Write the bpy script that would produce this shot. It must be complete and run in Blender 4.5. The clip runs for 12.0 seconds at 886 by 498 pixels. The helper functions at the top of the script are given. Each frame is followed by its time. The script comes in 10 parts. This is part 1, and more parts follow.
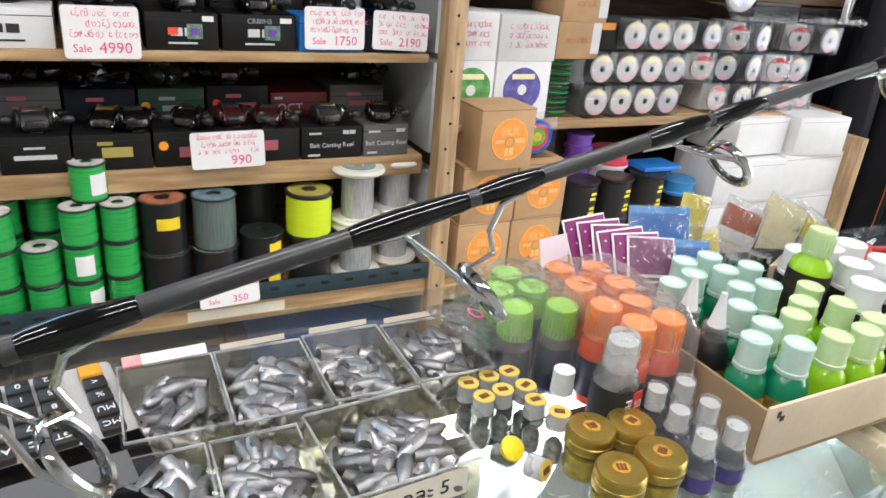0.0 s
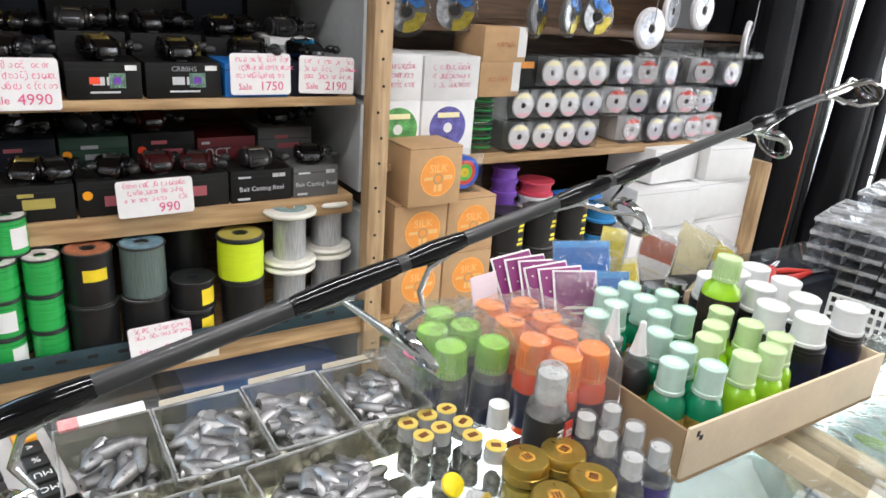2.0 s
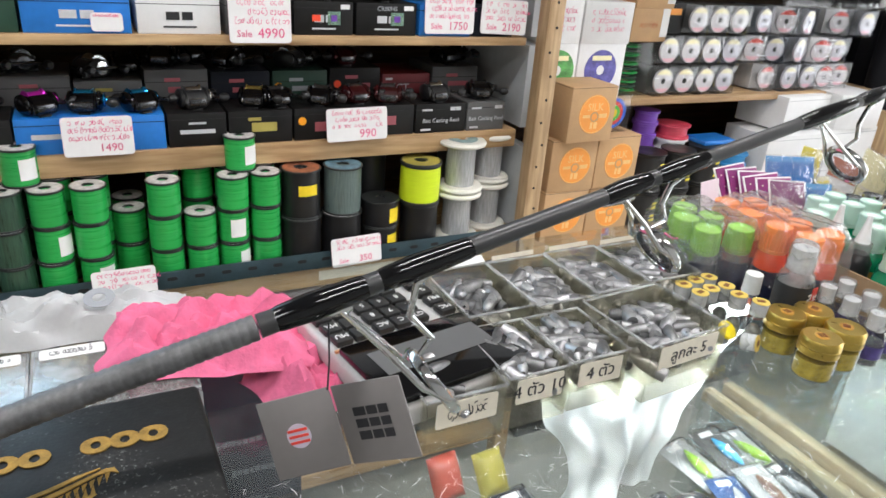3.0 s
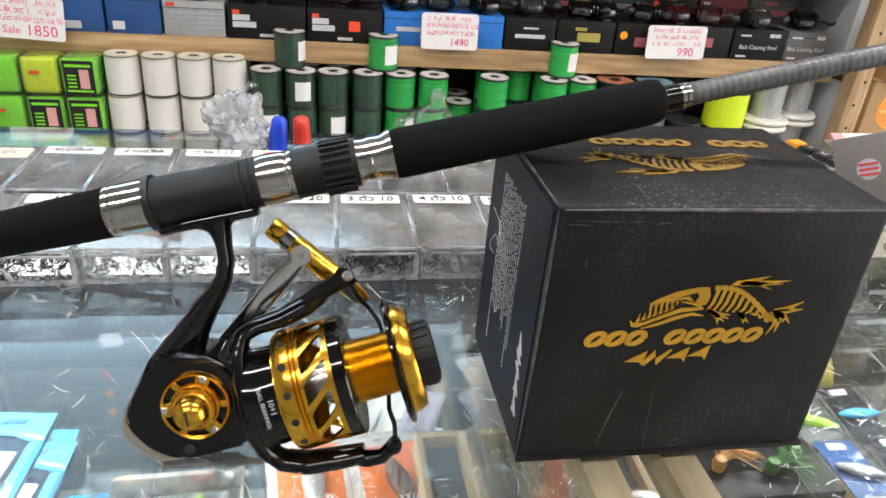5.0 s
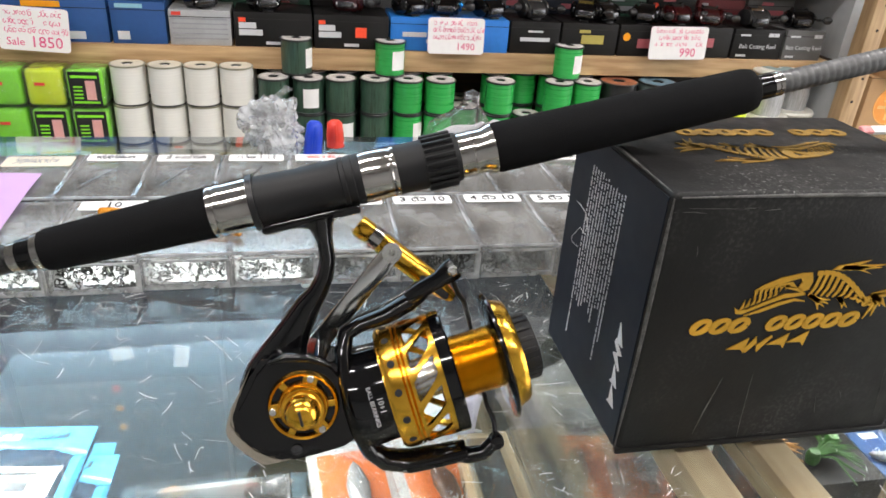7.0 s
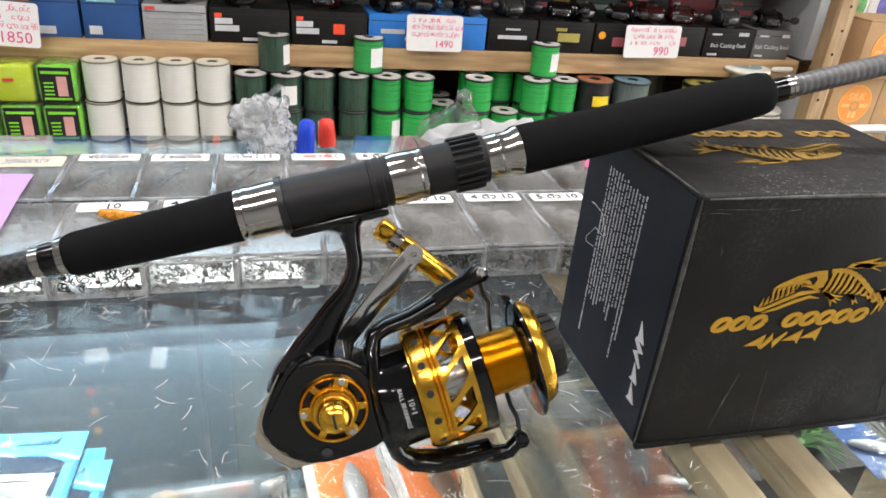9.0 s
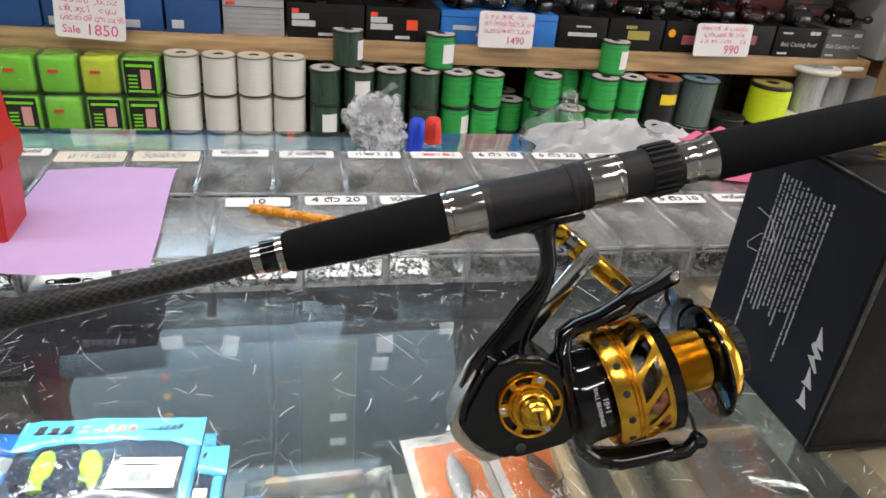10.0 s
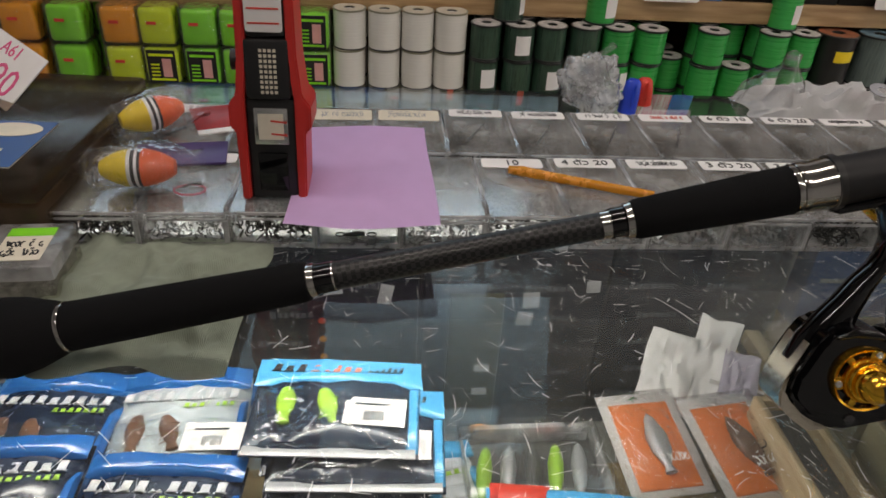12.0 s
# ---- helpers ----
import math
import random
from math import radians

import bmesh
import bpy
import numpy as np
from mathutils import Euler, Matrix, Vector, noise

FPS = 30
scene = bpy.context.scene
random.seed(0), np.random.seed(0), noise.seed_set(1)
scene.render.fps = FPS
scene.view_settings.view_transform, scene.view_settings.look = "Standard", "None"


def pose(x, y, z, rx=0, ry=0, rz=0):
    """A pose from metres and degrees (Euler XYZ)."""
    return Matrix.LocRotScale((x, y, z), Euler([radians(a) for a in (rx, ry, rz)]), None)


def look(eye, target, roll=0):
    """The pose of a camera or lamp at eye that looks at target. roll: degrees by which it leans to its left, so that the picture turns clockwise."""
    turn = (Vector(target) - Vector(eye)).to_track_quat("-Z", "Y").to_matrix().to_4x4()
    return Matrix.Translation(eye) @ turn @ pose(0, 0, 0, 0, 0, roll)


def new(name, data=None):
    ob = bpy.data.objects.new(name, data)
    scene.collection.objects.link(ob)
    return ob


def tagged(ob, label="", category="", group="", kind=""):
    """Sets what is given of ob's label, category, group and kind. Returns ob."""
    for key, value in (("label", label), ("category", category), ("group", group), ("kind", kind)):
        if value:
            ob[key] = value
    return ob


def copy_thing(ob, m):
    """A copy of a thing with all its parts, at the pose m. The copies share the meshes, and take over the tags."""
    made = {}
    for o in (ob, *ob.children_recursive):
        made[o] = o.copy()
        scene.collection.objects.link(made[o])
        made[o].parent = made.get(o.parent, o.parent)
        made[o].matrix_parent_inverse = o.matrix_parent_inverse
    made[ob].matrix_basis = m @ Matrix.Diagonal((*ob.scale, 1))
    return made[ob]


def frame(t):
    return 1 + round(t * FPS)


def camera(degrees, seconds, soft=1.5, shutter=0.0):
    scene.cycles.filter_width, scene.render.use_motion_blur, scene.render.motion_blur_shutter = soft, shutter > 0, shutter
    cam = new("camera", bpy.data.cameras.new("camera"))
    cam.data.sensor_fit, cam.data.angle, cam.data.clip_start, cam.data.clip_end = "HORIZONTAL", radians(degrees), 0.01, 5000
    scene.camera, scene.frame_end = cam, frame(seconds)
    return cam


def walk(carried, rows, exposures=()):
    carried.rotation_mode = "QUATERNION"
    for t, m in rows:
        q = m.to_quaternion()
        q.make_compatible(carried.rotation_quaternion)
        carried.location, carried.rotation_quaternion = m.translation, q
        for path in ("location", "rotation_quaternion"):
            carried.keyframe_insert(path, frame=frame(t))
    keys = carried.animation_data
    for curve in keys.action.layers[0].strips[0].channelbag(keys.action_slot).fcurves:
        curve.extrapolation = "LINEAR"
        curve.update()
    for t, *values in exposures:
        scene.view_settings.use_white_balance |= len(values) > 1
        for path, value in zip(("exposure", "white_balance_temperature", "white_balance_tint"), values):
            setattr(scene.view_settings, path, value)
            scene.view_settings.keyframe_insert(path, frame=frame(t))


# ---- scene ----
cam = camera(64.1, 12.0, soft=1.6)
METRES, EYE, TURN = 1.1, 1.385, -27.4
ROWS = [
    (0.0, 0.0, 0.0, 0.0, 1.97, -23.56, -4.53),
    (0.5, 0.0381, 0.0276, 0.0086, -2.17, -22.88, -4.44),
    (1.0, 0.0544, 0.0335, 0.0213, -4.97, -21.03, -4.79),
    (1.5, 0.0404, 0.0212, 0.0229, -5.08, -20.55, -4.68),
    (2.0, -0.0006, -0.0173, 0.0197, -3.98, -20.68, -4.15),
    (2.5, -0.0988, -0.0864, 0.0054, -2.61, -22.89, -3.8),
    (3.0, -0.2191, -0.1691, -0.009, 0.95, -24.12, -4.15),
    (3.5, -0.3155, -0.2528, -0.0349, 5.2, -26.47, -5.21),
    (5.5, -0.3928, -0.3304, -0.103, 20.11, -28.12, -4.01),
    (6.0, -0.4145, -0.3361, -0.1062, 18.19, -27.42, -3.18),
    (6.5, -0.4269, -0.3419, -0.1032, 17.45, -26.86, -3.62),
    (7.0, -0.434, -0.3433, -0.1037, 16.66, -27.42, -3.69),
    (9.0, -0.4618, -0.3516, -0.1024, 13.91, -27.56, -4.62),
    (9.5, -0.4938, -0.3618, -0.1006, 14.59, -27.99, -4.38),
    (10.0, -0.5364, -0.3788, -0.1005, 16.25, -28.3, -4.67),
    (10.5, -0.5881, -0.3979, -0.1003, 19.53, -29.89, -3.65),
    (11.0, -0.6327, -0.4206, -0.0975, 23.15, -30.73, -3.51),
    (11.5, -0.6655, -0.4395, -0.0962, 25.43, -31.91, -2.58),
    (12.0, -0.6444, -0.4273, -0.0962, 23.53, -32.57, -2.91),
]
walk(cam, [(t, pose(0, 0, EYE, 0, 0, TURN) @ pose(METRES * x, METRES * y, METRES * z, 90 + pitch, roll, yaw)) for t, x, y, z, yaw, pitch, roll in ROWS],
     exposures=[(0.0, -0.14, 6700, 13), (3.6, -0.18, 6700, 12), (5.3, -0.05, 7000, 15), (9.0, -0.05, 7000, 15), (9.5, -0.12, 7000, 15), (10.0, -0.45, 7100, 16), (10.5, -0.65, 7300, 17), (11.2, -1.3, 7700, 19), (12.0, -1.42, 7700, 19)])

# ---- world and light ----
world = bpy.data.worlds.new("world")
scene.world = world
world.use_nodes = True
_sky = world.node_tree.nodes.new("ShaderNodeTexSky")
_sky.sky_type, _sky.sun_disc, _sky.sun_elevation, _sky.sun_rotation = "NISHITA", False, radians(50), radians(100)
world.node_tree.links.new(_sky.outputs[0], world.node_tree.nodes["Background"].inputs[0])
world.node_tree.nodes["Background"].inputs[1].default_value = 0.12


def area_lamp(name, w, h, power, m, colour=(1, 1, 1)):
    lamp = bpy.data.lights.new(name, "AREA")
    lamp.shape, lamp.size, lamp.size_y, lamp.energy, lamp.color = "RECTANGLE", w, h, power, colour
    ob = new(name, lamp)
    ob.matrix_basis = m
    return ob


# daylight through the shop front, and the light of the ceiling and case tubes
area_lamp("daylight", 3.2, 2.0, 75, look((3.9, -0.6, 1.6), (0, 0.5, 1.0)), (0.93, 0.97, 1.0))
TUBES = [(-1.3, 0.45), (0.3, 0.45), (-1.3, -0.75), (0.3, -0.75), (1.9, 0.3)]
for tx, ty in TUBES:
    area_lamp("tube_light", 1.15, 0.05, 15.5, pose(tx, ty, 2.505), (0.96, 0.98, 1.0))
CASE_TUBES = [(-1.30, -0.60, 0.437, 7.0), (-0.10, 0.58, 0.475, 6.5), (0.74, 1.58, 0.50, 4.0)]
for cx0, cx1, cy, watts in CASE_TUBES:
    area_lamp("case_tube_light", cx1 - cx0, 0.03, watts * (cx1 - cx0), pose((cx0 + cx1) / 2, cy, 0.945), (0.95, 0.99, 1.0))


# ---- materials ----
def node_mat(name):
    m = bpy.data.materials.new(name)
    m.use_nodes = True
    nt = m.node_tree
    return m, nt, nt.nodes["Principled BSDF"], nt.nodes["Material Output"]


def mat(name, col, rough=0.5, metal=0.0, vary=0.12, scale=25.0, bump=0.0, bscale=180.0, coat=0.0, stretch=(1, 1, 1), emit=0.0, piece=0.0, sub=0.0, trans=0.0, rvary=0.12, spec=0.5):
    """A surface with grain at two scales, in its roughness as well as its colour."""
    m, nt, b, out = node_mat(name)
    N, L = nt.nodes.new, nt.links.new
    tc, mp = N("ShaderNodeTexCoord"), N("ShaderNodeMapping")
    mp.inputs["Scale"].default_value = stretch
    L(tc.outputs["Object"], mp.inputs[0])
    n1, n2 = N("ShaderNodeTexNoise"), N("ShaderNodeTexNoise")
    n1.inputs["Scale"].default_value, n1.inputs["Detail"].default_value = scale, 4
    n2.inputs["Scale"].default_value, n2.inputs["Detail"].default_value = scale * 7, 3
    L(mp.outputs[0], n1.inputs[0]), L(mp.outputs[0], n2.inputs[0])
    add = N("ShaderNodeMath")
    add.operation = "MULTIPLY_ADD"
    add.inputs[1].default_value = 0.45
    L(n2.outputs[0], add.inputs[0]), L(n1.outputs[0], add.inputs[2])
    rp = N("ShaderNodeMapRange")
    rp.inputs[1].default_value, rp.inputs[2].default_value = 0.45, 1.0
    L(add.outputs[0], rp.inputs[0])
    mx = N("ShaderNodeMix")
    mx.data_type = "RGBA"
    mx.inputs[6].default_value = (*[c * (1 - vary) for c in col], 1)
    mx.inputs[7].default_value = (*[min(1, c * (1 + vary)) for c in col], 1)
    L(rp.outputs[0], mx.inputs[0])
    colour = mx.outputs[2]
    if piece:
        info, hsv, r2 = N("ShaderNodeObjectInfo"), N("ShaderNodeHueSaturation"), N("ShaderNodeMapRange")
        r2.inputs[3].default_value, r2.inputs[4].default_value = 1 - piece, 1 + piece
        L(info.outputs["Random"], r2.inputs[0]), L(r2.outputs[0], hsv.inputs["Value"]), L(colour, hsv.inputs["Color"])
        colour = hsv.outputs[0]
    L(colour, b.inputs["Base Color"])
    rr = N("ShaderNodeMapRange")
    rr.inputs[3].default_value, rr.inputs[4].default_value = max(0.02, rough * (1 - rvary)), min(1, rough * (1 + rvary) + 0.02)
    L(rp.outputs[0], rr.inputs[0]), L(rr.outputs[0], b.inputs["Roughness"])
    b.inputs["Metallic"].default_value = metal
    b.inputs["Specular IOR Level"].default_value = spec
    b.inputs["Coat Weight"].default_value = coat
    b.inputs["Coat Roughness"].default_value = 0.08
    b.inputs["Transmission Weight"].default_value = trans
    if sub:
        b.inputs["Subsurface Weight"].default_value = sub
        b.inputs["Subsurface Radius"].default_value = (0.01, 0.01, 0.01)
    if emit:
        b.inputs["Emission Color"].default_value = (*col, 1)
        b.inputs["Emission Strength"].default_value = emit
    if bump:
        n3, bp = N("ShaderNodeTexNoise"), N("ShaderNodeBump")
        n3.inputs["Scale"].default_value, n3.inputs["Detail"].default_value = bscale, 5
        bp.inputs["Strength"].default_value, bp.inputs["Distance"].default_value = bump, 0.002
        L(mp.outputs[0], n3.inputs[0]), L(n3.outputs[0], bp.inputs["Height"]), L(bp.outputs[0], b.inputs["Normal"])
    return m


def clear(name, tint=(0.97, 0.98, 0.98), haze=0.04, rough=0.06, gloss=1.0, bump=0.0, bscale=60.0, film=(0.85, 0.87, 0.88)):
    """Thin clear plastic or glass: see-through, a Fresnel sheen, and a little milky haze of dust and scratches."""
    m, nt, b, out = node_mat(name)
    nt.nodes.remove(b)
    N, L = nt.nodes.new, nt.links.new
    tr, gl, df, fr = N("ShaderNodeBsdfTransparent"), N("ShaderNodeBsdfGlossy"), N("ShaderNodeBsdfDiffuse"), N("ShaderNodeLayerWeight")
    m1, m2, mul, nz, tc = N("ShaderNodeMixShader"), N("ShaderNodeMixShader"), N("ShaderNodeMath"), N("ShaderNodeTexNoise"), N("ShaderNodeTexCoord")
    tr.inputs[0].default_value = (*tint, 1)
    gl.inputs["Roughness"].default_value = rough
    df.inputs[0].default_value = (*film, 1)
    tl, both = N("ShaderNodeBsdfTranslucent"), N("ShaderNodeMixShader")
    tl.inputs[0].default_value = (*film, 1)
    L(df.outputs[0], both.inputs[1]), L(tl.outputs[0], both.inputs[2])
    fr.inputs[0].default_value = 0.5
    pw = N("ShaderNodeMath")
    pw.operation, pw.inputs[1].default_value = "POWER", 4.0
    mul.operation = "MULTIPLY_ADD"
    mul.inputs[1].default_value, mul.inputs[2].default_value = 0.85 * gloss, 0.035 * gloss
    mul.use_clamp = True
    nz.inputs["Scale"].default_value, nz.inputs["Detail"].default_value = 28, 5
    L(tc.outputs["Object"], nz.inputs[0])
    hz = N("ShaderNodeMapRange")
    hz.inputs[1].default_value, hz.inputs[2].default_value, hz.inputs[4].default_value = 0.4, 0.75, haze * 2
    hz.inputs[3].default_value = haze * 0.4
    L(nz.outputs[0], hz.inputs[0]), L(hz.outputs[0], m1.inputs[0])
    L(tr.outputs[0], m1.inputs[1]), L(both.outputs[0], m1.inputs[2])
    L(fr.outputs["Facing"], pw.inputs[0]), L(pw.outputs[0], mul.inputs[0]), L(mul.outputs[0], m2.inputs[0])
    L(m1.outputs[0], m2.inputs[1]), L(gl.outputs[0], m2.inputs[2]), L(m2.outputs[0], out.inputs[0])
    if bump:
        n3, bp = N("ShaderNodeTexNoise"), N("ShaderNodeBump")
        n3.inputs["Scale"].default_value, n3.inputs["Detail"].default_value = bscale, 3
        bp.inputs["Strength"].default_value, bp.inputs["Distance"].default_value = bump, 0.01
        L(tc.outputs["Object"], n3.inputs[0]), L(n3.outputs[0], bp.inputs["Height"])
        L(bp.outputs[0], gl.inputs["Normal"]), L(bp.outputs[0], fr.inputs["Normal"])
    return m


def wood(name, dark, light, along="X", rough=0.6):
    """Sawn timber: stretched grain, rings and stains along one axis."""
    m, nt, b, out = node_mat(name)
    N, L = nt.nodes.new, nt.links.new
    tc, mp, nz, wv, n2, cr, mx = N("ShaderNodeTexCoord"), N("ShaderNodeMapping"), N("ShaderNodeTexNoise"), N("ShaderNodeTexWave"), N("ShaderNodeTexNoise"), N("ShaderNodeValToRGB"), N("ShaderNodeMix")
    mp.inputs["Scale"].default_value = {"X": (1.2, 14, 14), "Z": (14, 14, 1.2), "Y": (14, 1.2, 14)}[along]
    L(tc.outputs["Object"], mp.inputs[0])
    nz.inputs["Scale"].default_value, nz.inputs["Detail"].default_value = 6, 6
    L(mp.outputs[0], nz.inputs[0])
    cr.color_ramp.elements[0].position, cr.color_ramp.elements[1].position = 0.3, 0.72
    cr.color_ramp.elements[0].color, cr.color_ramp.elements[1].color = (*dark, 1), (*light, 1)
    L(nz.outputs[0], cr.inputs[0])
    n2.inputs["Scale"].default_value, n2.inputs["Detail"].default_value = 7, 4
    L(tc.outputs["Object"], n2.inputs[0])
    st = N("ShaderNodeMapRange")
    st.inputs[1].default_value, st.inputs[2].default_value, st.inputs[3].default_value, st.inputs[4].default_value = 0.35, 0.7, 0.0, 0.45
    L(n2.outputs[0], st.inputs[0]), L(st.outputs[0], mx.inputs[0])
    mx.data_type = "RGBA"
    L(cr.outputs[0], mx.inputs[6])
    mx.inputs[7].default_value = (*[c * 0.75 for c in dark], 1)
    L(mx.outputs[2], b.inputs["Base Color"])
    b.inputs["Roughness"].default_value = rough
    bp = N("ShaderNodeBump")
    bp.inputs["Strength"].default_value, bp.inputs["Distance"].default_value = 0.35, 0.001
    L(nz.outputs[0], bp.inputs["Height"]), L(bp.outputs[0], b.inputs["Normal"])
    return m


def knit(name, dark, light, freq=900.0):
    """Ribbed cloth."""
    m = mat(name, light, 0.95, vary=0.25, scale=18)
    nt = m.node_tree
    wv, bp, tc = nt.nodes.new("ShaderNodeTexWave"), nt.nodes.new("ShaderNodeBump"), nt.nodes.new("ShaderNodeTexCoord")
    wv.inputs["Scale"].default_value, wv.inputs["Distortion"].default_value = freq / 9, 3.0
    bp.inputs["Strength"].default_value, bp.inputs["Distance"].default_value = 0.5, 0.001
    nt.links.new(tc.outputs["Object"], wv.inputs[0]), nt.links.new(wv.outputs["Fac"], bp.inputs["Height"])
    nt.links.new(bp.outputs[0], nt.nodes["Principled BSDF"].inputs["Normal"])
    return m


M_PINE = wood("pine", (0.30, 0.17, 0.075), (0.62, 0.42, 0.22))
M_PINE_V = wood("pine_upright", (0.33, 0.20, 0.10), (0.66, 0.47, 0.27), "Z")
M_PINE_Y = wood("pine_trim", (0.46, 0.33, 0.20), (0.74, 0.60, 0.40), "Y")
M_DARKWOOD = wood("dark_ply", (0.05, 0.025, 0.012), (0.16, 0.085, 0.04))
M_GREYPANEL = mat("grey_panel", (0.42, 0.44, 0.45), 0.6, vary=0.12, scale=8, bump=0.15)
M_WALLPAINT = mat("white_wall_paint", (0.74, 0.76, 0.78), 0.85, vary=0.06, scale=4, bump=0.2, bscale=60)
M_PLASTER = mat("plaster", (0.40, 0.40, 0.39), 0.85, vary=0.08, scale=4, bump=0.2, bscale=60)
M_CEIL = mat("ceiling_paint", (0.30, 0.29, 0.28), 0.9, vary=0.05, scale=3)
M_FLOOR = mat("floor_tile", (0.35, 0.33, 0.3), 0.35, vary=0.15, scale=5)
M_STEEL_TEAL = mat("slotted_steel", (0.025, 0.05, 0.062), 0.45, metal=0.3, vary=0.25, scale=30, bump=0.1)
M_HOLE = mat("slot_dark", (0.01, 0.01, 0.01), 0.8)
M_GLASS = clear("counter_glass", (0.93, 0.965, 0.96), haze=0.020, rough=0.02, gloss=1.15)
M_SCRATCH = mat("scratch", (0.85, 0.87, 0.88), 0.5)
M_LID = clear("hazy_lid", (0.92, 0.92, 0.91), haze=0.20, rough=0.14, gloss=1.2, film=(0.84, 0.84, 0.83))
M_TUBBASE = clear("milky_base", (0.9, 0.9, 0.9), haze=0.46, rough=0.2, film=(0.88, 0.89, 0.9))
M_LIDRIM = clear("moulded_rim", (0.9, 0.9, 0.9), haze=0.42, rough=0.08, gloss=1.5, film=(0.9, 0.91, 0.92))
M_CLEAR = clear("clear_plastic", (0.95, 0.955, 0.95), haze=0.014, rough=0.05, film=(0.92, 0.93, 0.94))
M_CLEAR_OLD = clear("yellowed_plastic", (0.90, 0.89, 0.83), haze=0.12, rough=0.18, film=(0.6, 0.58, 0.5))
M_FILM = clear("crinkled_film", (0.97, 0.97, 0.97), haze=0.045, rough=0.12, gloss=2.0, bump=1.0, bscale=60)
M_SHRINK = clear("shrink_film", (0.98, 0.98, 0.98), haze=0.13, rough=0.12, gloss=1.7, bump=0.35, bscale=38, film=(0.95, 0.96, 0.97))
M_FROST = clear("cloudy_plastic", (0.8, 0.8, 0.8), haze=0.35, rough=0.25, film=(0.8, 0.8, 0.8))
M_BLACK = mat("black_plastic", (0.012, 0.012, 0.013), 0.35, vary=0.2, scale=40)
M_BLACKGLOSS = mat("black_lacquer", (0.0025, 0.0025, 0.003), 0.065, vary=0.1, rvary=0.3)
M_RUBBER = mat("foam_grip", (0.0075, 0.0075, 0.008), 0.92, spec=0.12, vary=0.15, scale=120, bump=0.35, bscale=1800)
M_SEAT = mat("matt_seat", (0.012, 0.012, 0.013), 0.5, spec=0.3, vary=0.1, scale=60, bump=0.05, bscale=900)
M_POLISHED = mat("polished_steel", (0.78, 0.78, 0.77), 0.13, metal=1.0, vary=0.05, rvary=0.3)
M_CHROME = mat("chrome", (0.50, 0.48, 0.46), 0.13, metal=1.0, vary=0.05, rvary=0.3)
M_STEEL = mat("brushed_steel", (0.70, 0.70, 0.69), 0.24, metal=1.0, vary=0.1)
M_GOLD = mat("gold_anodised", (0.86, 0.47, 0.055), 0.2, metal=1.0, vary=0.06, scale=60, rvary=0.25)
M_GOLDLINE = mat("gold_ridged", (0.86, 0.5, 0.07), 0.26, metal=1.0, vary=0.08)
M_GOLDFOIL = mat("gold_foil", (0.80, 0.44, 0.06), 0.40, metal=0.75, vary=0.16, scale=60)


# Lid foil: the gold darkened for how light falls there, plus mottled dust
M_FOILSHADED = mat("shaded_dusty_foil", (0.36, 0.215, 0.05), 0.6, metal=0.5, vary=0.45, scale=160)


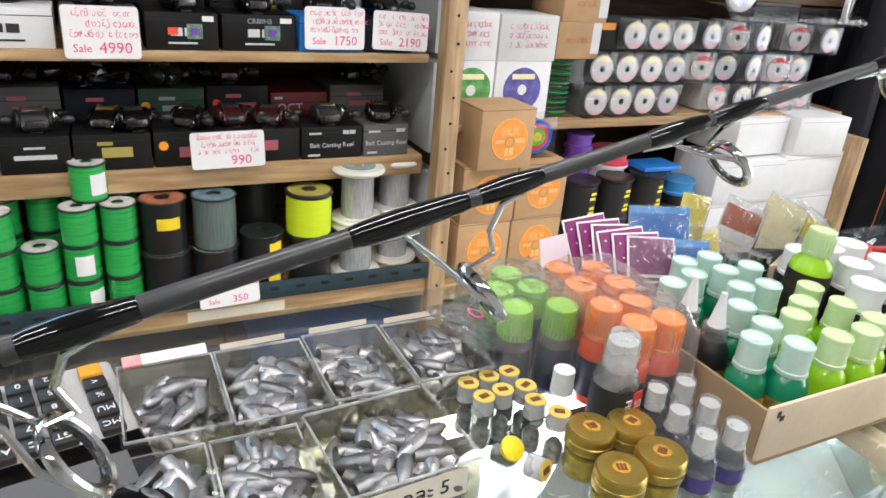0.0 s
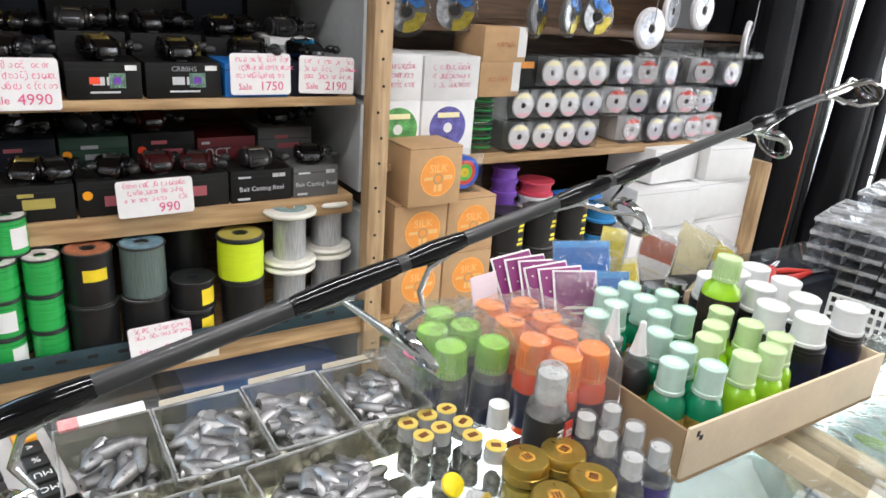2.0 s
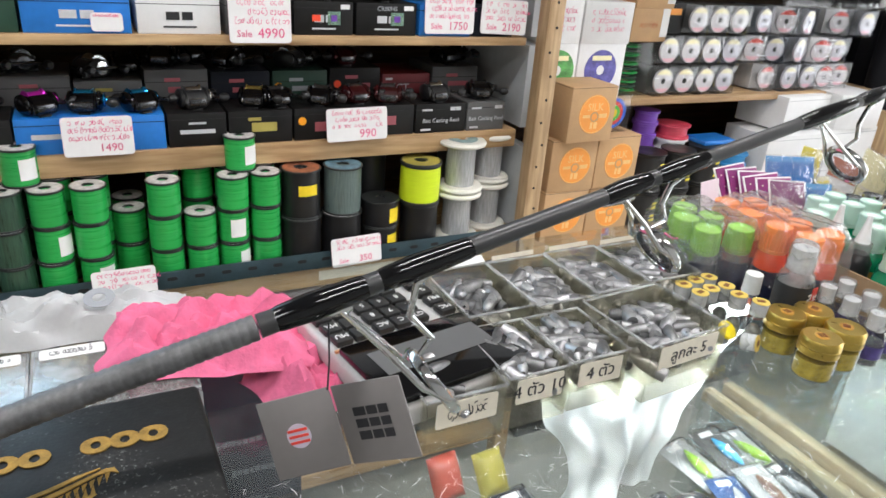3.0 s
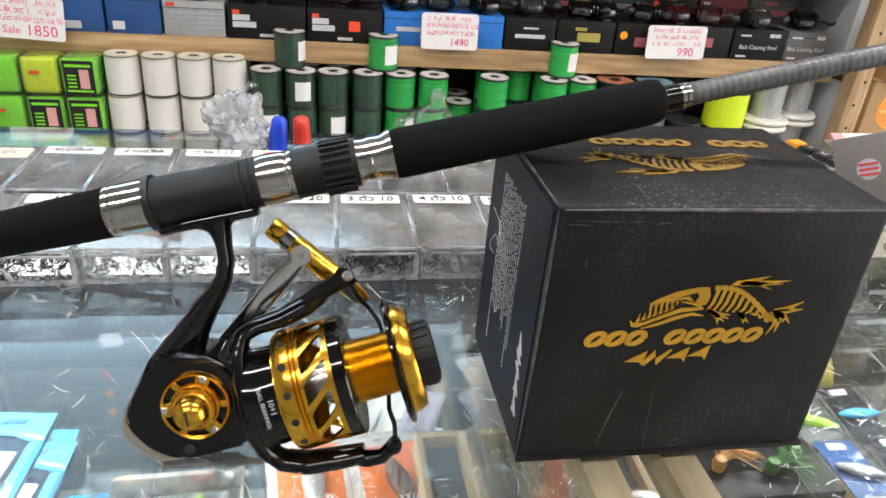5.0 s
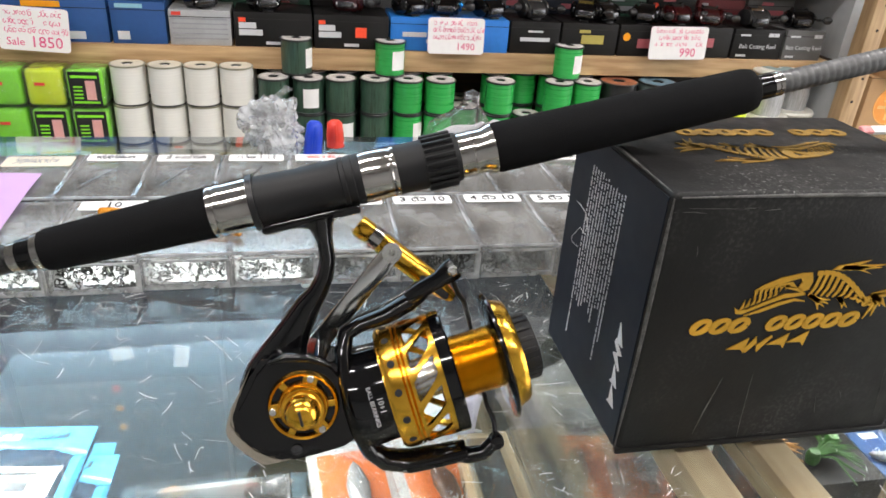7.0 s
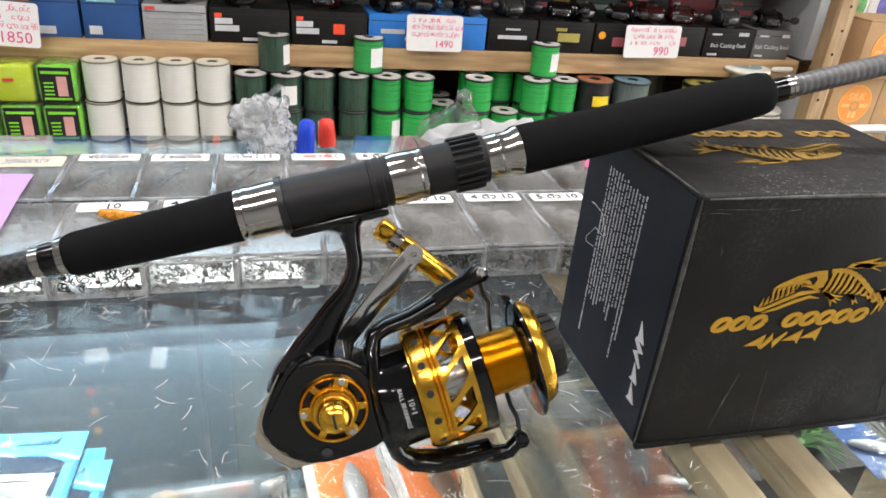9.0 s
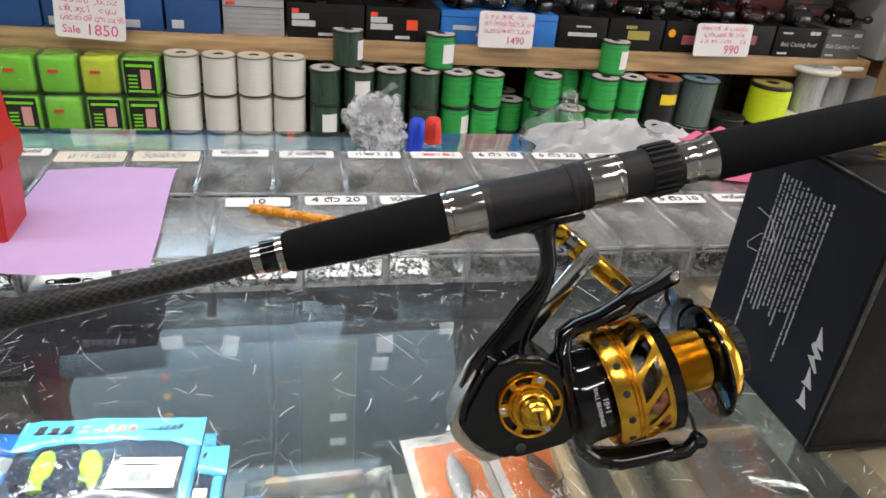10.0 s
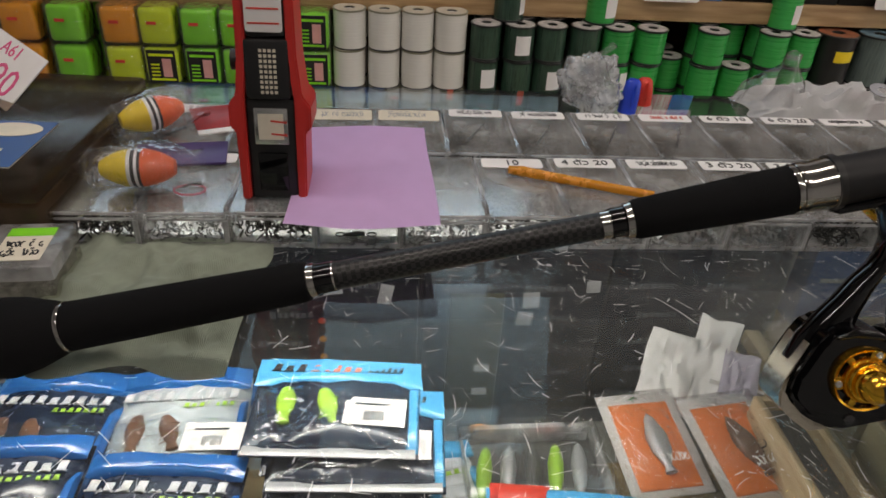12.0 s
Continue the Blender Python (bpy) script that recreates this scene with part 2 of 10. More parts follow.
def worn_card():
    """Black printed card, rubbed grey in specks and smears."""
    m = mat("worn_black_card", (0.008, 0.0078, 0.0078), 0.5, spec=0.3, vary=0.3, scale=14, bump=0.08, bscale=500, rvary=0.35)
    nt, b = m.node_tree, m.node_tree.nodes["Principled BSDF"]
    N, L = nt.nodes.new, nt.links.new
    tc, big, fine, r1, r2, mul, mx = N("ShaderNodeTexCoord"), N("ShaderNodeTexNoise"), N("ShaderNodeTexNoise"), N("ShaderNodeMapRange"), N("ShaderNodeMapRange"), N("ShaderNodeMath"), N("ShaderNodeMix")
    big.inputs["Scale"].default_value, big.inputs["Detail"].default_value = 17, 6
    fine.inputs["Scale"].default_value, fine.inputs["Detail"].default_value = 420, 4
    L(tc.outputs["Object"], big.inputs[0]), L(tc.outputs["Object"], fine.inputs[0])
    r1.inputs[1].default_value, r1.inputs[2].default_value = 0.50, 0.70
    r2.inputs[1].default_value, r2.inputs[2].default_value = 0.48, 0.66
    r2.inputs[3].default_value = 0.12
    L(big.outputs[0], r1.inputs[0]), L(fine.outputs[0], r2.inputs[0]), L(r1.outputs[0], mul.inputs[0]), L(r2.outputs[0], mul.inputs[1])
    mul.operation = "MULTIPLY"
    mx.data_type = "RGBA"
    L(mul.outputs[0], mx.inputs[0]), L(b.inputs["Base Color"].links[0].from_socket, mx.inputs[6])
    mx.inputs[7].default_value = (0.046, 0.045, 0.043, 1)
    # grey dust lying in specks and smears on the lid
    sp, up, dots, r3, m3, both, mx2 = N("ShaderNodeSeparateXYZ"), N("ShaderNodeMapRange"), N("ShaderNodeTexNoise"), N("ShaderNodeMapRange"), N("ShaderNodeMath"), N("ShaderNodeMath"), N("ShaderNodeMix")
    L(tc.outputs["Object"], sp.inputs[0]), L(sp.outputs[2], up.inputs[0])
    up.inputs[1].default_value, up.inputs[2].default_value, up.inputs[3].default_value = 0.1525, 0.1540, 0.02
    dots.inputs["Scale"].default_value, dots.inputs["Detail"].default_value = 520, 3
    L(tc.outputs["Object"], dots.inputs[0]), L(dots.outputs[0], r3.inputs[0])
    r3.inputs[1].default_value, r3.inputs[2].default_value = 0.60, 0.74
    m3.operation, both.operation = "MULTIPLY", "MULTIPLY"
    L(up.outputs[0], m3.inputs[0]), L(r3.outputs[0], m3.inputs[1]), L(m3.outputs[0], both.inputs[0])
    r4 = N("ShaderNodeMapRange")
    r4.inputs[1].default_value, r4.inputs[2].default_value, r4.inputs[3].default_value = 0.46, 0.64, 0.03
    L(big.outputs[0], r4.inputs[0]), L(r4.outputs[0], both.inputs[1])
    mx2.data_type = "RGBA"
    L(both.outputs[0], mx2.inputs[0]), L(mx.outputs[2], mx2.inputs[6])
    mx2.inputs[7].default_value = (0.24, 0.24, 0.235, 1)
    L(mx2.outputs[2], b.inputs["Base Color"])
    return m


M_WORNCARD = worn_card()
M_BOXBLACK = mat("black_card", (0.0085, 0.008, 0.008), 0.5, spec=0.25, vary=0.35, scale=14, bump=0.06, bscale=700, rvary=0.25)
M_BOXNAVY = mat("navy_card", (0.008, 0.011, 0.019), 0.55, spec=0.25, vary=0.2, scale=14)
M_SILVERINK = mat("silver_ink", (0.55, 0.56, 0.58), 0.5, vary=0.1)
M_GREYINK = mat("grey_ink", (0.32, 0.33, 0.35), 0.6)
M_WHITE = mat("white_plastic", (0.8, 0.8, 0.79), 0.4, vary=0.05)
M_PAPER = mat("white_paper", (0.8, 0.79, 0.78), 0.85, vary=0.05, scale=12)
M_CREAM = mat("cream_paper", (0.72, 0.66, 0.54), 0.85, vary=0.1, scale=20)
M_PINKPAPER = mat("pink_tinged_paper", (0.8, 0.66, 0.72), 0.8, vary=0.05)
M_PINKINK = mat("pink_ink", (0.75, 0.11, 0.26), 0.7, vary=0.1)
M_REDINK = mat("red_ink", (0.7, 0.06, 0.04), 0.7)
M_BLACKINK = mat("black_ink", (0.02, 0.02, 0.022), 0.7)
M_LILAC = mat("lilac_paper", (0.55, 0.36, 0.62), 0.85, vary=0.06, scale=10)
M_KRAFT = mat("kraft_card", (0.50, 0.31, 0.16), 0.8, vary=0.1, scale=25, bump=0.1, bscale=400, piece=0.06)
M_CARTON = mat("carton", (0.68, 0.55, 0.39), 0.82, vary=0.08, scale=18, bump=0.12, bscale=250)
# Darker brown than the carton, for the tray's base and left end
M_CARTON_BROWN = mat("brown_carton", (0.30, 0.20, 0.11), 0.85, vary=0.1)
M_ORANGEDISC = mat("orange_disc", (0.86, 0.33, 0.06), 0.6, vary=0.08, scale=30)
M_PALEORANGE = mat("pale_print", (0.86, 0.52, 0.2), 0.6)
M_WHITEBOX = mat("white_card", (0.74, 0.74, 0.74), 0.7, vary=0.05, piece=0.05)
M_GREENLINE = mat("green_line", (0.015, 0.37, 0.075), 0.28, vary=0.18, scale=10, stretch=(1, 1, 30), coat=0.3, piece=0.1)
M_DARKLINE = mat("dark_green_line", (0.028, 0.07, 0.045), 0.3, vary=0.5, scale=14, stretch=(30, 30, 2), coat=0.4, piece=0.15)
M_WHITELINE = mat("white_line", (0.72, 0.71, 0.66), 0.5, vary=0.05, scale=12, stretch=(1, 1, 40), sub=0.2)
M_YELLOWLINE = mat("fluorescent_yellow_line", (0.62, 0.78, 0.02), 0.45, vary=0.1, stretch=(1, 1, 30))
M_ORANGELINE = mat("orange_line", (0.85, 0.33, 0.01), 0.4, vary=0.1, stretch=(1, 1, 30))
M_LIMELINE = mat("lime_line", (0.2, 0.72, 0.03), 0.4, vary=0.1, stretch=(1, 1, 30))
M_GREYLINE = mat("smoke_line", (0.11, 0.15, 0.14), 0.3, vary=0.3, scale=14, stretch=(30, 30, 2), coat=0.4)
M_SILVERLINE = mat("clear_line", (0.45, 0.46, 0.47), 0.2, metal=0.3, vary=0.3, scale=14, stretch=(30, 30, 2))
M_PURPLELINE = mat("purple_line", (0.15, 0.05, 0.35), 0.4, vary=0.2, stretch=(1, 1, 30))
M_BLUELINE = mat("blue_line", (0.03, 0.25, 0.55), 0.35, vary=0.2, stretch=(1, 1, 30))
M_REDLINE = mat("red_line", (0.6, 0.06, 0.1), 0.4, vary=0.2, stretch=(1, 1, 30))
M_RIM = mat("spool_rim", (0.02, 0.022, 0.022), 0.3, vary=0.2)
M_RIMPALE = mat("pale_spool_rim", (0.24, 0.23, 0.16), 0.35, vary=0.15, sub=0.2)
M_RIMWHITE = mat("ivory_rim", (0.75, 0.73, 0.66), 0.35, vary=0.06)
M_STICKER = mat("spool_sticker", (0.58, 0.55, 0.53), 0.6, vary=0.4, scale=90)


def lead():
    """Cast lead, each piece a little brighter or duller than the next."""
    m = mat("lead", (0.33, 0.33, 0.335), 0.36, metal=0.85, vary=0.3, scale=120, bump=0.2, bscale=420, rvary=0.35)
    nt = m.node_tree
    g, hsv, r, b = nt.nodes.new("ShaderNodeNewGeometry"), nt.nodes.new("ShaderNodeHueSaturation"), nt.nodes.new("ShaderNodeMapRange"), nt.nodes["Principled BSDF"]
    r.inputs[3].default_value, r.inputs[4].default_value = 0.45, 1.5
    nt.links.new(g.outputs["Random Per Island"], r.inputs[0]), nt.links.new(r.outputs[0], hsv.inputs["Value"])
    nt.links.new(b.inputs["Base Color"].links[0].from_socket, hsv.inputs["Color"]), nt.links.new(hsv.outputs[0], b.inputs["Base Color"])
    return m


M_LEAD = lead()
M_DARKMETAL = mat("blackened_wire", (0.018, 0.017, 0.016), 0.35, metal=0.2, vary=0.3)
M_NICKEL = mat("nickel_wire", (0.22, 0.22, 0.22), 0.3, metal=0.9, vary=0.3)
M_BLUEBOX = mat("blue_card", (0.015, 0.075, 0.24), 0.4, vary=0.15, scale=12)
M_BLUEBRIGHT = mat("bright_blue_card", (0.01, 0.17, 0.55), 0.4, vary=0.15, scale=12)
M_REDBOX = mat("maroon_card", (0.16, 0.012, 0.018), 0.45, vary=0.15)
M_GREYBOX = mat("grey_card", (0.10, 0.10, 0.10), 0.5, vary=0.1)
M_SILVERBOX = mat("silver_card", (0.42, 0.43, 0.44), 0.4, metal=0.3, vary=0.12)
M_GREENBOX = mat("bottle_green_card", (0.012, 0.05, 0.03), 0.45, vary=0.15)
M_ORANGEDOT = mat("orange_sticker", (0.95, 0.35, 0.01), 0.5)
M_REDDOT = mat("red_sticker", (0.9, 0.08, 0.03), 0.5)
M_TUBE = mat("tube_glow", (0.95, 0.98, 1.0), 0.4, emit=9.0)
M_CASETUBE = mat("case_tube_glow", (0.93, 0.98, 1.0), 0.4, emit=8.0)


def panel_glow():
    """Emission of the unseen added panel: a bluish glow set to fade upwards."""
    m = mat("panel_glow", (0.52, 0.78, 1.0), 0.5, vary=0.1, scale=3, emit=1.0)
    nt = m.node_tree
    tc, sp, rg = nt.nodes.new("ShaderNodeTexCoord"), nt.nodes.new("ShaderNodeSeparateXYZ"), nt.nodes.new("ShaderNodeMapRange")
    rg.inputs[1].default_value, rg.inputs[2].default_value, rg.inputs[3].default_value, rg.inputs[4].default_value = 0.0, 0.55, 9.5, 1.1
    nt.links.new(tc.outputs["Object"], sp.inputs[0]), nt.links.new(sp.outputs[2], rg.inputs[0]), nt.links.new(rg.outputs[0], nt.nodes["Principled BSDF"].inputs["Emission Strength"])
    return m


M_PANELGLOW = panel_glow()
M_DAY = mat("bright_outdoors", (0.86, 0.93, 1.0), 0.9, vary=0.12, scale=3, emit=2.2)
M_FABRIC = mat("black_nylon", (0.006, 0.006, 0.008), 0.75, spec=0.2, vary=0.35, scale=9, bump=0.4, bscale=35)


# ---- mesh tools ----
def as_mesh(name, bm, material):
    me = bpy.data.meshes.new(name)
    bmesh.ops.recalc_face_normals(bm, faces=bm.faces)
    bm.to_mesh(me)
    bm.free()
    me.polygons.foreach_set("use_smooth", [True] * len(me.polygons))
    me.set_sharp_from_angle(angle=radians(38))
    me.materials.append(material)
    return me


def part(name, bm, material, parent, label="", m=None, kind=""):
    ob = new(name, as_mesh(name, bm, material))
    ob.parent = parent
    if m is not None:
        ob.matrix_basis = m
    return tagged(ob, label=label, kind=kind)


def share(name, me, parent, m, label=""):
    ob = new(name, me)
    ob.parent, ob.matrix_basis = parent, m
    return tagged(ob, label=label)


def thing(name, label, category, m=None, group="", kind=""):
    ob = new(name)
    ob.empty_display_size = 0.02
    if m is not None:
        ob.matrix_basis = m
    return tagged(ob, label=label, category=category, group=group, kind=kind)


def struct(name, bm, material, label="", category=""):
    return tagged(new(name, as_mesh(name, bm, material)), label=label, category=category or name.split("_")[0], kind="structure")


def box(x0, x1, y0, y1, z0, z1, bev=0.0, bm=None, m=None, seg=2):
    bm = bm or bmesh.new()
    t = bmesh.new()
    bmesh.ops.create_cube(t, size=1)
    bmesh.ops.transform(t, matrix=Matrix.Translation(((x0 + x1) / 2, (y0 + y1) / 2, (z0 + z1) / 2)) @ Matrix.Diagonal((x1 - x0, y1 - y0, z1 - z0, 1)), verts=t.verts)
    if bev:
        bmesh.ops.bevel(t, geom=t.edges[:], offset=bev, segments=seg, affect="EDGES", profile=0.5)
    if m is not None:
        bmesh.ops.transform(t, matrix=m, verts=t.verts)
    return merge(bm, t)


def merge(bm, t):
    at = {}
    for v in t.verts:
        at[v] = bm.verts.new(v.co)
    for f in t.faces:
        try:
            bm.faces.new([at[v] for v in f.verts])
        except ValueError:
            pass
    t.free()
    return bm


def lathe(profile, n=24, bm=None, m=None):
    """Turned shape round z from (radius, height) pairs."""
    bm = bm or bmesh.new()
    m = m or Matrix()
    rings = []
    for r, z in profile:
        if r < 1e-6:
            rings.append([bm.verts.new(m @ Vector((0, 0, z)))])
        else:
            rings.append([bm.verts.new(m @ Vector((r * math.cos(2 * math.pi * k / n), r * math.sin(2 * math.pi * k / n), z))) for k in range(n)])
    for a, b in zip(rings, rings[1:]):
        for k in range(n):
            q = [a[k % len(a)], a[(k + 1) % len(a)], b[(k + 1) % len(b)], b[k % len(b)]]
            q = [v for i, v in enumerate(q) if v not in q[:i]]
            if len(q) > 2:
                bm.faces.new(q)
    return bm


def disc(r0, r1, z0, z1, n=28, bm=None, m=None):
    """Flat ring (or full disc when r0 is 0) with thickness."""
    if r0 <= 0:
        return lathe([(0, z0), (r1, z0), (r1, z1), (0, z1)], n, bm, m)
    return lathe([(r0, z0), (r1, z0), (r1, z1), (r0, z1), (r0, z0)], n, bm, m)


def tube(points, radii, n=10, bm=None, cap=True):
    """Round bar swept along points."""
    bm = bm or bmesh.new()
    pts = [Vector(p) for p in points]
    if not hasattr(radii, "__len__"):
        radii = [radii] * len(pts)
    rings, side = [], None
    for i, p in enumerate(pts):
        d = (pts[min(i + 1, len(pts) - 1)] - pts[max(i - 1, 0)]).normalized()
        if side is None:
            side = d.orthogonal().normalized()
        side = (side - d * side.dot(d)).normalized()
        up = d.cross(side)
        rings.append([bm.verts.new(p + radii[i] * (side * math.cos(2 * math.pi * k / n) + up * math.sin(2 * math.pi * k / n))) for k in range(n)])
    for a, b in zip(rings, rings[1:]):
        for k in range(n):
            bm.faces.new((a[k], a[(k + 1) % n], b[(k + 1) % n], b[k]))
    if cap:
        bm.faces.new(rings[0]), bm.faces.new(rings[-1])
    return bm


def plate(outline, y0, y1, bm=None, m=None, bev=0.0):
    """A flat shape in the x-z plane, y0 to y1 thick."""
    bm = bm or bmesh.new()
    t = bmesh.new()
    f = t.faces.new([t.verts.new((x, y0, z)) for x, z in outline])
    r = bmesh.ops.extrude_face_region(t, geom=[f])
    bmesh.ops.translate(t, vec=(0, y1 - y0, 0), verts=[v for v in r["geom"] if isinstance(v, bmesh.types.BMVert)])
    if bev:
        bmesh.ops.bevel(t, geom=t.edges[:], offset=bev, segments=2, affect="EDGES")
    if m is not None:
        bmesh.ops.transform(t, matrix=m, verts=t.verts)
    return merge(bm, t)


def rounded(w, h, r, n=4, cx=0.0, cz=0.0):
    pts = []
    for sx, sz, a0 in ((1, 1, 0), (-1, 1, 90), (-1, -1, 180), (1, -1, 270)):
        for k in range(n + 1):
            a = radians(a0 + 90 * k / n)
            pts.append((cx + sx * (w / 2 - r) + r * math.cos(a), cz + sz * (h / 2 - r) + r * math.sin(a)))
    return pts


def ribbon(path, widths, y0, y1, bm=None, m=None):
    """A flat stroke in the x-z plane."""
    bm = bm or bmesh.new()
    pts = [Vector((x, 0, z)) for x, z in path]
    if not hasattr(widths, "__len__"):
        widths = [widths] * len(pts)
    left, right = [], []
    for i, p in enumerate(pts):
        d = (pts[min(i + 1, len(pts) - 1)] - pts[max(i - 1, 0)]).normalized()
        s = Vector((-d.z, 0, d.x)) * widths[i] / 2
        left.append(p + s), right.append(p - s)
    m = m or Matrix()
    for i in range(len(pts) - 1):
        quad = [left[i], left[i + 1], right[i + 1], right[i]]
        lo = [bm.verts.new(m @ Vector((q.x, y0, q.z))) for q in quad]
        hi = [bm.verts.new(m @ Vector((q.x, y1, q.z))) for q in quad]
        bm.faces.new(lo), bm.faces.new(hi[::-1])
        for a, b in ((0, 1), (2, 3)):
            bm.faces.new((lo[a], lo[b], hi[b], hi[a]))
    return bm


def writing(name, words, size, material, parent, m, label=""):
    """Letters in the built-in font, lying in the x-y plane of m, their middle at its origin."""
    cu = bpy.data.curves.new(name, "FONT")
    cu.body, cu.size, cu.align_x, cu.align_y, cu.extrude, cu.resolution_u = words, size, "CENTER", "CENTER", 0.0002, 2
    tmp = new(name + "_outline", cu)
    me = bpy.data.meshes.new_from_object(tmp.evaluated_get(bpy.context.evaluated_depsgraph_get()))
    bpy.data.objects.remove(tmp)
    bpy.data.curves.remove(cu)
    me.materials.clear()
    me.materials.append(material)
    return share(name, me, parent, m, label)


FRONT = pose(0, 0, 0, 90)


def bars(spec, t=0.0004, bm=None, m=None):
    """Plain bars (x0, x1, z, height) on a face that looks to -y."""
    bm = bm or bmesh.new()
    for x0, x1, z, h in spec:
        plate([(x0, z - h / 2), (x1, z - h / 2), (x1, z + h / 2), (x0, z + h / 2)], -t, 0, bm, m)
    return bm


def scribble(w, h, rows, seed, fill=0.85):
    """Bars standing in for lines of small writing."""
    r = random.Random(seed)
    out = []
    for k in range(rows):
        z, x = h / 2 - (k + 0.5) * h / rows, -w / 2
        while x < w / 2 * fill:
            l = r.uniform(0.06, 0.2) * w
            out.append((x, min(x + l, w / 2), z, h / rows * r.uniform(0.4, 0.6)))
            x += l + 0.03 * w
    return out


def zigzag(w, h, n, th, seed, bm=None, m=None, y=-0.0004):
    """A line of loose pen writing: small hooked and looped strokes, some with a mark above."""
    r = random.Random(seed)
    bm = bm or bmesh.new()
    step = w / max(2, n)
    for k in range(max(2, n)):
        cx, up, turn = -w / 2 + (k + 0.5) * step, h * r.uniform(0.32, 0.5), r.choice((-1, 1))
        if r.random() < 0.12:
            continue
        a0, a1 = r.uniform(0, 2), r.uniform(4.2, 6.6)
        path = [(cx + turn * step * 0.42 * math.cos(a0 + (a1 - a0) * q / 6) + 0.12 * up, up * math.sin(a0 + (a1 - a0) * q / 6)) for q in range(7)]
        if r.random() < 0.45:
            path.append((cx + turn * step * 0.4, up * r.choice((-1.5, 1.5))))
        ribbon(path, th * r.uniform(0.6, 1.0), y, 0, bm, m)
        if r.random() < 0.25:
            ribbon([(cx - step * 0.3, h * 0.72), (cx + step * 0.35, h * 0.85)], th * 0.7, y, 0, bm, m)
    return bm


def crumple(nx, ny, w, d, lift, seed, rough=0.35, scale=9.0):
    """A crumpled sheet, w by d, heaped up in the middle."""
    bm, rows = bmesh.new(), []
    for j in range(ny + 1):
        row = []
        for i in range(nx + 1):
            u, v = i / nx - 0.5, j / ny - 0.5
            p = Vector((u * scale + seed * 3.1, v * scale, seed))
            rim = max(0.0, 1 - (2 * max(abs(u), abs(v))) ** 4)
            z = lift * rim * (0.6 + rough * noise.noise(p) * 2 + rough * 0.8 * noise.noise(p * 2.7)) + 0.002
            row.append(bm.verts.new((w * (u + 0.07 * noise.noise(p * 0.7 + Vector((9, 0, 0)))), d * (v + 0.07 * noise.noise(p * 0.7 + Vector((0, 7, 0)))), max(0.001, z))))
        rows.append(row)
    for j in range(ny):
        for i in range(nx):
            bm.faces.new((rows[j][i], rows[j][i + 1], rows[j + 1][i + 1], rows[j + 1][i]))
    return bm


def pillow(w, h, t, n=10, wave=0.0, seed=0):
    """A flat filled pouch lying on z = 0, sealed round its edge."""
    bm, top, low = bmesh.new(), [], []
    for j in range(n + 1):
        a, b = [], []
        for i in range(n + 1):
            u, v = 2 * i / n - 1, 2 * j / n - 1
            fill = max(0.0, (1 - u ** 4) * (1 - v ** 4)) ** 0.6
            k = wave * noise.noise(Vector((u * 3 + seed, v * 3, seed)))
            a.append(bm.verts.new((u * w / 2, v * h / 2, t * (0.12 + 0.88 * fill) + k * fill + 0.001)))
            b.append(bm.verts.new((u * w / 2, v * h / 2, t * 0.1 * (1 - fill))))
        top.append(a), low.append(b)
    for j in range(n):
        for i in range(n):
            bm.faces.new((top[j][i], top[j][i + 1], top[j + 1][i + 1], top[j + 1][i]))
            bm.faces.new((low[j][i], low[j + 1][i], low[j + 1][i + 1], low[j][i + 1]))
    for k in range(n):
        bm.faces.new((low[0][k], low[0][k + 1], top[0][k + 1], top[0][k])), bm.faces.new((top[n][k], top[n][k + 1], low[n][k + 1], low[n][k]))
        bm.faces.new((top[k][0], top[k + 1][0], low[k + 1][0], low[k][0])), bm.faces.new((low[k][n], low[k + 1][n], top[k + 1][n], top[k][n]))
    return bm


# ---- the room ----
X0, X1, Y0, Y1, ZC = -2.9, 4.2, -2.4, 1.86, 2.62
struct("floor", box(X0 - 0.1, X1 + 0.1, Y0 - 0.1, Y1 + 0.1, -0.1, 0), M_FLOOR, "worn grey tiled shop floor")
struct("ceiling", box(X0 - 0.1, X1 + 0.1, Y0 - 0.1, Y1 + 0.1, ZC, ZC + 0.1), M_CEIL, "plain white painted ceiling")
NX0, NX1, NZ0, NZ1 = 2.98, 4.12, 0.45, 2.45
_north = box(X0 - 0.1, NX0, Y1, Y1 + 0.1, 0, ZC)
box(NX1, X1 + 0.1, Y1, Y1 + 0.1, 0, ZC, bm=_north), box(NX0, NX1, Y1, Y1 + 0.1, 0, NZ0, bm=_north), box(NX0, NX1, Y1, Y1 + 0.1, NZ1, ZC, bm=_north)
struct("wall_north", _north, M_WALLPAINT, "white painted wall behind the shelving")
win2 = struct("window_2", box(NX0, NX0 + 0.05, Y1 + 0.02, Y1 + 0.07, NZ0, NZ1), M_WHITE, "bright window with a metal grille beside the rod bags", "window")
for k in range(9):
    part("bar", box(NX0 + 0.12 + k * 0.12, NX0 + 0.132 + k * 0.12, Y1 + 0.03, Y1 + 0.042, NZ0, NZ1), M_STEEL, win2)
for k in range(6):
    part("rail", box(NX0, NX1, Y1 + 0.044, Y1 + 0.056, NZ0 + 0.15 + k * 0.34, NZ0 + 0.166 + k * 0.34), M_STEEL, win2)
struct("wall_south", box(X0 - 0.1, X1 + 0.1, Y0 - 0.1, Y0, 0, ZC), M_PLASTER, "pale plaster wall")
struct("wall_west", box(X0 - 0.1, X0, Y0, Y1, 0, ZC), M_PLASTER, "pale plaster wall")
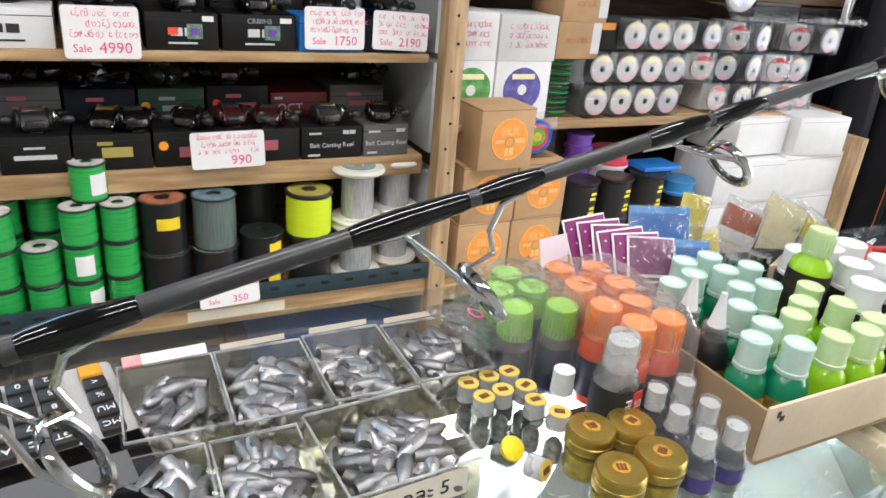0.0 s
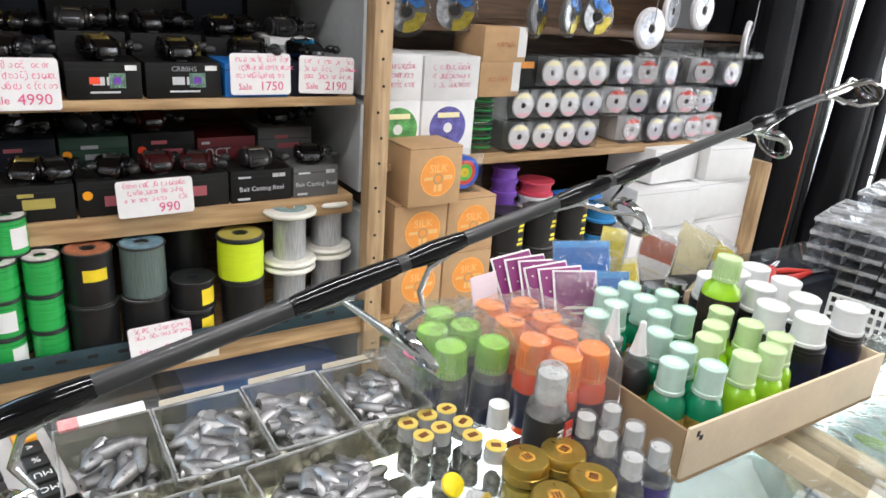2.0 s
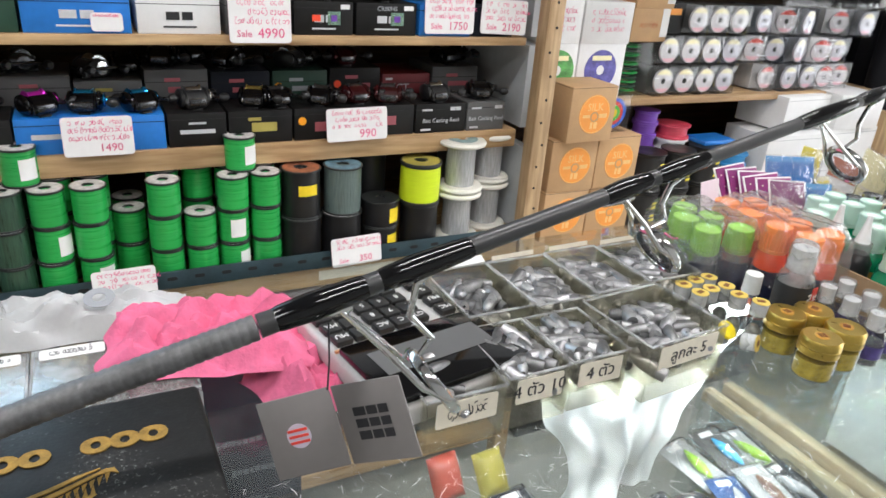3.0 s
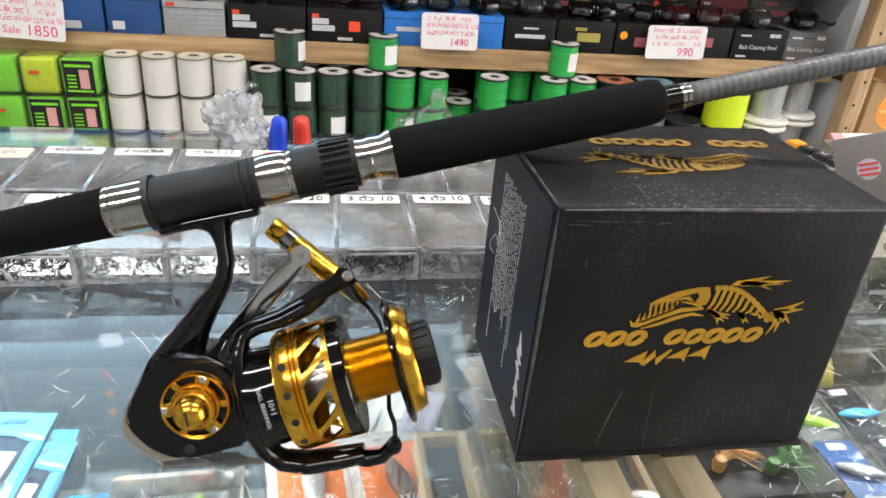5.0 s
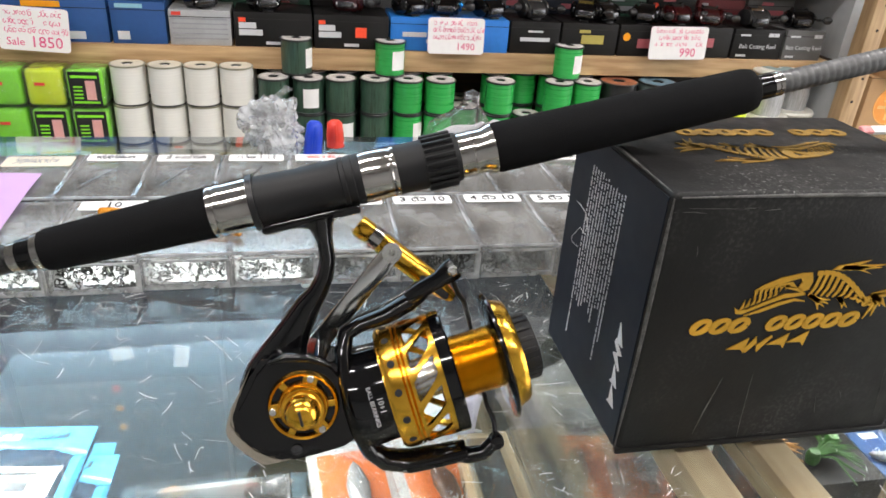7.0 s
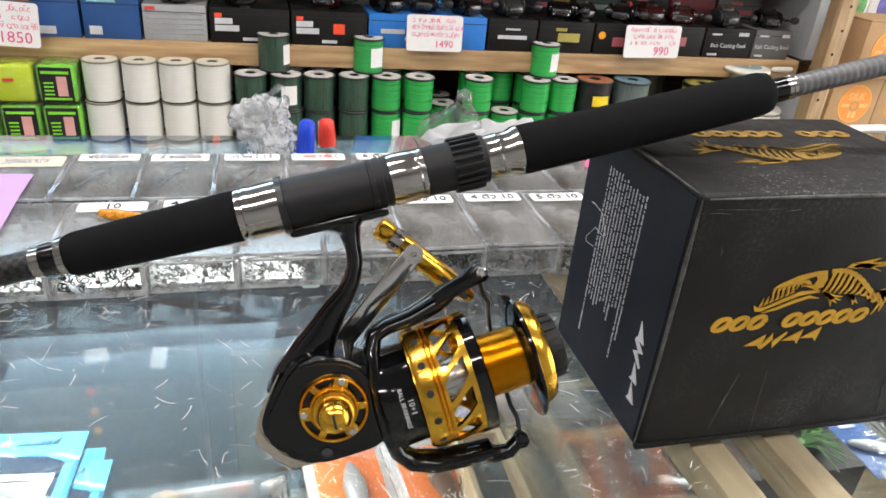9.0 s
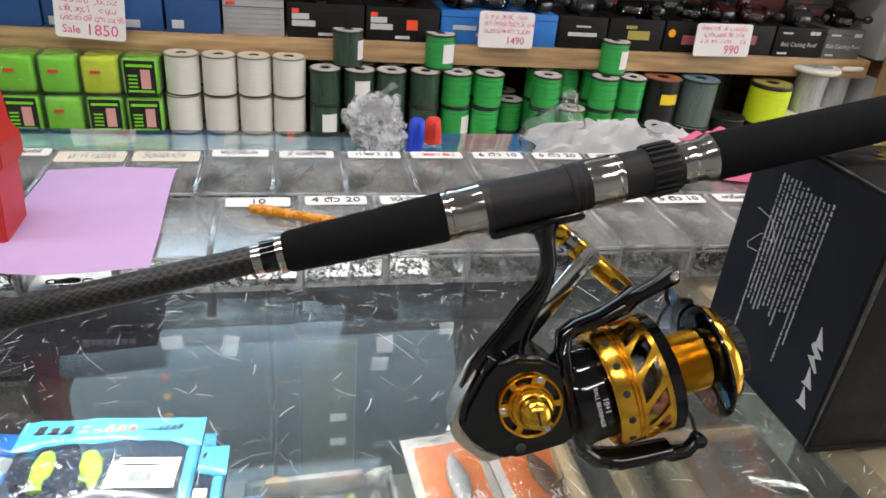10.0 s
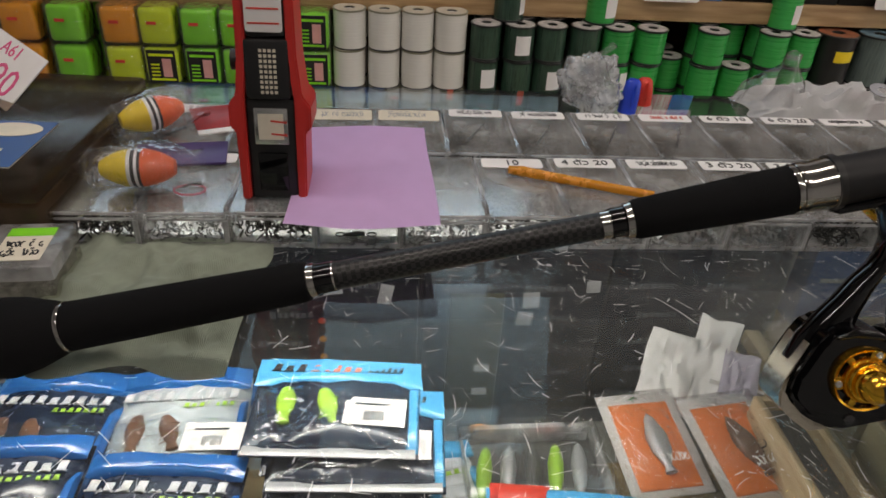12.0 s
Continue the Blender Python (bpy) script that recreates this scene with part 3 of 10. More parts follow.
WY0, WY1, WZ0, WZ1 = -1.9, 1.6, 0.35, 2.45
_east = box(X1, X1 + 0.1, Y0, WY0, 0, ZC)
box(X1, X1 + 0.1, WY1, Y1, 0, ZC, bm=_east), box(X1, X1 + 0.1, WY0, WY1, 0, WZ0, bm=_east), box(X1, X1 + 0.1, WY0, WY1, WZ1, ZC, bm=_east)
struct("wall_east", _east, M_PLASTER, "wall with the wide shop-front opening")
win = struct("window_1", box(X1 + 0.02, X1 + 0.07, WY0, WY0 + 0.05, WZ0, WZ1), M_WHITE, "wide bright shop-front window with a metal grille", "window")
part("sill", box(X1 - 0.03, X1 + 0.12, WY0, WY1, WZ0 - 0.03, WZ0 + 0.004), M_WHITE, win)
for k in range(15):
    part("bar", box(X1 + 0.03, X1 + 0.045, WY0 + 0.1 + k * 0.235, WY0 + 0.118 + k * 0.235, WZ0, WZ1), M_STEEL, win)
for k in range(5):
    part("rail", box(X1 + 0.045, X1 + 0.06, WY0, WY1, WZ0 + 0.2 + k * 0.42, WZ0 + 0.22 + k * 0.42), M_STEEL, win)
_out = box(X1 + 1.6, X1 + 1.62, -5, 4.0, -1, 4.5)
box(1.5, X1 + 1.6, 4.0, 4.02, -1, 4.5, bm=_out)
struct("backdrop", _out, M_DAY, "hazy bright street outside the window")
for tx, ty in TUBES:
    lamp = thing("ceiling_light", "white fluorescent batten light on the ceiling", "ceiling light", pose(tx, ty, ZC), "ceiling lights")
    part("housing", box(-0.62, 0.62, -0.03, 0.03, -0.05, 0, 0.006), M_WHITE, lamp)
    part("fluorescent_tube", tube([(-0.58, 0, -0.075), (0.58, 0, -0.075)], 0.013, 12), M_TUBE, lamp, "glowing white glass tube")
    for s in (-1, 1):
        part("end_cap", box(s * 0.6 - 0.012, s * 0.6 + 0.012, -0.018, 0.018, -0.095, -0.05, 0.003), M_WHITE, lamp)

# Unseen panel, added to give the counter glass its bright bluish reflection
wl = thing("light_box", "unseen glowing panel above the shelving, added for the glass reflection", "light box", pose(-1.20, 1.79, 1.78))
part("housing", box(-0.80, 0.80, 0.0, 0.069, 0.0, 0.58, 0.004), M_WHITE, wl)
part("acrylic_face", box(-0.785, 0.785, -0.006, -0.0005, 0.012, 0.568, 0.002), M_PANELGLOW, wl, "glowing face of the added panel")

# ---- wall shelving ----
SF = 1.285            # front of the boards
SM = 1.348            # front of the two upper boards
Z_LOW, Z_MID, Z_TOP = 0.70, 0.957, 1.170
unit = thing("shelf_unit", "rough pine shelving full of reels and line", "shelving", kind="structure")
for zt, th, yf, lab in ((Z_LOW, 0.052, SF, "thick pine shelf board"), (Z_MID, 0.042, SM, "stained pine shelf board"), (Z_TOP, 0.018, SM, "thin pine shelf board"), (1.55, 0.02, SM, ""), (0.12, 0.04, SF, "")):
    part("shelf_board", box(-2.6, 0.629, yf, 1.78, zt - th, zt, 0.002), M_PINE, unit, lab)
part("back_panel", box(-2.6, 2.02, 1.79, 1.81, 0, 1.74), M_DARKWOOD, unit, "dark plywood back panel")
part("side_panel", box(0.646, 0.672, SM + 0.01, 1.785, Z_MID + 0.001, Z_TOP - 0.019), M_GREYPANEL, unit, "grey painted side panel")
part("side_panel", box(0.646, 0.672, SM + 0.01, 1.785, Z_TOP + 0.001, 1.53), M_GREYPANEL, unit)
part("side_panel", box(0.646, 0.672, SF + 0.04, 1.785, Z_LOW + 0.001, Z_MID - 0.043), M_GREYPANEL, unit)
part("side_panel", box(0.646, 0.672, SF + 0.04, 1.785, 0.121, Z_LOW - 0.053), M_GREYPANEL, unit)
post = part("post", box(0.631, 0.673, SF - 0.01, SF + 0.03, 0, 2.0, 0.003), M_PINE_V, unit, "pine upright with rows of nail holes")
for k in range(18):
    part("nail_head", disc(0, 0.0032, 0, 0.0012, 8, m=pose(0.651 + 0.006 * math.sin(k * 2.3), SF - 0.0105, 0.46 + 0.053 * k, 90)), M_HOLE, post)
part("post", box(-2.6, -2.55, SF - 0.01, SF - 0.001, 0, 2.0), M_PINE_V, unit)
lip = part("steel_angle", box(-2.6, 0.628, SF - 0.012, SF - 0.008, Z_LOW - 0.004, Z_LOW + 0.034, 0.0008), M_STEEL_TEAL, unit, "dark teal slotted steel angle")
for k in range(60):
    part("slot", plate(rounded(0.019, 0.0075, 0.0036), SF - 0.0126, SF - 0.0118, m=Matrix.Translation((0.60 - 0.052 * k, 0, Z_LOW + 0.018))), M_HOLE, lip)
# section beyond the post
unit_b = thing("shelf_unit", "pine shelving with boxed line beyond the upright", "shelving", kind="structure")
part("shelf_board", box(0.674, 2.0, SF, 1.78, 0.626, 0.664, 0.002), M_PINE, unit_b, "pine shelf board")
part("shelf_board", box(0.674, 2.0, SF + 0.075, 1.78, 0.998, 1.015, 0.0015), M_PINE, unit_b, "thin pine shelf board")
part("shelf_board", box(0.674, 2.0, SF + 0.17, 1.78, 1.30, 1.318, 0.0015), M_DARKWOOD, unit_b)
part("end_panel", box(1.995, 2.02, SF - 0.015, 1.785, 0, 0.955, 0.003), M_PINE_V, unit_b, "pale bare wood end panel")

# dim storage under the lowest board
for k, (x, w, h, ma) in enumerate(((-1.5, 0.5, 0.40, M_BOXBLACK), (-0.95, 0.48, 0.36, M_BOXNAVY), (-0.42, 0.44, 0.42, M_BOXBLACK), (0.02, 0.36, 0.40, M_GREYBOX), (0.42, 0.34, 0.43, M_BLUEBOX), (0.95, 0.4, 0.4, M_BOXBLACK), (1.5, 0.5, 0.38, M_GREYBOX))):
    st = thing("storage_box", "large dark storage carton under the shelf", "box", pose(x, 1.34, 0.121 if x < 0.6 else 0.001), "storage cartons")
    part("body", box(-w / 2, w / 2, 0, 0.35, 0, h, 0.006), ma, st)
    part("lid", box(-w / 2 - 0.004, w / 2 + 0.004, -0.004, 0.354, h, h + 0.02, 0.004), ma, st)
    for z in (0.35, 0.6, 0.85):
        for xa, xb in ((-w * 0.4, -w * 0.12), (w * 0.02, w * 0.3)):
            part("print", bars([(xa, xb, h * z, 0.014)], m=Matrix.Translation((0, -0.001, 0))), M_GREYINK, st)

# ---- line spools ----
def spool(name, r, h, line, rim, label, sticker=M_STICKER, patch=None, waist=0.93, hub=0.3, patch_mat=M_PAPER, rimh=0.0035, top_rim=None):
    s = thing(name, label, "line spool", group="line spools")
    bulge = [(r * waist * (1 + 0.012 * math.sin(math.pi * k / 8)), rimh + (h - 2 * rimh) * k / 8) for k in range(9)]
    part("wound_line", lathe([(0, rimh)] + bulge + [(0, h - rimh)], 26), line, s)
    for z in (0, h - rimh):
        part("flange", lathe([(r * hub, z), (r * 0.985, z), (r, z + rimh * 0.3), (r, z + rimh * 0.7), (r * 0.985, z + rimh), (r * hub, z + rimh), (r * hub, z)], 26), (top_rim or rim) if z else rim, s)
    part("core", lathe([(r * hub, 0), (r * hub, h - 0.001), (r * hub * 0.86, h - 0.001), (r * hub * 0.86, 0)], 16), rim, s)
    if sticker:
        part("top_sticker", disc(r * (hub + 0.04), r * 0.9, h, h + 0.0006, 24), sticker, s)
    if patch:
        a0, a1, z0, z1 = patch
        bm, n = bmesh.new(), 6
        cols = []
        for k in range(n + 1):
            a = radians(a0 + (a1 - a0) * k / n)
            rr = r * waist * 1.018 + 0.0004
            cols.append([bm.verts.new((rr * math.cos(a), rr * math.sin(a), h * z)) for z in (z0, (z0 + z1) / 2, z1)])
        for c, d in zip(cols, cols[1:]):
            for k in range(2):
                bm.faces.new((c[k], d[k], d[k + 1], c[k + 1]))
        part("paper_label", bm, patch_mat, s)
    return s


def gone(ob):
    """Remove a pattern thing once its copies stand."""
    for o in (*ob.children_recursive, ob):
        bpy.data.objects.remove(o)


RG, HG = 0.0322, 0.069
sp_green = spool("green_line_spool", RG, HG, M_GREENLINE, M_RIM, "bright green fishing line spool with black rims")
sp_green_l = spool("green_line_spool", RG, HG, M_GREENLINE, M_RIM, "bright green fishing line spool with a white label", patch=(-95, -35, 0.2, 0.75))
sp_dark = spool("dark_green_line_spool", RG, HG, M_DARKLINE, M_RIM, "dark green fishing line spool with black rims")
sp_dark_l = spool("dark_green_line_spool", RG, HG, M_DARKLINE, M_RIM, "dark green fishing line spool with a white label", patch=(-125, -65, 0.2, 0.75))
sp_white = spool("white_line_spool", 0.0328, 0.0755, M_WHITELINE, M_RIM, "white fishing line spool with a pale and a dark rim", sticker=M_CREAM, waist=0.96, rimh=0.0028, top_rim=M_RIMPALE)
sp_black = spool("black_line_spool", 0.043, 0.104, M_BLACK, M_RIM, "large black line spool with a yellow label", patch=(-120, -60, 0.5, 0.72), patch_mat=mat("yellow_label", (0.85, 0.62, 0.02), 0.6), sticker=mat("printed_top", (0.35, 0.12, 0.06), 0.5, vary=0.7, scale=60))
sp_smoke = spool("smoke_line_spool", 0.043, 0.104, M_GREYLINE, M_RIM, "large spool of smoke-coloured line", sticker=mat("printed_top_blue", (0.12, 0.22, 0.28), 0.5, vary=0.7, scale=60))
sp_low = spool("black_line_spool", 0.043, 0.062, M_BLACK, M_RIM, "low black line spool with a yellow label", patch=(-75, -30, 0.2, 0.75), patch_mat=bpy.data.materials["yellow_label"], sticker=None)
sp_yellow = spool("yellow_line_spool", 0.048, 0.098, M_YELLOWLINE, M_RIM, "fluorescent yellow line spool with black rims", sticker=mat("amber_top", (0.42, 0.36, 0.08), 0.3, vary=0.3), rimh=0.009, waist=0.95)
sp_bl = spool("black_line_spool", 0.046, 0.104, M_BLACK, M_RIM, "large plain black line spool")


def bobbin():
    """Large bobbin of clear line with broad ivory flanges."""
    s = thing("ivory_bobbin", "large ivory bobbin of clear nylon line", "line spool", group="line spools")
    for z0 in (0.0, 0.108):
        part("flange", lathe([(0.010, z0), (0.051, z0), (0.0555, z0 + 0.003), (0.0565, z0 + 0.007), (0.053, z0 + 0.012), (0.03, z0 + 0.013), (0.010, z0 + 0.013), (0.010, z0)], 32), M_RIMWHITE, s)
    part("wound_line", lathe([(0.034, 0.0125), (0.035, 0.04), (0.034, 0.07), (0.035, 0.108)], 28), M_SILVERLINE, s)
    part("top_sticker", disc(0.012, 0.036, 0.121, 0.1217, 24), mat("teal_sticker", (0.22, 0.33, 0.33), 0.5, vary=0.4, scale=60), s)
    return s


bob = bobbin()
RS = random.Random(4)


def stack(kinds, x, y, z0, h):
    for k, kind in enumerate(kinds):
        copy_thing(kind, pose(x + RS.uniform(-0.0015, 0.0015), y + RS.uniform(-0.0015, 0.0015), z0 + k * (h + 0.0008), 0, 0, RS.uniform(-25, 25)))


YF = SF + 0.034
for x in (-0.915, -0.847, -0.781, -0.714):
    stack([sp_white] * 3, x, YF + 0.003, Z_LOW, 0.0755)
    stack([sp_white] * 3, x + 0.002, YF + 0.07, Z_LOW, 0.0755)
for k, x in enumerate((-0.645, -0.575, -0.511, -0.441)):
    stack([sp_dark, (sp_dark_l, sp_dark, sp_dark_l, sp_dark)[k], (sp_dark, sp_dark_l, sp_dark, sp_dark)[k]], x, YF, Z_LOW, HG)
    stack([sp_dark] * 3, x + 0.012, YF + 0.066, Z_LOW, HG)
for k, x in enumerate((-0.374, -0.307)):
    stack([(sp_green, sp_green_l)[k], (sp_green_l, sp_green)[k], sp_green], x, YF, Z_LOW, HG)
    stack([sp_green] * 3, x + 0.01, YF + 0.066, Z_LOW, HG)
stack([sp_green, sp_green], -0.240, YF + 0.055, Z_LOW, HG)
stack([sp_green, sp_green], -0.235, YF + 0.125, Z_LOW, HG)
stack([sp_green] * 3, -0.178, YF, Z_LOW, HG)
stack([sp_green] * 3, -0.170, YF + 0.068, Z_LOW, HG)
stack([sp_green, sp_green], -0.113, YF - 0.002, Z_LOW, HG)
stack([sp_green] * 3, -0.104, YF + 0.085, Z_LOW, HG)
stack([sp_green_l, sp_green_l, sp_green], -0.048, YF, Z_LOW, HG)
stack([sp_green] * 3, -0.040, YF + 0.066, Z_LOW, HG)
stack([sp_green, sp_green, sp_green], 0.018, YF + 0.002, Z_LOW, HG)
stack([sp_green] * 3, 0.024, YF + 0.068, Z_LOW, HG)
copy_thing(sp_dark_l, pose(-0.598, YF + 0.03, Z_LOW + 3 * HG + 0.003, 0, 0, 70))
copy_thing(sp_green_l, pose(-0.410, YF + 0.03, Z_LOW + 3 * HG + 0.003, 0, 0, 8))
copy_thing(sp_green_l, pose(-0.024, YF + 0.03, Z_LOW + 3 * HG + 0.003, 0, 0, 12))
stack([sp_bl, sp_black], 0.094, YF + 0.012, Z_LOW, 0.104)
stack([sp_bl, sp_smoke], 0.186, YF + 0.012, Z_LOW, 0.104)
stack([sp_low, sp_low], 0.276, YF + 0.012, Z_LOW, 0.062)
stack([sp_bl, sp_yellow], 0.375, YF + 0.016, Z_LOW, 0.104)
stack([sp_bl, sp_bl], 0.285, YF + 0.12, Z_LOW, 0.104)
stack([bob, bob], 0.482, YF + 0.024, Z_LOW, 0.1215)
stack([bob, bob], 0.586, YF + 0.075, Z_LOW, 0.1215)
roll = thing("sticker_roll", "small white roll standing on a bobbin", "roll", pose(0.580, YF + 0.060, Z_LOW + 0.2444))
part("paper_roll", disc(0.009, 0.019, 0, 0.022, 20), M_PAPER, roll)
part("core", disc(0.007, 0.009, 0.001, 0.022, 16), M_BLACK, roll, "black card core")
for s in (sp_green, sp_green_l, sp_dark, sp_dark_l, sp_white, sp_black, sp_smoke, sp_low, sp_yellow, sp_bl, bob):
    gone(s)

# boxed and shrink-wrapped square spools
def line_pack(line, printed=False):
    s = thing("boxed_line_spool", "bright coloured line in a clear square pack", "line spool", group="boxed line spools")
    part("wound_line", box(-0.0318, 0.0318, -0.0315, 0.0315, 0.0035, 0.0715, 0.008, seg=3), line, s)
    part("clear_case", box(-0.0345, 0.0345, -0.0335, 0.0335, 0.0, 0.0745, 0.003), M_FILM, s)
    if printed:
        card = part("printed_card", box(-0.026, 0.028, -0.0350, -0.0340, 0.005, 0.069), M_BLACK, s, "black printed card with pink panel")
        part("print_panel", bars([(0.002, 0.019, 0.035, 0.036)], m=Matrix.Translation((0, -0.0353, 0))), mat("salmon_print", (0.7, 0.35, 0.32), 0.6), card)
        part("small_print", bars([(-0.02, -0.004, z, 0.003) for z in (0.02, 0.027, 0.034, 0.041)] + [(-0.022, 0.024, 0.06, 0.005), (-0.022, 0.024, 0.012, 0.004)], m=Matrix.Translation((0, -0.0353, 0))), line, card, "", None, "stuff")
    else:
        part("small_label", bars([(-0.016, 0.002, 0.045, 0.006)], m=Matrix.Translation((0, -0.0340, 0))), M_REDINK, s)
    return s


packs = {"o": line_pack(M_ORANGELINE), "g": line_pack(M_LIMELINE), "y": line_pack(M_YELLOWLINE), "p": line_pack(M_LIMELINE, True), "q": line_pack(M_YELLOWLINE, True)}
for x, col in ((-1.60, "goo"), (-1.525, "yoo"), (-1.440, "ygg"), (-1.345, "yyo"), (-1.275, "yqy"), (-1.198, "gpg"), (-1.126, "ggg"), (-1.055, "gpy"), (-0.985, "ypp")):
    for k, c in enumerate(col):
        copy_thing(packs[c], pose(x, YF + 0.002, Z_LOW + 0.0748 * k, 0, 0, RS.uniform(-2, 2)))
    copy_thing(packs[col[0]], pose(x, YF + 0.075, Z_LOW + 0.001)), copy_thing(packs[col[1]], pose(x, YF + 0.075, Z_LOW + 0.076)), copy_thing(packs[col[2]], pose(x, YF + 0.075, Z_LOW + 0.151))
for p in packs.values():
    gone(p)

# ---- reel boxes ----
def reel_box(w, h, d, material, m, label, prints=(), dots=()):
    b = thing("reel_box", label, "box", m, "boxed fishing reels")
    part("carton", box(0, w, 0, d, 0, h, 0.0012), material, b)
    part("lid_seam", box(-0.0004, w + 0.0004, -0.0005, d, h * 0.8, h * 0.8 + 0.0012), M_HOLE, b)
    for spec, ma in prints:
        for a, c, z, t in spec:
            part("print", bars([(w * a, w * c, h * z, h * t)], m=Matrix.Translation((0, -0.0008, 0))), ma, b)
    for a, z, ma in dots:
        part("round_sticker", disc(0, 0.0085, 0, 0.0008, 20, m=pose(w * a, -0.001, h * z, 90)), ma, b)
    return b


LOGO_W = [((0.08, 0.12, 0.72, 0.2), (0.13, 0.2, 0.72, 0.2), (0.21, 0.3, 0.72, 0.2), (0.08, 0.38, 0.5, 0.18))]
M_TEALINK = mat("pale_teal_ink", (0.25, 0.5, 0.6), 0.5)
M_DULLGOLD = mat("dull_gold_ink", (0.4, 0.33, 0.08), 0.5)
M_PURPLEINK = mat("dull_red_ink", (0.4, 0.1, 0.12), 0.5)
row = [(-1.30, -1.157, M_BLUEBOX, "blue reel box with a pale flash", [([(0.05, 0.3, 0.15, 0.22)], M_SILVERINK), ([(0.55, 0.9, 0.75, 0.15)], M_TEALINK)], ()),
       (-1.153, -0.946, M_BLUEBOX, "deep blue reel box with small grey print", [([(0.04, 0.22, 0.17, 0.2), (0.5, 0.8, 0.17, 0.18)], M_SILVERINK), ([(0.3, 0.62, 0.88, 0.14)], M_ORANGEDOT)], ()),
       (-0.940, -0.842, M_BLUEBOX, "blue reel box with pale teal print", [([(0.1, 0.32, 0.2, 0.2)], M_SILVERINK), ([(0.1, 0.6, 0.9, 0.1)], M_TEALINK)], ()),
       (-0.836, -0.722, M_SILVERBOX, "silver reel box with rows of small print", [([(0.05, 0.95, z, 0.04) for z in (0.2, 0.34, 0.48, 0.62, 0.76)], M_GREYINK), ([(0.05, 0.2, 0.9, 0.1)], M_REDINK)], ()),
       (-0.716, -0.566, M_BOXBLACK, "black reel box with a white and red maker's mark", [([(0.06, 0.28, 0.62, 0.17), (0.06, 0.36, 0.42, 0.17), (0.4, 0.6, 0.12, 0.09)], M_SILVERINK), ([(0.06, 0.15, 0.78, 0.12)], M_REDDOT)], ()),
       (-0.562, -0.413, M_BOXBLACK, "black reel box with a white and red maker's mark", [([(0.06, 0.28, 0.62, 0.17), (0.06, 0.36, 0.42, 0.17), (0.4, 0.6, 0.12, 0.09)], M_SILVERINK), ([(0.06, 0.15, 0.78, 0.12), (0.55, 0.7, 0.5, 0.3)], M_REDDOT)], ()),
       (-0.409, -0.160, M_BLUEBRIGHT, "glossy blue reel box with pale lettering bars", [([(0.1, 0.3, 0.5, 0.14), (0.3, 0.44, 0.3, 0.12)], M_SILVERINK)], ()),
       (-0.155, -0.046, M_BOXBLACK, "dark reel box with a grey maker's mark", [([(0.2, 0.8, 0.45, 0.12), (0.35, 0.65, 0.7, 0.06)], M_SILVERINK)], ()),
       (-0.041, 0.086, M_BOXBLACK, "dark reel box with dull gold print", [([(0.35, 0.75, 0.5, 0.28), (0.3, 0.5, 0.75, 0.1)], M_DULLGOLD)], ()),
       (0.091, 0.362, M_BOXBLACK, "black reel box with a round orange sticker", [([(0.16, 0.36, 0.42, 0.3), (0.66, 0.84, 0.5, 0.3)], M_PURPLEINK)], ((0.06, 0.62, M_ORANGEDOT),)),
       (0.366, 0.492, M_BOXBLACK, "black casting reel box with white print", [([(0.12, 0.32, 0.8, 0.06), (0.1, 0.3, 0.12, 0.07)], M_SILVERINK), ([(0.68, 0.78, 0.82, 0.12), (0.79, 0.89, 0.82, 0.12)], M_SILVERINK)], ()),
       (0.497, 0.597, M_GREYBOX, "grey casting reel box with white print", [([(0.1, 0.36, 0.8, 0.06), (0.08, 0.3, 0.12, 0.07)], M_SILVERINK), ([(0.72, 0.82, 0.82, 0.12), (0.83, 0.92, 0.82, 0.12)], M_SILVERINK)], ())]
made_boxes = []
for k, (x0, x1, ma, lab, pr, dots) in enumerate(row):
    made_boxes.append(reel_box(x1 - x0, 0.066 if k > 2 else 0.078, 0.11, ma, pose(x0, 1.358, Z_MID, 0, 0, RS.uniform(-0.6, 0.6)), lab, pr, dots))
for b, w in ((made_boxes[-2], 0.126), (made_boxes[-1], 0.10)):
    writing("print", "Bait Casting Reel", 0.0135, M_SILVERINK, b, pose(w / 2, -0.0012, 0.028, 90))
# second row behind, set higher
RB = random.Random(11)
BACK_TOPS = []
for k in range(15):
    x0 = -1.33 + k * 0.128
    ma = RB.choice([M_BOXBLACK, M_BOXBLACK, M_BOXNAVY, M_GREYBOX, M_GREENBOX]) if k != 13 else M_REDBOX
    h = RB.uniform(0.105, 0.125)
    dots = ((0.1, 0.72, M_ORANGEDOT),) if k == 11 else ((0.15, 0.72, M_REDDOT),) if k == 12 else ()
    bb = reel_box(0.122, h, 0.14, ma, pose(x0, 1.482, Z_MID, 0, 0, RB.uniform(-1.5, 1.5)), "dark reel box standing behind the front row" if k != 13 else "maroon reel box with white print", [([(0.35, 0.8, 0.68, 0.09), (0.3, 0.55, 0.84, 0.06)], RB.choice([M_PURPLEINK, M_GREYINK, M_DULLGOLD])) if k != 13 else ([(0.06, 0.2, 0.9, 0.05)], M_SILVERINK)], dots)
    BACK_TOPS.append((x0, h)) if k != 13 else None
    if k == 13:
        writing("print", "OCT", 0.026, M_SILVERINK, bb, pose(0.04, -0.0012, h * 0.7, 90))
    reel_box(0.122, 0.05, 0.13, RB.choice([M_BOXBLACK, M_BOXNAVY]), pose(x0 + 0.004, 1.635, Z_MID, 0, 0, 0), "dark reel box at the back of the shelf")


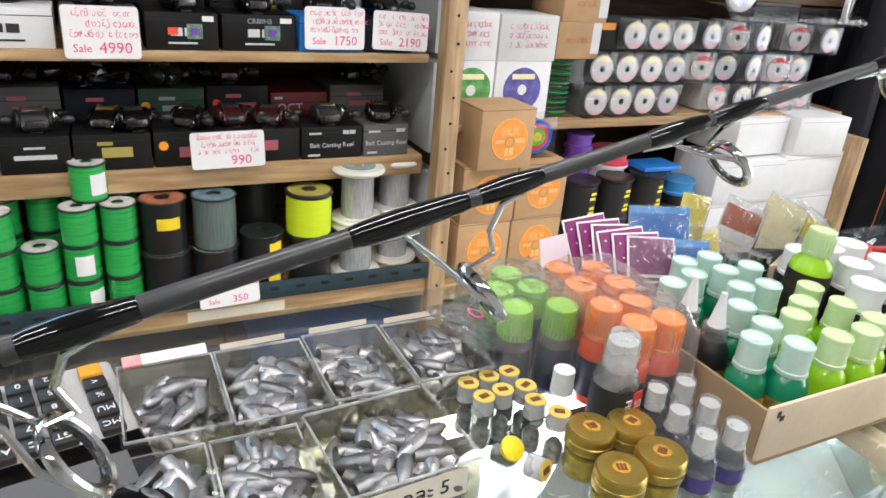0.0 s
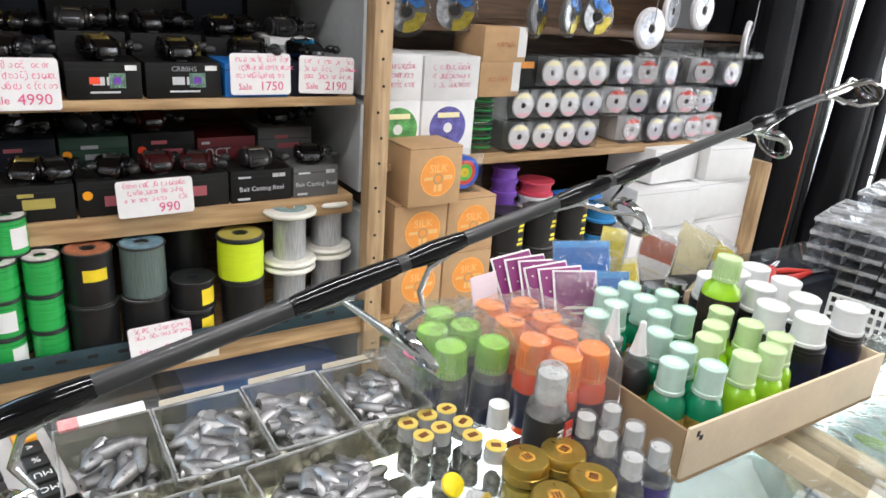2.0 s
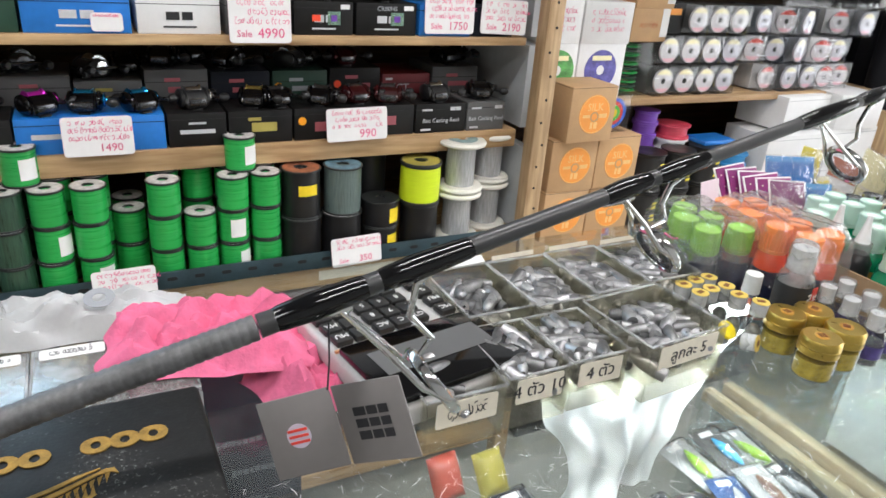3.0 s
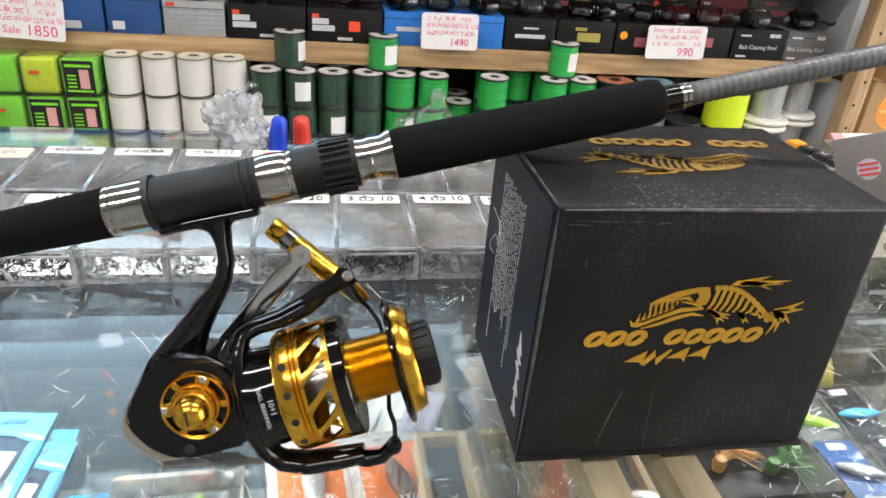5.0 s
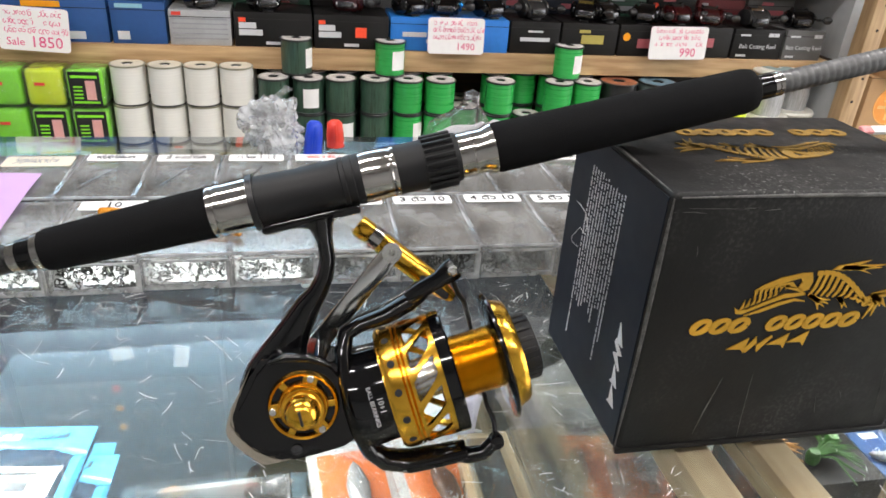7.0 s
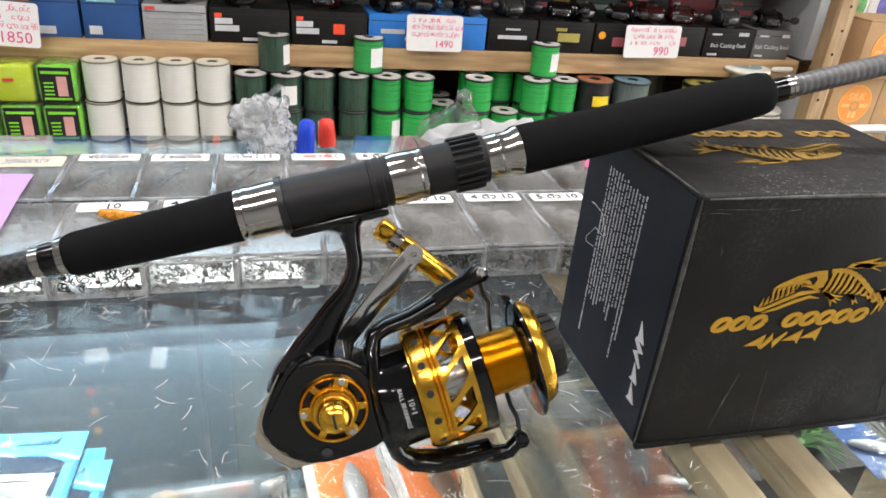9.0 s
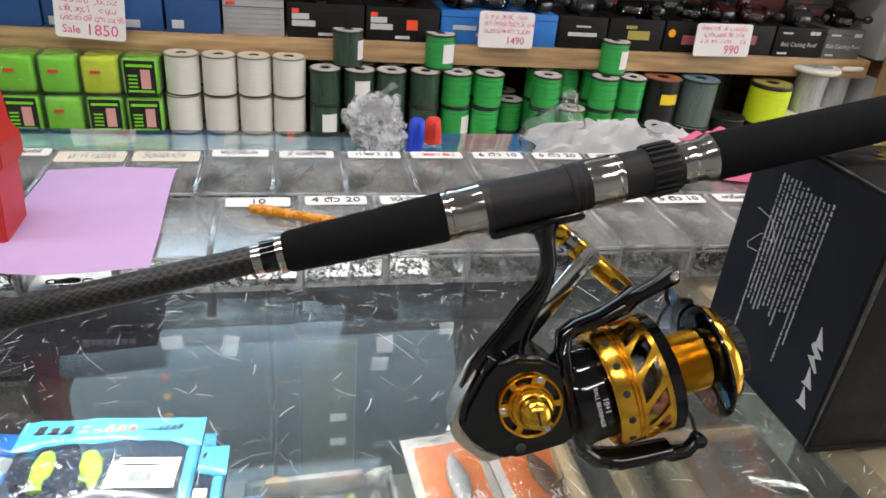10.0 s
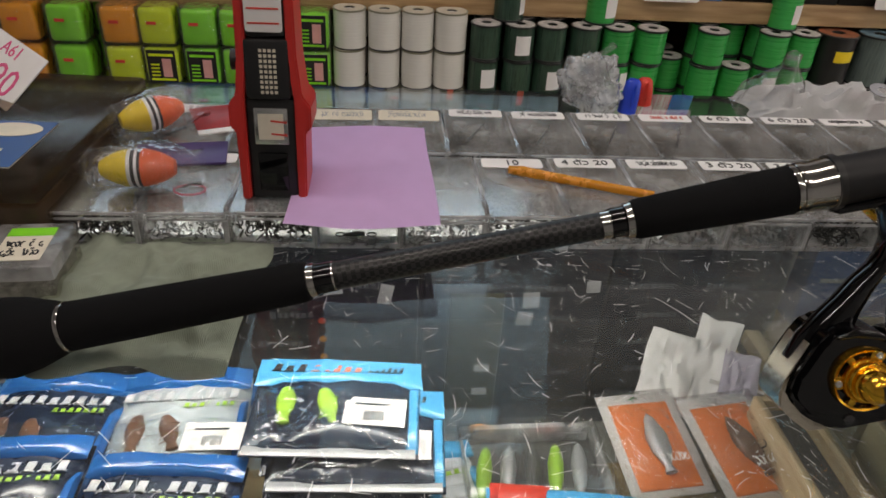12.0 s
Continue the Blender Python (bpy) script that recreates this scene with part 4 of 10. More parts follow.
def bait_reel(body, trim):
    """Small low-profile baitcasting reel on its foot."""
    r = thing("baitcasting_reel", "small dark baitcasting reel displayed on its box", "fishing reel", group="display reels")
    part("foot", box(-0.010, 0.010, -0.030, 0.030, 0, 0.003, 0.001), M_BLACK, r)
    part("frame", plate([(-0.030, 0.004), (0.026, 0.004), (0.032, 0.014), (0.024, 0.026), (0.006, 0.034), (-0.012, 0.036), (-0.028, 0.026), (-0.034, 0.014)], -0.021, 0.021, bev=0.003, m=Matrix.Rotation(radians(90), 4, "Z")), body, r)
    part("line_spool", lathe([(0.004, -0.016), (0.0165, -0.016), (0.013, -0.012), (0.013, 0.012), (0.0165, 0.016), (0.004, 0.016)], 18, m=pose(0, 0.004, 0.027, 0, 90)), trim, r)
    part("thumb_bar", box(-0.016, 0.016, 0.020, 0.028, 0.024, 0.030, 0.002), M_BLACK, r)
    part("nose", box(-0.016, 0.016, -0.036, -0.028, 0.010, 0.024, 0.003), M_GUNMETAL, r)
    for s in (-1, 1):
        part("side_plate", lathe([(0, 0), (0.018, 0), (0.0215, 0.003), (0.0205, 0.007), (0.012, 0.011), (0, 0.012)], 20, m=pose(s * 0.020, -0.002, 0.020, 0, 90 * s) @ Matrix.Diagonal((0.85, 1.15, 1, 1))), body, r)
    part("star_drag", lathe([(0, 0), (0.013, 0.001), (0.013, 0.003), (0.005, 0.004), (0.004, 0.009), (0, 0.009)], 10, m=pose(0.031, 0, 0.021, 0, 90)), trim, r)
    part("crank", tube([(0.041, -0.038, 0.024), (0.040, -0.018, 0.021), (0.040, 0.018, 0.021), (0.041, 0.038, 0.018)], [0.0022, 0.0030, 0.0030, 0.0022], 8), M_GUNMETAL, r, "curved dark crank")
    for s in (-1, 1):
        part("knob", lathe([(0, 0), (0.005, 0), (0.0085, 0.005), (0.0085, 0.013), (0.005, 0.018), (0, 0.018)], 12, m=pose(0.042, s * 0.036, 0.021 - s * 0.003, 0, 90)), M_BLACK, r)
    return r


M_CYANMETAL, M_MAGENTA = mat("cyan_anodised", (0.02, 0.3, 0.6), 0.25, metal=0.9), mat("magenta_anodised", (0.7, 0.03, 0.55), 0.3, metal=0.8)
M_GUNMETAL = mat("gunmetal", (0.1, 0.1, 0.105), 0.25, metal=0.9, vary=0.2)
M_DEEPRED = mat("dark_red_lacquer", (0.028, 0.0025, 0.0035), 0.2, vary=0.2)
pat = [bait_reel(M_BLACKGLOSS, M_GUNMETAL), bait_reel(M_BLACKGLOSS, mat("aged_gold", (0.45, 0.36, 0.12), 0.25, metal=0.9)), bait_reel(M_BLACK, M_STEEL), bait_reel(M_BLACKGLOSS, M_CYANMETAL), bait_reel(M_BLACKGLOSS, M_MAGENTA), bait_reel(M_DEEPRED, M_GUNMETAL)]
zb = Z_MID + 0.0662
for x0, h in BACK_TOPS:      # more reels on the row behind
    copy_thing(pat[RB.choice((0, 0, 2, 0, 1, 5))], pose(x0 + 0.04 + RB.uniform(-0.012, 0.012), 1.530, Z_MID + h + 0.0002, 0, 0, RB.uniform(-70, 70)))
    if RB.random() < 0.6:
        copy_thing(pat[0], pose(x0 + 0.098, 1.565, Z_MID + h + 0.0002, 0, 0, RB.uniform(-30, 30)))
for x, p, turn in ((-0.66, 0, 20), (-0.49, 5, -15), (-0.37, 4, 30), (-0.29, 3, -10), (-0.20, 3, 25), (-0.10, 2, 10), (0.02, 1, -20), (0.06, 0, 15), (0.16, 0, -30), (0.235, 5, 10), (0.31, 5, -20), (0.425, 2, 5), (0.545, 0, -10), (-1.05, 3, 15), (-0.89, 0, -20), (-0.78, 0, 30)):
    copy_thing(pat[p], pose(x, 1.40 + RB.uniform(-0.01, 0.01), zb if x > -0.8 else Z_MID + 0.0782, 0, 0, turn))
# top shelf: boxes and reels
top_row = [(-0.95, -0.80, M_BOXBLACK), (-0.79, -0.66, M_BLUEBOX), (-0.65, -0.53, M_BOXBLACK), (-0.52, -0.365, M_GREENBOX), (-0.36, -0.195, M_BLUEBRIGHT), (-0.185, -0.045, M_WHITEBOX), (-0.036, 0.082, M_GREYBOX), (0.090, 0.208, M_BOXBLACK), (0.215, 0.345, M_BOXBLACK), (0.352, 0.472, M_BLUEBRIGHT), (0.48, 0.578, M_BOXNAVY)]
for k, (x0, x1, ma) in enumerate(top_row):
    x0, x1 = x0 * 1.03, x1 * 1.03
    ink = M_BLACKINK if ma is M_WHITEBOX else M_SILVERINK
    pr = [([(0.34, 0.5, 0.5, 0.22), (0.53, 0.66, 0.5, 0.22)], ink), ([(0.3, 0.7, 0.2, 0.05)], ink)]
    bb = reel_box(x1 - x0, 0.064, 0.115, ma, pose(x0, 1.360, Z_TOP, 0, 0, RS.uniform(-0.5, 0.5)), {M_WHITEBOX: "white reel box with a black maker's mark", M_BLUEBRIGHT: "bright blue reel box with white print", M_GREENBOX: "bottle green reel box with white print"}.get(ma, "black reel box with a small colour seal"), pr)
    if k in (7, 8):
        w = x1 - x0
        part("white_sticker", bars([(w * 0.78, w * 0.94, 0.055, 0.009)], m=Matrix.Translation((0, -0.0013, 0))), M_PAPER, bb)
        part("hologram_seal", bars([(w * 0.56, w * 0.78, 0.033, 0.026)], m=Matrix.Translation((0, -0.0015, 0))), mat("hologram", (0.35, 0.55, 0.45), 0.2, metal=0.8, vary=0.6, scale=70), bb)
        part("seal_centre", bars([(w * 0.62, w * 0.72, 0.033, 0.012)], m=Matrix.Translation((0, -0.0021, 0))), M_PURPLELINE, bb)
        if k == 8:
            writing("print", "CR80HS", 0.013, M_GREYINK, bb, pose(w * 0.5, -0.0014, 0.053, 90))
        else:
            part("maker_mark", bars([(w * 0.3, w * 0.44, 0.033, 0.012)], m=Matrix.Translation((0, -0.0015, 0))), M_REDDOT, bb)
    for j in range(1 if k != 5 else 0):
        copy_thing(RB.choice(pat[:4]), pose((x0 + x1) / 2 + RB.uniform(-0.015, 0.015), 1.402, Z_TOP + 0.0642, 0, 0, RB.uniform(-40, 40)))
    hb = RB.uniform(0.09, 0.13)
    reel_box(x1 - x0 - 0.003, hb, 0.14, {10: M_WHITEBOX}.get(k, RB.choice([M_BOXBLACK, M_BOXBLACK, M_BOXNAVY])), pose(x0, 1.49, Z_TOP), {8: "dark reel box with a mustard yellow panel", 10: "white reel box behind the front row"}.get(k, "dark reel box behind the front row on the top shelf"), [([(0.1, 0.6, 0.8, 0.12)], M_GREYINK)] if k == 10 else [([(0.62, 0.98, 0.72, 0.3)], M_DULLGOLD)] if k == 8 else ())
    copy_thing(RB.choice(pat[:3]), pose((x0 + x1) / 2, 1.447, Z_TOP + 0.0642, 0, 0, RB.uniform(-20, 20)))
    copy_thing(RB.choice((pat[0], pat[0], pat[2], pat[1])), pose(x0 + 0.035, 1.53, Z_TOP + hb + 0.0002, 0, 0, RB.uniform(-40, 40)))
    copy_thing(pat[0], pose(x1 - 0.035, 1.565, Z_TOP + hb + 0.0002, 0, 0, RB.uniform(-40, 40)))
    reel_box(x1 - x0 - 0.003, RB.uniform(0.20, 0.26), 0.13, RB.choice([M_BOXBLACK, M_BOXBLACK, M_BOXNAVY]), pose(x0, 1.645, Z_TOP), "tall dark reel box at the back of the top shelf")
for p in pat:
    gone(p)


# ---- price cards ----
def price_card(w, h, price, m, seed, lines=3, small="Sale", size=0.02):
    c = thing("price_card", "white price card with pink handwriting", "price card", m, "price cards")
    part("card", plate(rounded(w, h, 0.006), 0, 0.0012), M_PAPER, c)
    part("card_edge", plate(rounded(w + 0.0016, h + 0.0016, 0.0065), 0.0013, 0.0016), M_PINKPAPER, c, "pink tinged card edge")
    bm = bmesh.new()
    for k in range(lines):
        r = random.Random(seed * 7 + k)
        x, z = -w * 0.42, h * 0.36 - k * h * 0.2
        while x < w * 0.38:
            l = r.uniform(0.1, 0.24) * w
            zigzag(l, h * 0.11, max(2, int(l / 0.0052)), 0.0014, r.random(), bm, Matrix.Translation((x + l / 2, -0.0002, z)))
            x += l + 0.025 * w
    part("handwriting", bm, M_PINKINK, c, "", None, "stuff")
    if price:
        writing("price", price, size, M_PINKINK, c, pose(w * 0.17, -0.0008, -h * 0.3, 90))
    if small:
        writing("price_word", small, size * 0.7, M_PINKINK, c, pose(-w * 0.27, -0.0008, -h * 0.31, 90))
    return c


price_card(0.116, 0.084, "4990", pose(0.024, 1.342, 1.200, -4), 1, size=0.026)
price_card(0.117, 0.076, "1750", pose(0.428, 1.347, 1.2155, -3), 2, size=0.024)
price_card(0.117, 0.072, "2190", pose(0.5635, 1.347, 1.2135, -3, 2), 3, size=0.024)
price_card(0.118, 0.076, "1850", pose(-1.066, 1.325, 0.985, -5, 3), 4, size=0.028)
price_card(0.116, 0.070, "1490", pose(-0.277, 1.332, 0.9935, -5), 5, size=0.02, small="")
price_card(0.134, 0.068, "990", pose(0.219, 1.332, 0.9925, -5, -1), 6, size=0.026, small="")
price_card(0.112, 0.062, "350", pose(0.198, 1.262, 0.733, -8, -2), 7, size=0.02, lines=2)
price_card(0.11, 0.058, "", pose(-0.265, 1.258, 0.728, -8, -1), 8, lines=3, small="")
price_card(0.085, 0.04, "", pose(-0.575, 1.262, 0.715, -8, 1), 9, lines=2, small="")
price_card(0.05, 0.03, "", pose(-0.51, 1.352, 1.19, -3), 12, lines=1, small="")
price_card(0.05, 0.03, "", pose(-0.24, 1.352, 1.19, -3), 13, lines=1, small="")
tape = thing("masking_tape_strip", "yellowed strip of tape on the shelf edge", "tape", pose(0.215, SF - 0.0006, 0.672))
part("strip", box(-0.095, 0.095, -0.0012, 0, -0.010, 0.012), M_CREAM, tape)

# ---- display counter ----
ZT, GY0, GY1 = 1.0, -0.06, 0.682
CASES = [(-1.40, -0.372), (-0.345, 0.640), (0.668, 1.66)]
for ci, (x0, x1) in enumerate(CASES):
    c = thing("display_counter", "glass-topped wooden display counter with stocked trays inside", "display counter", group="display counters")
    part("glass_top", box(x0 - 0.012, x1 + 0.012, GY0, GY1, ZT - 0.006, ZT, 0.0008), M_GLASS, c, "scratched clear glass top").visible_shadow = False
    part("glass_front", box(x0, x1, GY0 + 0.012, GY0 + 0.017, 0.42, ZT - 0.007), M_GLASS, c).visible_shadow = False
    part("plinth", box(x0, x1, GY0 + 0.01, GY1 - 0.01, 0.0, 0.38, 0.004), M_PINE, c)
    part("inner_shelf", box(x0 + 0.02, x1 - 0.02, GY0 + 0.03, GY1 - 0.02, 0.678, 0.684), M_GLASS, c, "glass inner shelf")
    for px in (x0, x1 - 0.022):
        part("glass_side", box(px + 0.008, px + 0.013, GY0 + 0.02, GY1 - 0.02, 0.385, ZT - 0.032), M_GLASS, c).visible_shadow = False
        part("side_frame", box(px, px + 0.022, GY0 + 0.02, GY1 - 0.036, ZT - 0.03, ZT - 0.007, 0.002), M_PINE_Y, c, "pale wooden frame under the glass edge")
        part("shelf_rail", box(px, px + 0.022, GY0 + 0.02, GY1 - 0.036, 0.655, 0.677, 0.002), M_PINE_Y, c)
    # scratches of years of use
    r = random.Random(31 + ci)
    bm = bmesh.new()
    for k in range(3000):
        cx, cy, a, l = r.uniform(x0 + 0.03, x1 - 0.03), r.uniform(0.02, 0.35), r.uniform(0, math.pi), 0.0008 + 0.013 * r.random() ** 3
        if r.random() < 0.07:
            l *= 2.6
        bend, w = r.gauss(0, 0.12), r.choice((0.00007, 0.00009, 0.00011, 0.00014, 0.00021))
        last = None
        for s in range(5):
            t = s / 4 - 0.5
            aa = a + bend * t
            p, q = Vector((cx + l * t * math.cos(aa), cy + l * t * math.sin(aa), ZT + 0.0002)), Vector((-math.sin(aa), math.cos(aa), 0)) * w
            pair = (bm.verts.new(p - q), bm.verts.new(p + q))
            if last:
                bm.faces.new((last[0], pair[0], pair[1], last[1]))
            last = pair
    part("scratch_wear", bm, M_SCRATCH, c, "fine white scratches", kind="stuff")
for cx0, cx1, cy, watts in CASE_TUBES:
    hw = (cx1 - cx0) / 2
    lamp = thing("case_light", "white fluorescent strip light inside the display counter", "strip light", pose((cx0 + cx1) / 2, cy, 0.966), "counter lights")
    part("fluorescent_tube", tube([(-hw, 0, 0), (hw, 0, 0)], 0.0105, 12), M_CASETUBE, lamp, "glowing white tube")
    for s in (-1, 1):
        part("lamp_holder", box(s * (hw + 0.008) - 0.008, s * (hw + 0.008) + 0.008, -0.014, 0.014, -0.016, 0.0205, 0.003), M_WHITE, lamp)

# ---- reel carton ----
BX0, BX1, BY0, BY1, BZ = -0.434, -0.263, 0.150, 0.268, 1.1545
rbx = thing("reel_carton", "black cardboard reel box with gold fish-skeleton print", "box", pose(BX0, BY0, ZT))
BW, BD, BH = BX1 - BX0, BY1 - BY0, BZ - ZT
part("carton", box(0, BW, 0, BD, 0, BH, 0.0032, seg=3), M_WORNCARD, rbx)
part("side_panel", box(-0.0006, 0.0, 0.0034, BD - 0.0034, 0.0034, BH - 0.0034), M_BOXNAVY, rbx, "navy black printed side")
part("base_flap", box(-0.0006, BW + 0.0006, -0.0012, 0.002, 0.001, 0.0045, 0.0006), M_BOXBLACK, rbx)
M_RUBBED = mat("rubbed_card", (0.075, 0.075, 0.072), 0.7, vary=0.9, scale=120, bump=0.3, bscale=600)
# Front edge: rubbing, with the pale sheen of its curve put into the grey
for pts, lab in (([(0.004, -0.0001, BH - 0.0022), (BW * 0.3, -0.0003, BH - 0.0018), (BW * 0.7, -0.0001, BH - 0.0022), (BW - 0.004, -0.0001, BH - 0.002)], "rubbed front edge, its sheen put in as grey"), ([(-0.0001, 0.0016, 0.004), (0.0006, 0.0006, BH * 0.4), (0.0008, 0.0008, BH * 0.75), (0.0012, 0.0012, BH - 0.003)], "grey rubbed corner edge"), ([(0.0012, 0.004, BH - 0.0012), (0.0006, BD * 0.5, BH - 0.001), (0.0012, BD - 0.004, BH - 0.0012)], "")):
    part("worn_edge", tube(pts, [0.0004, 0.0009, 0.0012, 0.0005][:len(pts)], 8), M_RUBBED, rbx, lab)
for xa, za, xb, zb in ((0.0700, 0.0500, 0.0728, 0.0024), (0.1520, 0.0560, 0.1600, 0.0076), (0.0560, 0.0052, 0.0660, 0.0054), (0.1150, 0.0300, 0.1180, 0.0180), (0.0090, 0.1470, 0.0330, 0.1464), (0.0480, 0.1452, 0.0560, 0.1458)):
    part("scratch", tube([(xa, 0.0000, za), ((xa + xb) / 2 - 0.0004, -0.0001, (za + zb) / 2), (xb, 0.0000, zb)], [0.00008, 0.00022, 0.00012], 6), M_RUBBED, rbx, "thin grey scratch")


def fish_bones(w):
    """Gold skeleton fish, w wide, in the x-z plane looking left, its mouth open."""
    bm, s = bmesh.new(), w
    flat = lambda pts: plate([(x * s, z * s) for x, z in pts], -0.0005, 0, bm)
    stroke = lambda pts, wid: ribbon([(x * s, z * s) for x, z in pts], [q * s for q in wid], -0.0005, 0, bm)
    flat([(-0.41, 0.005), (-0.37, 0.035), (-0.27, 0.08), (-0.15, 0.105), (-0.09, 0.105), (-0.145, 0.075), (-0.25, 0.047), (-0.34, 0.018)])      # brow
    flat([(-0.09, 0.105), (-0.07, 0.05), (-0.08, 0.0), (-0.12, -0.012), (-0.15, 0.012), (-0.135, 0.05), (-0.15, 0.075)])                          # cheek
    flat([(-0.40, 0.0), (-0.34, 0.016), (-0.25, 0.045), (-0.19, 0.05), (-0.15, 0.01), (-0.20, 0.018), (-0.28, 0.026)])                            # upper jaw
    stroke([(-0.22, 0.022), (-0.15, 0.005), (-0.09, -0.03)], (0.018, 0.022, 0.008))
    flat([(-0.50, -0.095), (-0.485, -0.135), (-0.45, -0.14), (-0.34, -0.095), (-0.22, -0.05), (-0.09, -0.035), (-0.10, -0.02), (-0.22, -0.022), (-0.30, -0.055), (-0.42, -0.11), (-0.47, -0.115)])
    stroke([(-0.43, -0.15), (-0.34, -0.125), (-0.24, -0.085), (-0.15, -0.062), (-0.08, -0.075)], (0.006, 0.02, 0.024, 0.018, 0.004))
    for k in range(7):
        x, z = -0.395 + 0.029 * k, 0.004 + 0.005 * k
        flat([(x - 0.011, z), (x + 0.011, z + 0.004), (x - 0.004, z - 0.062 + 0.005 * k)])
        x, z = -0.455 + 0.030 * k, -0.108 + 0.013 * k
        flat([(x - 0.012, z - 0.006), (x + 0.010, z + 0.004), (x + 0.006, z + 0.058 - 0.004 * k)])
    back = [(-0.06 + 0.039 * k, 0.098 + 0.012 * math.sin(k * 0.5) - 0.0022 * k ** 1.95) for k in range(11)]
    for (x, z), (x1, z1) in zip(back, back[1:]):
        stroke([(x + 0.003, z), (x1 - 0.003, z1)], (0.030, 0.026))
    for k in range(11):
        x, z = back[k][0] + 0.028, back[min(k + 1, 10)][1]
        stroke([(x, z - 0.012), (x - 0.012, (z - 0.055) * 0.6 - 0.02), (x - 0.036, -0.042 - 0.004 * k + (0.018 if k > 8 else 0))], (0.022, 0.019, 0.010))
    for x0, x1, z1 in ((0.03, 0.25, 0.168), (0.07, 0.38, 0.138), (0.10, 0.34, 0.118), (0.12, 0.28, 0.082)):
        flat([(x0, 0.118), (x0 + 0.03, 0.142), (x1, z1), (x0 + 0.07, 0.108)])
    for x1, z1 in ((0.08, -0.075), (0.075, -0.098), (0.055, -0.118), (0.02, -0.135)):
        stroke([(-0.065, -0.036), (0.0, -0.07 + 0.25 * (z1 + 0.09)), (x1, z1)], (0.024, 0.022, 0.004))
    for x1, z1 in ((0.205, -0.13), (0.175, -0.135)):
        stroke([(0.125, -0.06), (0.16, -0.09), (x1, z1)], (0.026, 0.024, 0.004))
    for x1, z1 in ((0.50, 0.0), (0.51, -0.05), (0.46, -0.14), (0.42, -0.135), (0.385, -0.20), (0.335, -0.215), (0.315, -0.13)):
        stroke([(0.335, -0.055), (0.40 + (x1 - 0.42) * 0.25, -0.075 + (z1 + 0.1) * 0.35), (x1, z1)], (0.016, 0.030, 0.004))
    return bm


def wordmark(w, h, pattern, slant=0.3):
    """A maker's mark as a row of plain slanted rings, bars and shards."""
    bm, n = bmesh.new(), len(pattern)
    cw = w / n
    for k, c in enumerate(pattern):
        cx = -w / 2 + (k + 0.5) * cw
        sh = lambda x, z: (cx + x * cw + slant * z * h, z * h)
        quad = lambda x0, x1, z0, z1: plate([sh(x0, z0), sh(x1, z0), sh(x1, z1), sh(x0, z1)], -0.0005, 0, bm)
        if c == "a":
            ring = [sh(0.36 * math.cos(q), 0.40 * math.sin(q)) for q in (2 * math.pi * j / 14 for j in range(15))]
            ribbon(ring, [cw * (0.22 + 0.14 * abs(math.cos(2 * math.pi * j / 14))) for j in range(15)], -0.0005, 0, bm)
        elif c == "b":
            quad(-0.17, 0.17, -0.36, 0.36), quad(-0.45, 0.45, 0.34, 0.5), quad(-0.34, 0.34, -0.5, -0.36)
        elif c == "c":
            ribbon([sh(-0.5, -0.42), sh(-0.2, 0.35), sh(0.08, -0.3), sh(0.5, 0.5)], [cw * 0.22, cw * 0.38, cw * 0.38, cw * 0.12], -0.0005, 0, bm)
        elif c == "e":
            quad(-0.30, 0.26, -0.5, 0.5 - 0.2 * (k % 3 == 1)), quad(-0.42, 0.40, -0.5, -0.36)
        elif c == "d":
            plate([sh(-0.5, -0.1), sh(0.35, 0.55), sh(0.5, -0.5), sh(0.25, -0.2)], -0.0005, 0, bm)
    return bm


part("fish_print", fish_bones(0.0928), M_GOLDFOIL, rbx, "gold fish skeleton print", Matrix.Translation((0.0930, -0.0002, 0.1011)))
part("maker_mark", wordmark(0.096, 0.0088, "aaa aaaaa", 0.55), M_GOLDFOIL, rbx, "gold maker's mark", pose(0.0735, -0.0002, 0.0815), "stuff")
part("maker_mark", wordmark(0.046, 0.0088, "dcdd", 0.4), M_GOLDFOIL, rbx, "", pose(0.0720, -0.0002, 0.0691, 0, -4), "stuff")
part("fish_print", fish_bones(0.100), M_FOILSHADED, rbx, "", pose(0.080, 0.053, BH + 0.0002, -90) @ pose(0, 0, 0, 0, 180))
part("maker_mark", wordmark(0.108, 0.0105, "aaa aaaaa", 0.0), M_FOILSHADED, rbx, "", pose(0.098, 0.0845, BH + 0.0002, -90) @ pose(0, 0, 0, 0, 180), "stuff")
SIDE = pose(-0.0007, 0, 0, 0, 0, -90)     # the side that looks to -x: its x runs along -y
spec, r = [], random.Random(9)
for k in range(13):
    x = -0.086 + 0.0036 * k
    z, z0 = 0.137 - r.uniform(0, 0.004), (0.024 if k == 0 else 0.030 if k == 11 else r.uniform(0.045, 0.065))
    while z > z0:
        l = r.choice((0.0007, 0.0010, 0.0014))
        spec.append((x - r.uniform(0.0004, 0.0009), x + r.uniform(0.0002, 0.0006), z - l / 2, l))
        z -= l + r.choice((0.0004, 0.0005, 0.0005, 0.0014))
part("small_print", bars(spec, 0.0003), M_SILVERINK, rbx, "columns of tiny grey print", SIDE, "stuff")
part("maker_mark", wordmark(0.050, 0.0080, "dcdd", 0.3), M_SILVERINK, rbx, "silver maker's mark", SIDE @ pose(-0.0175, 0, 0.047, 0, 84), "stuff")
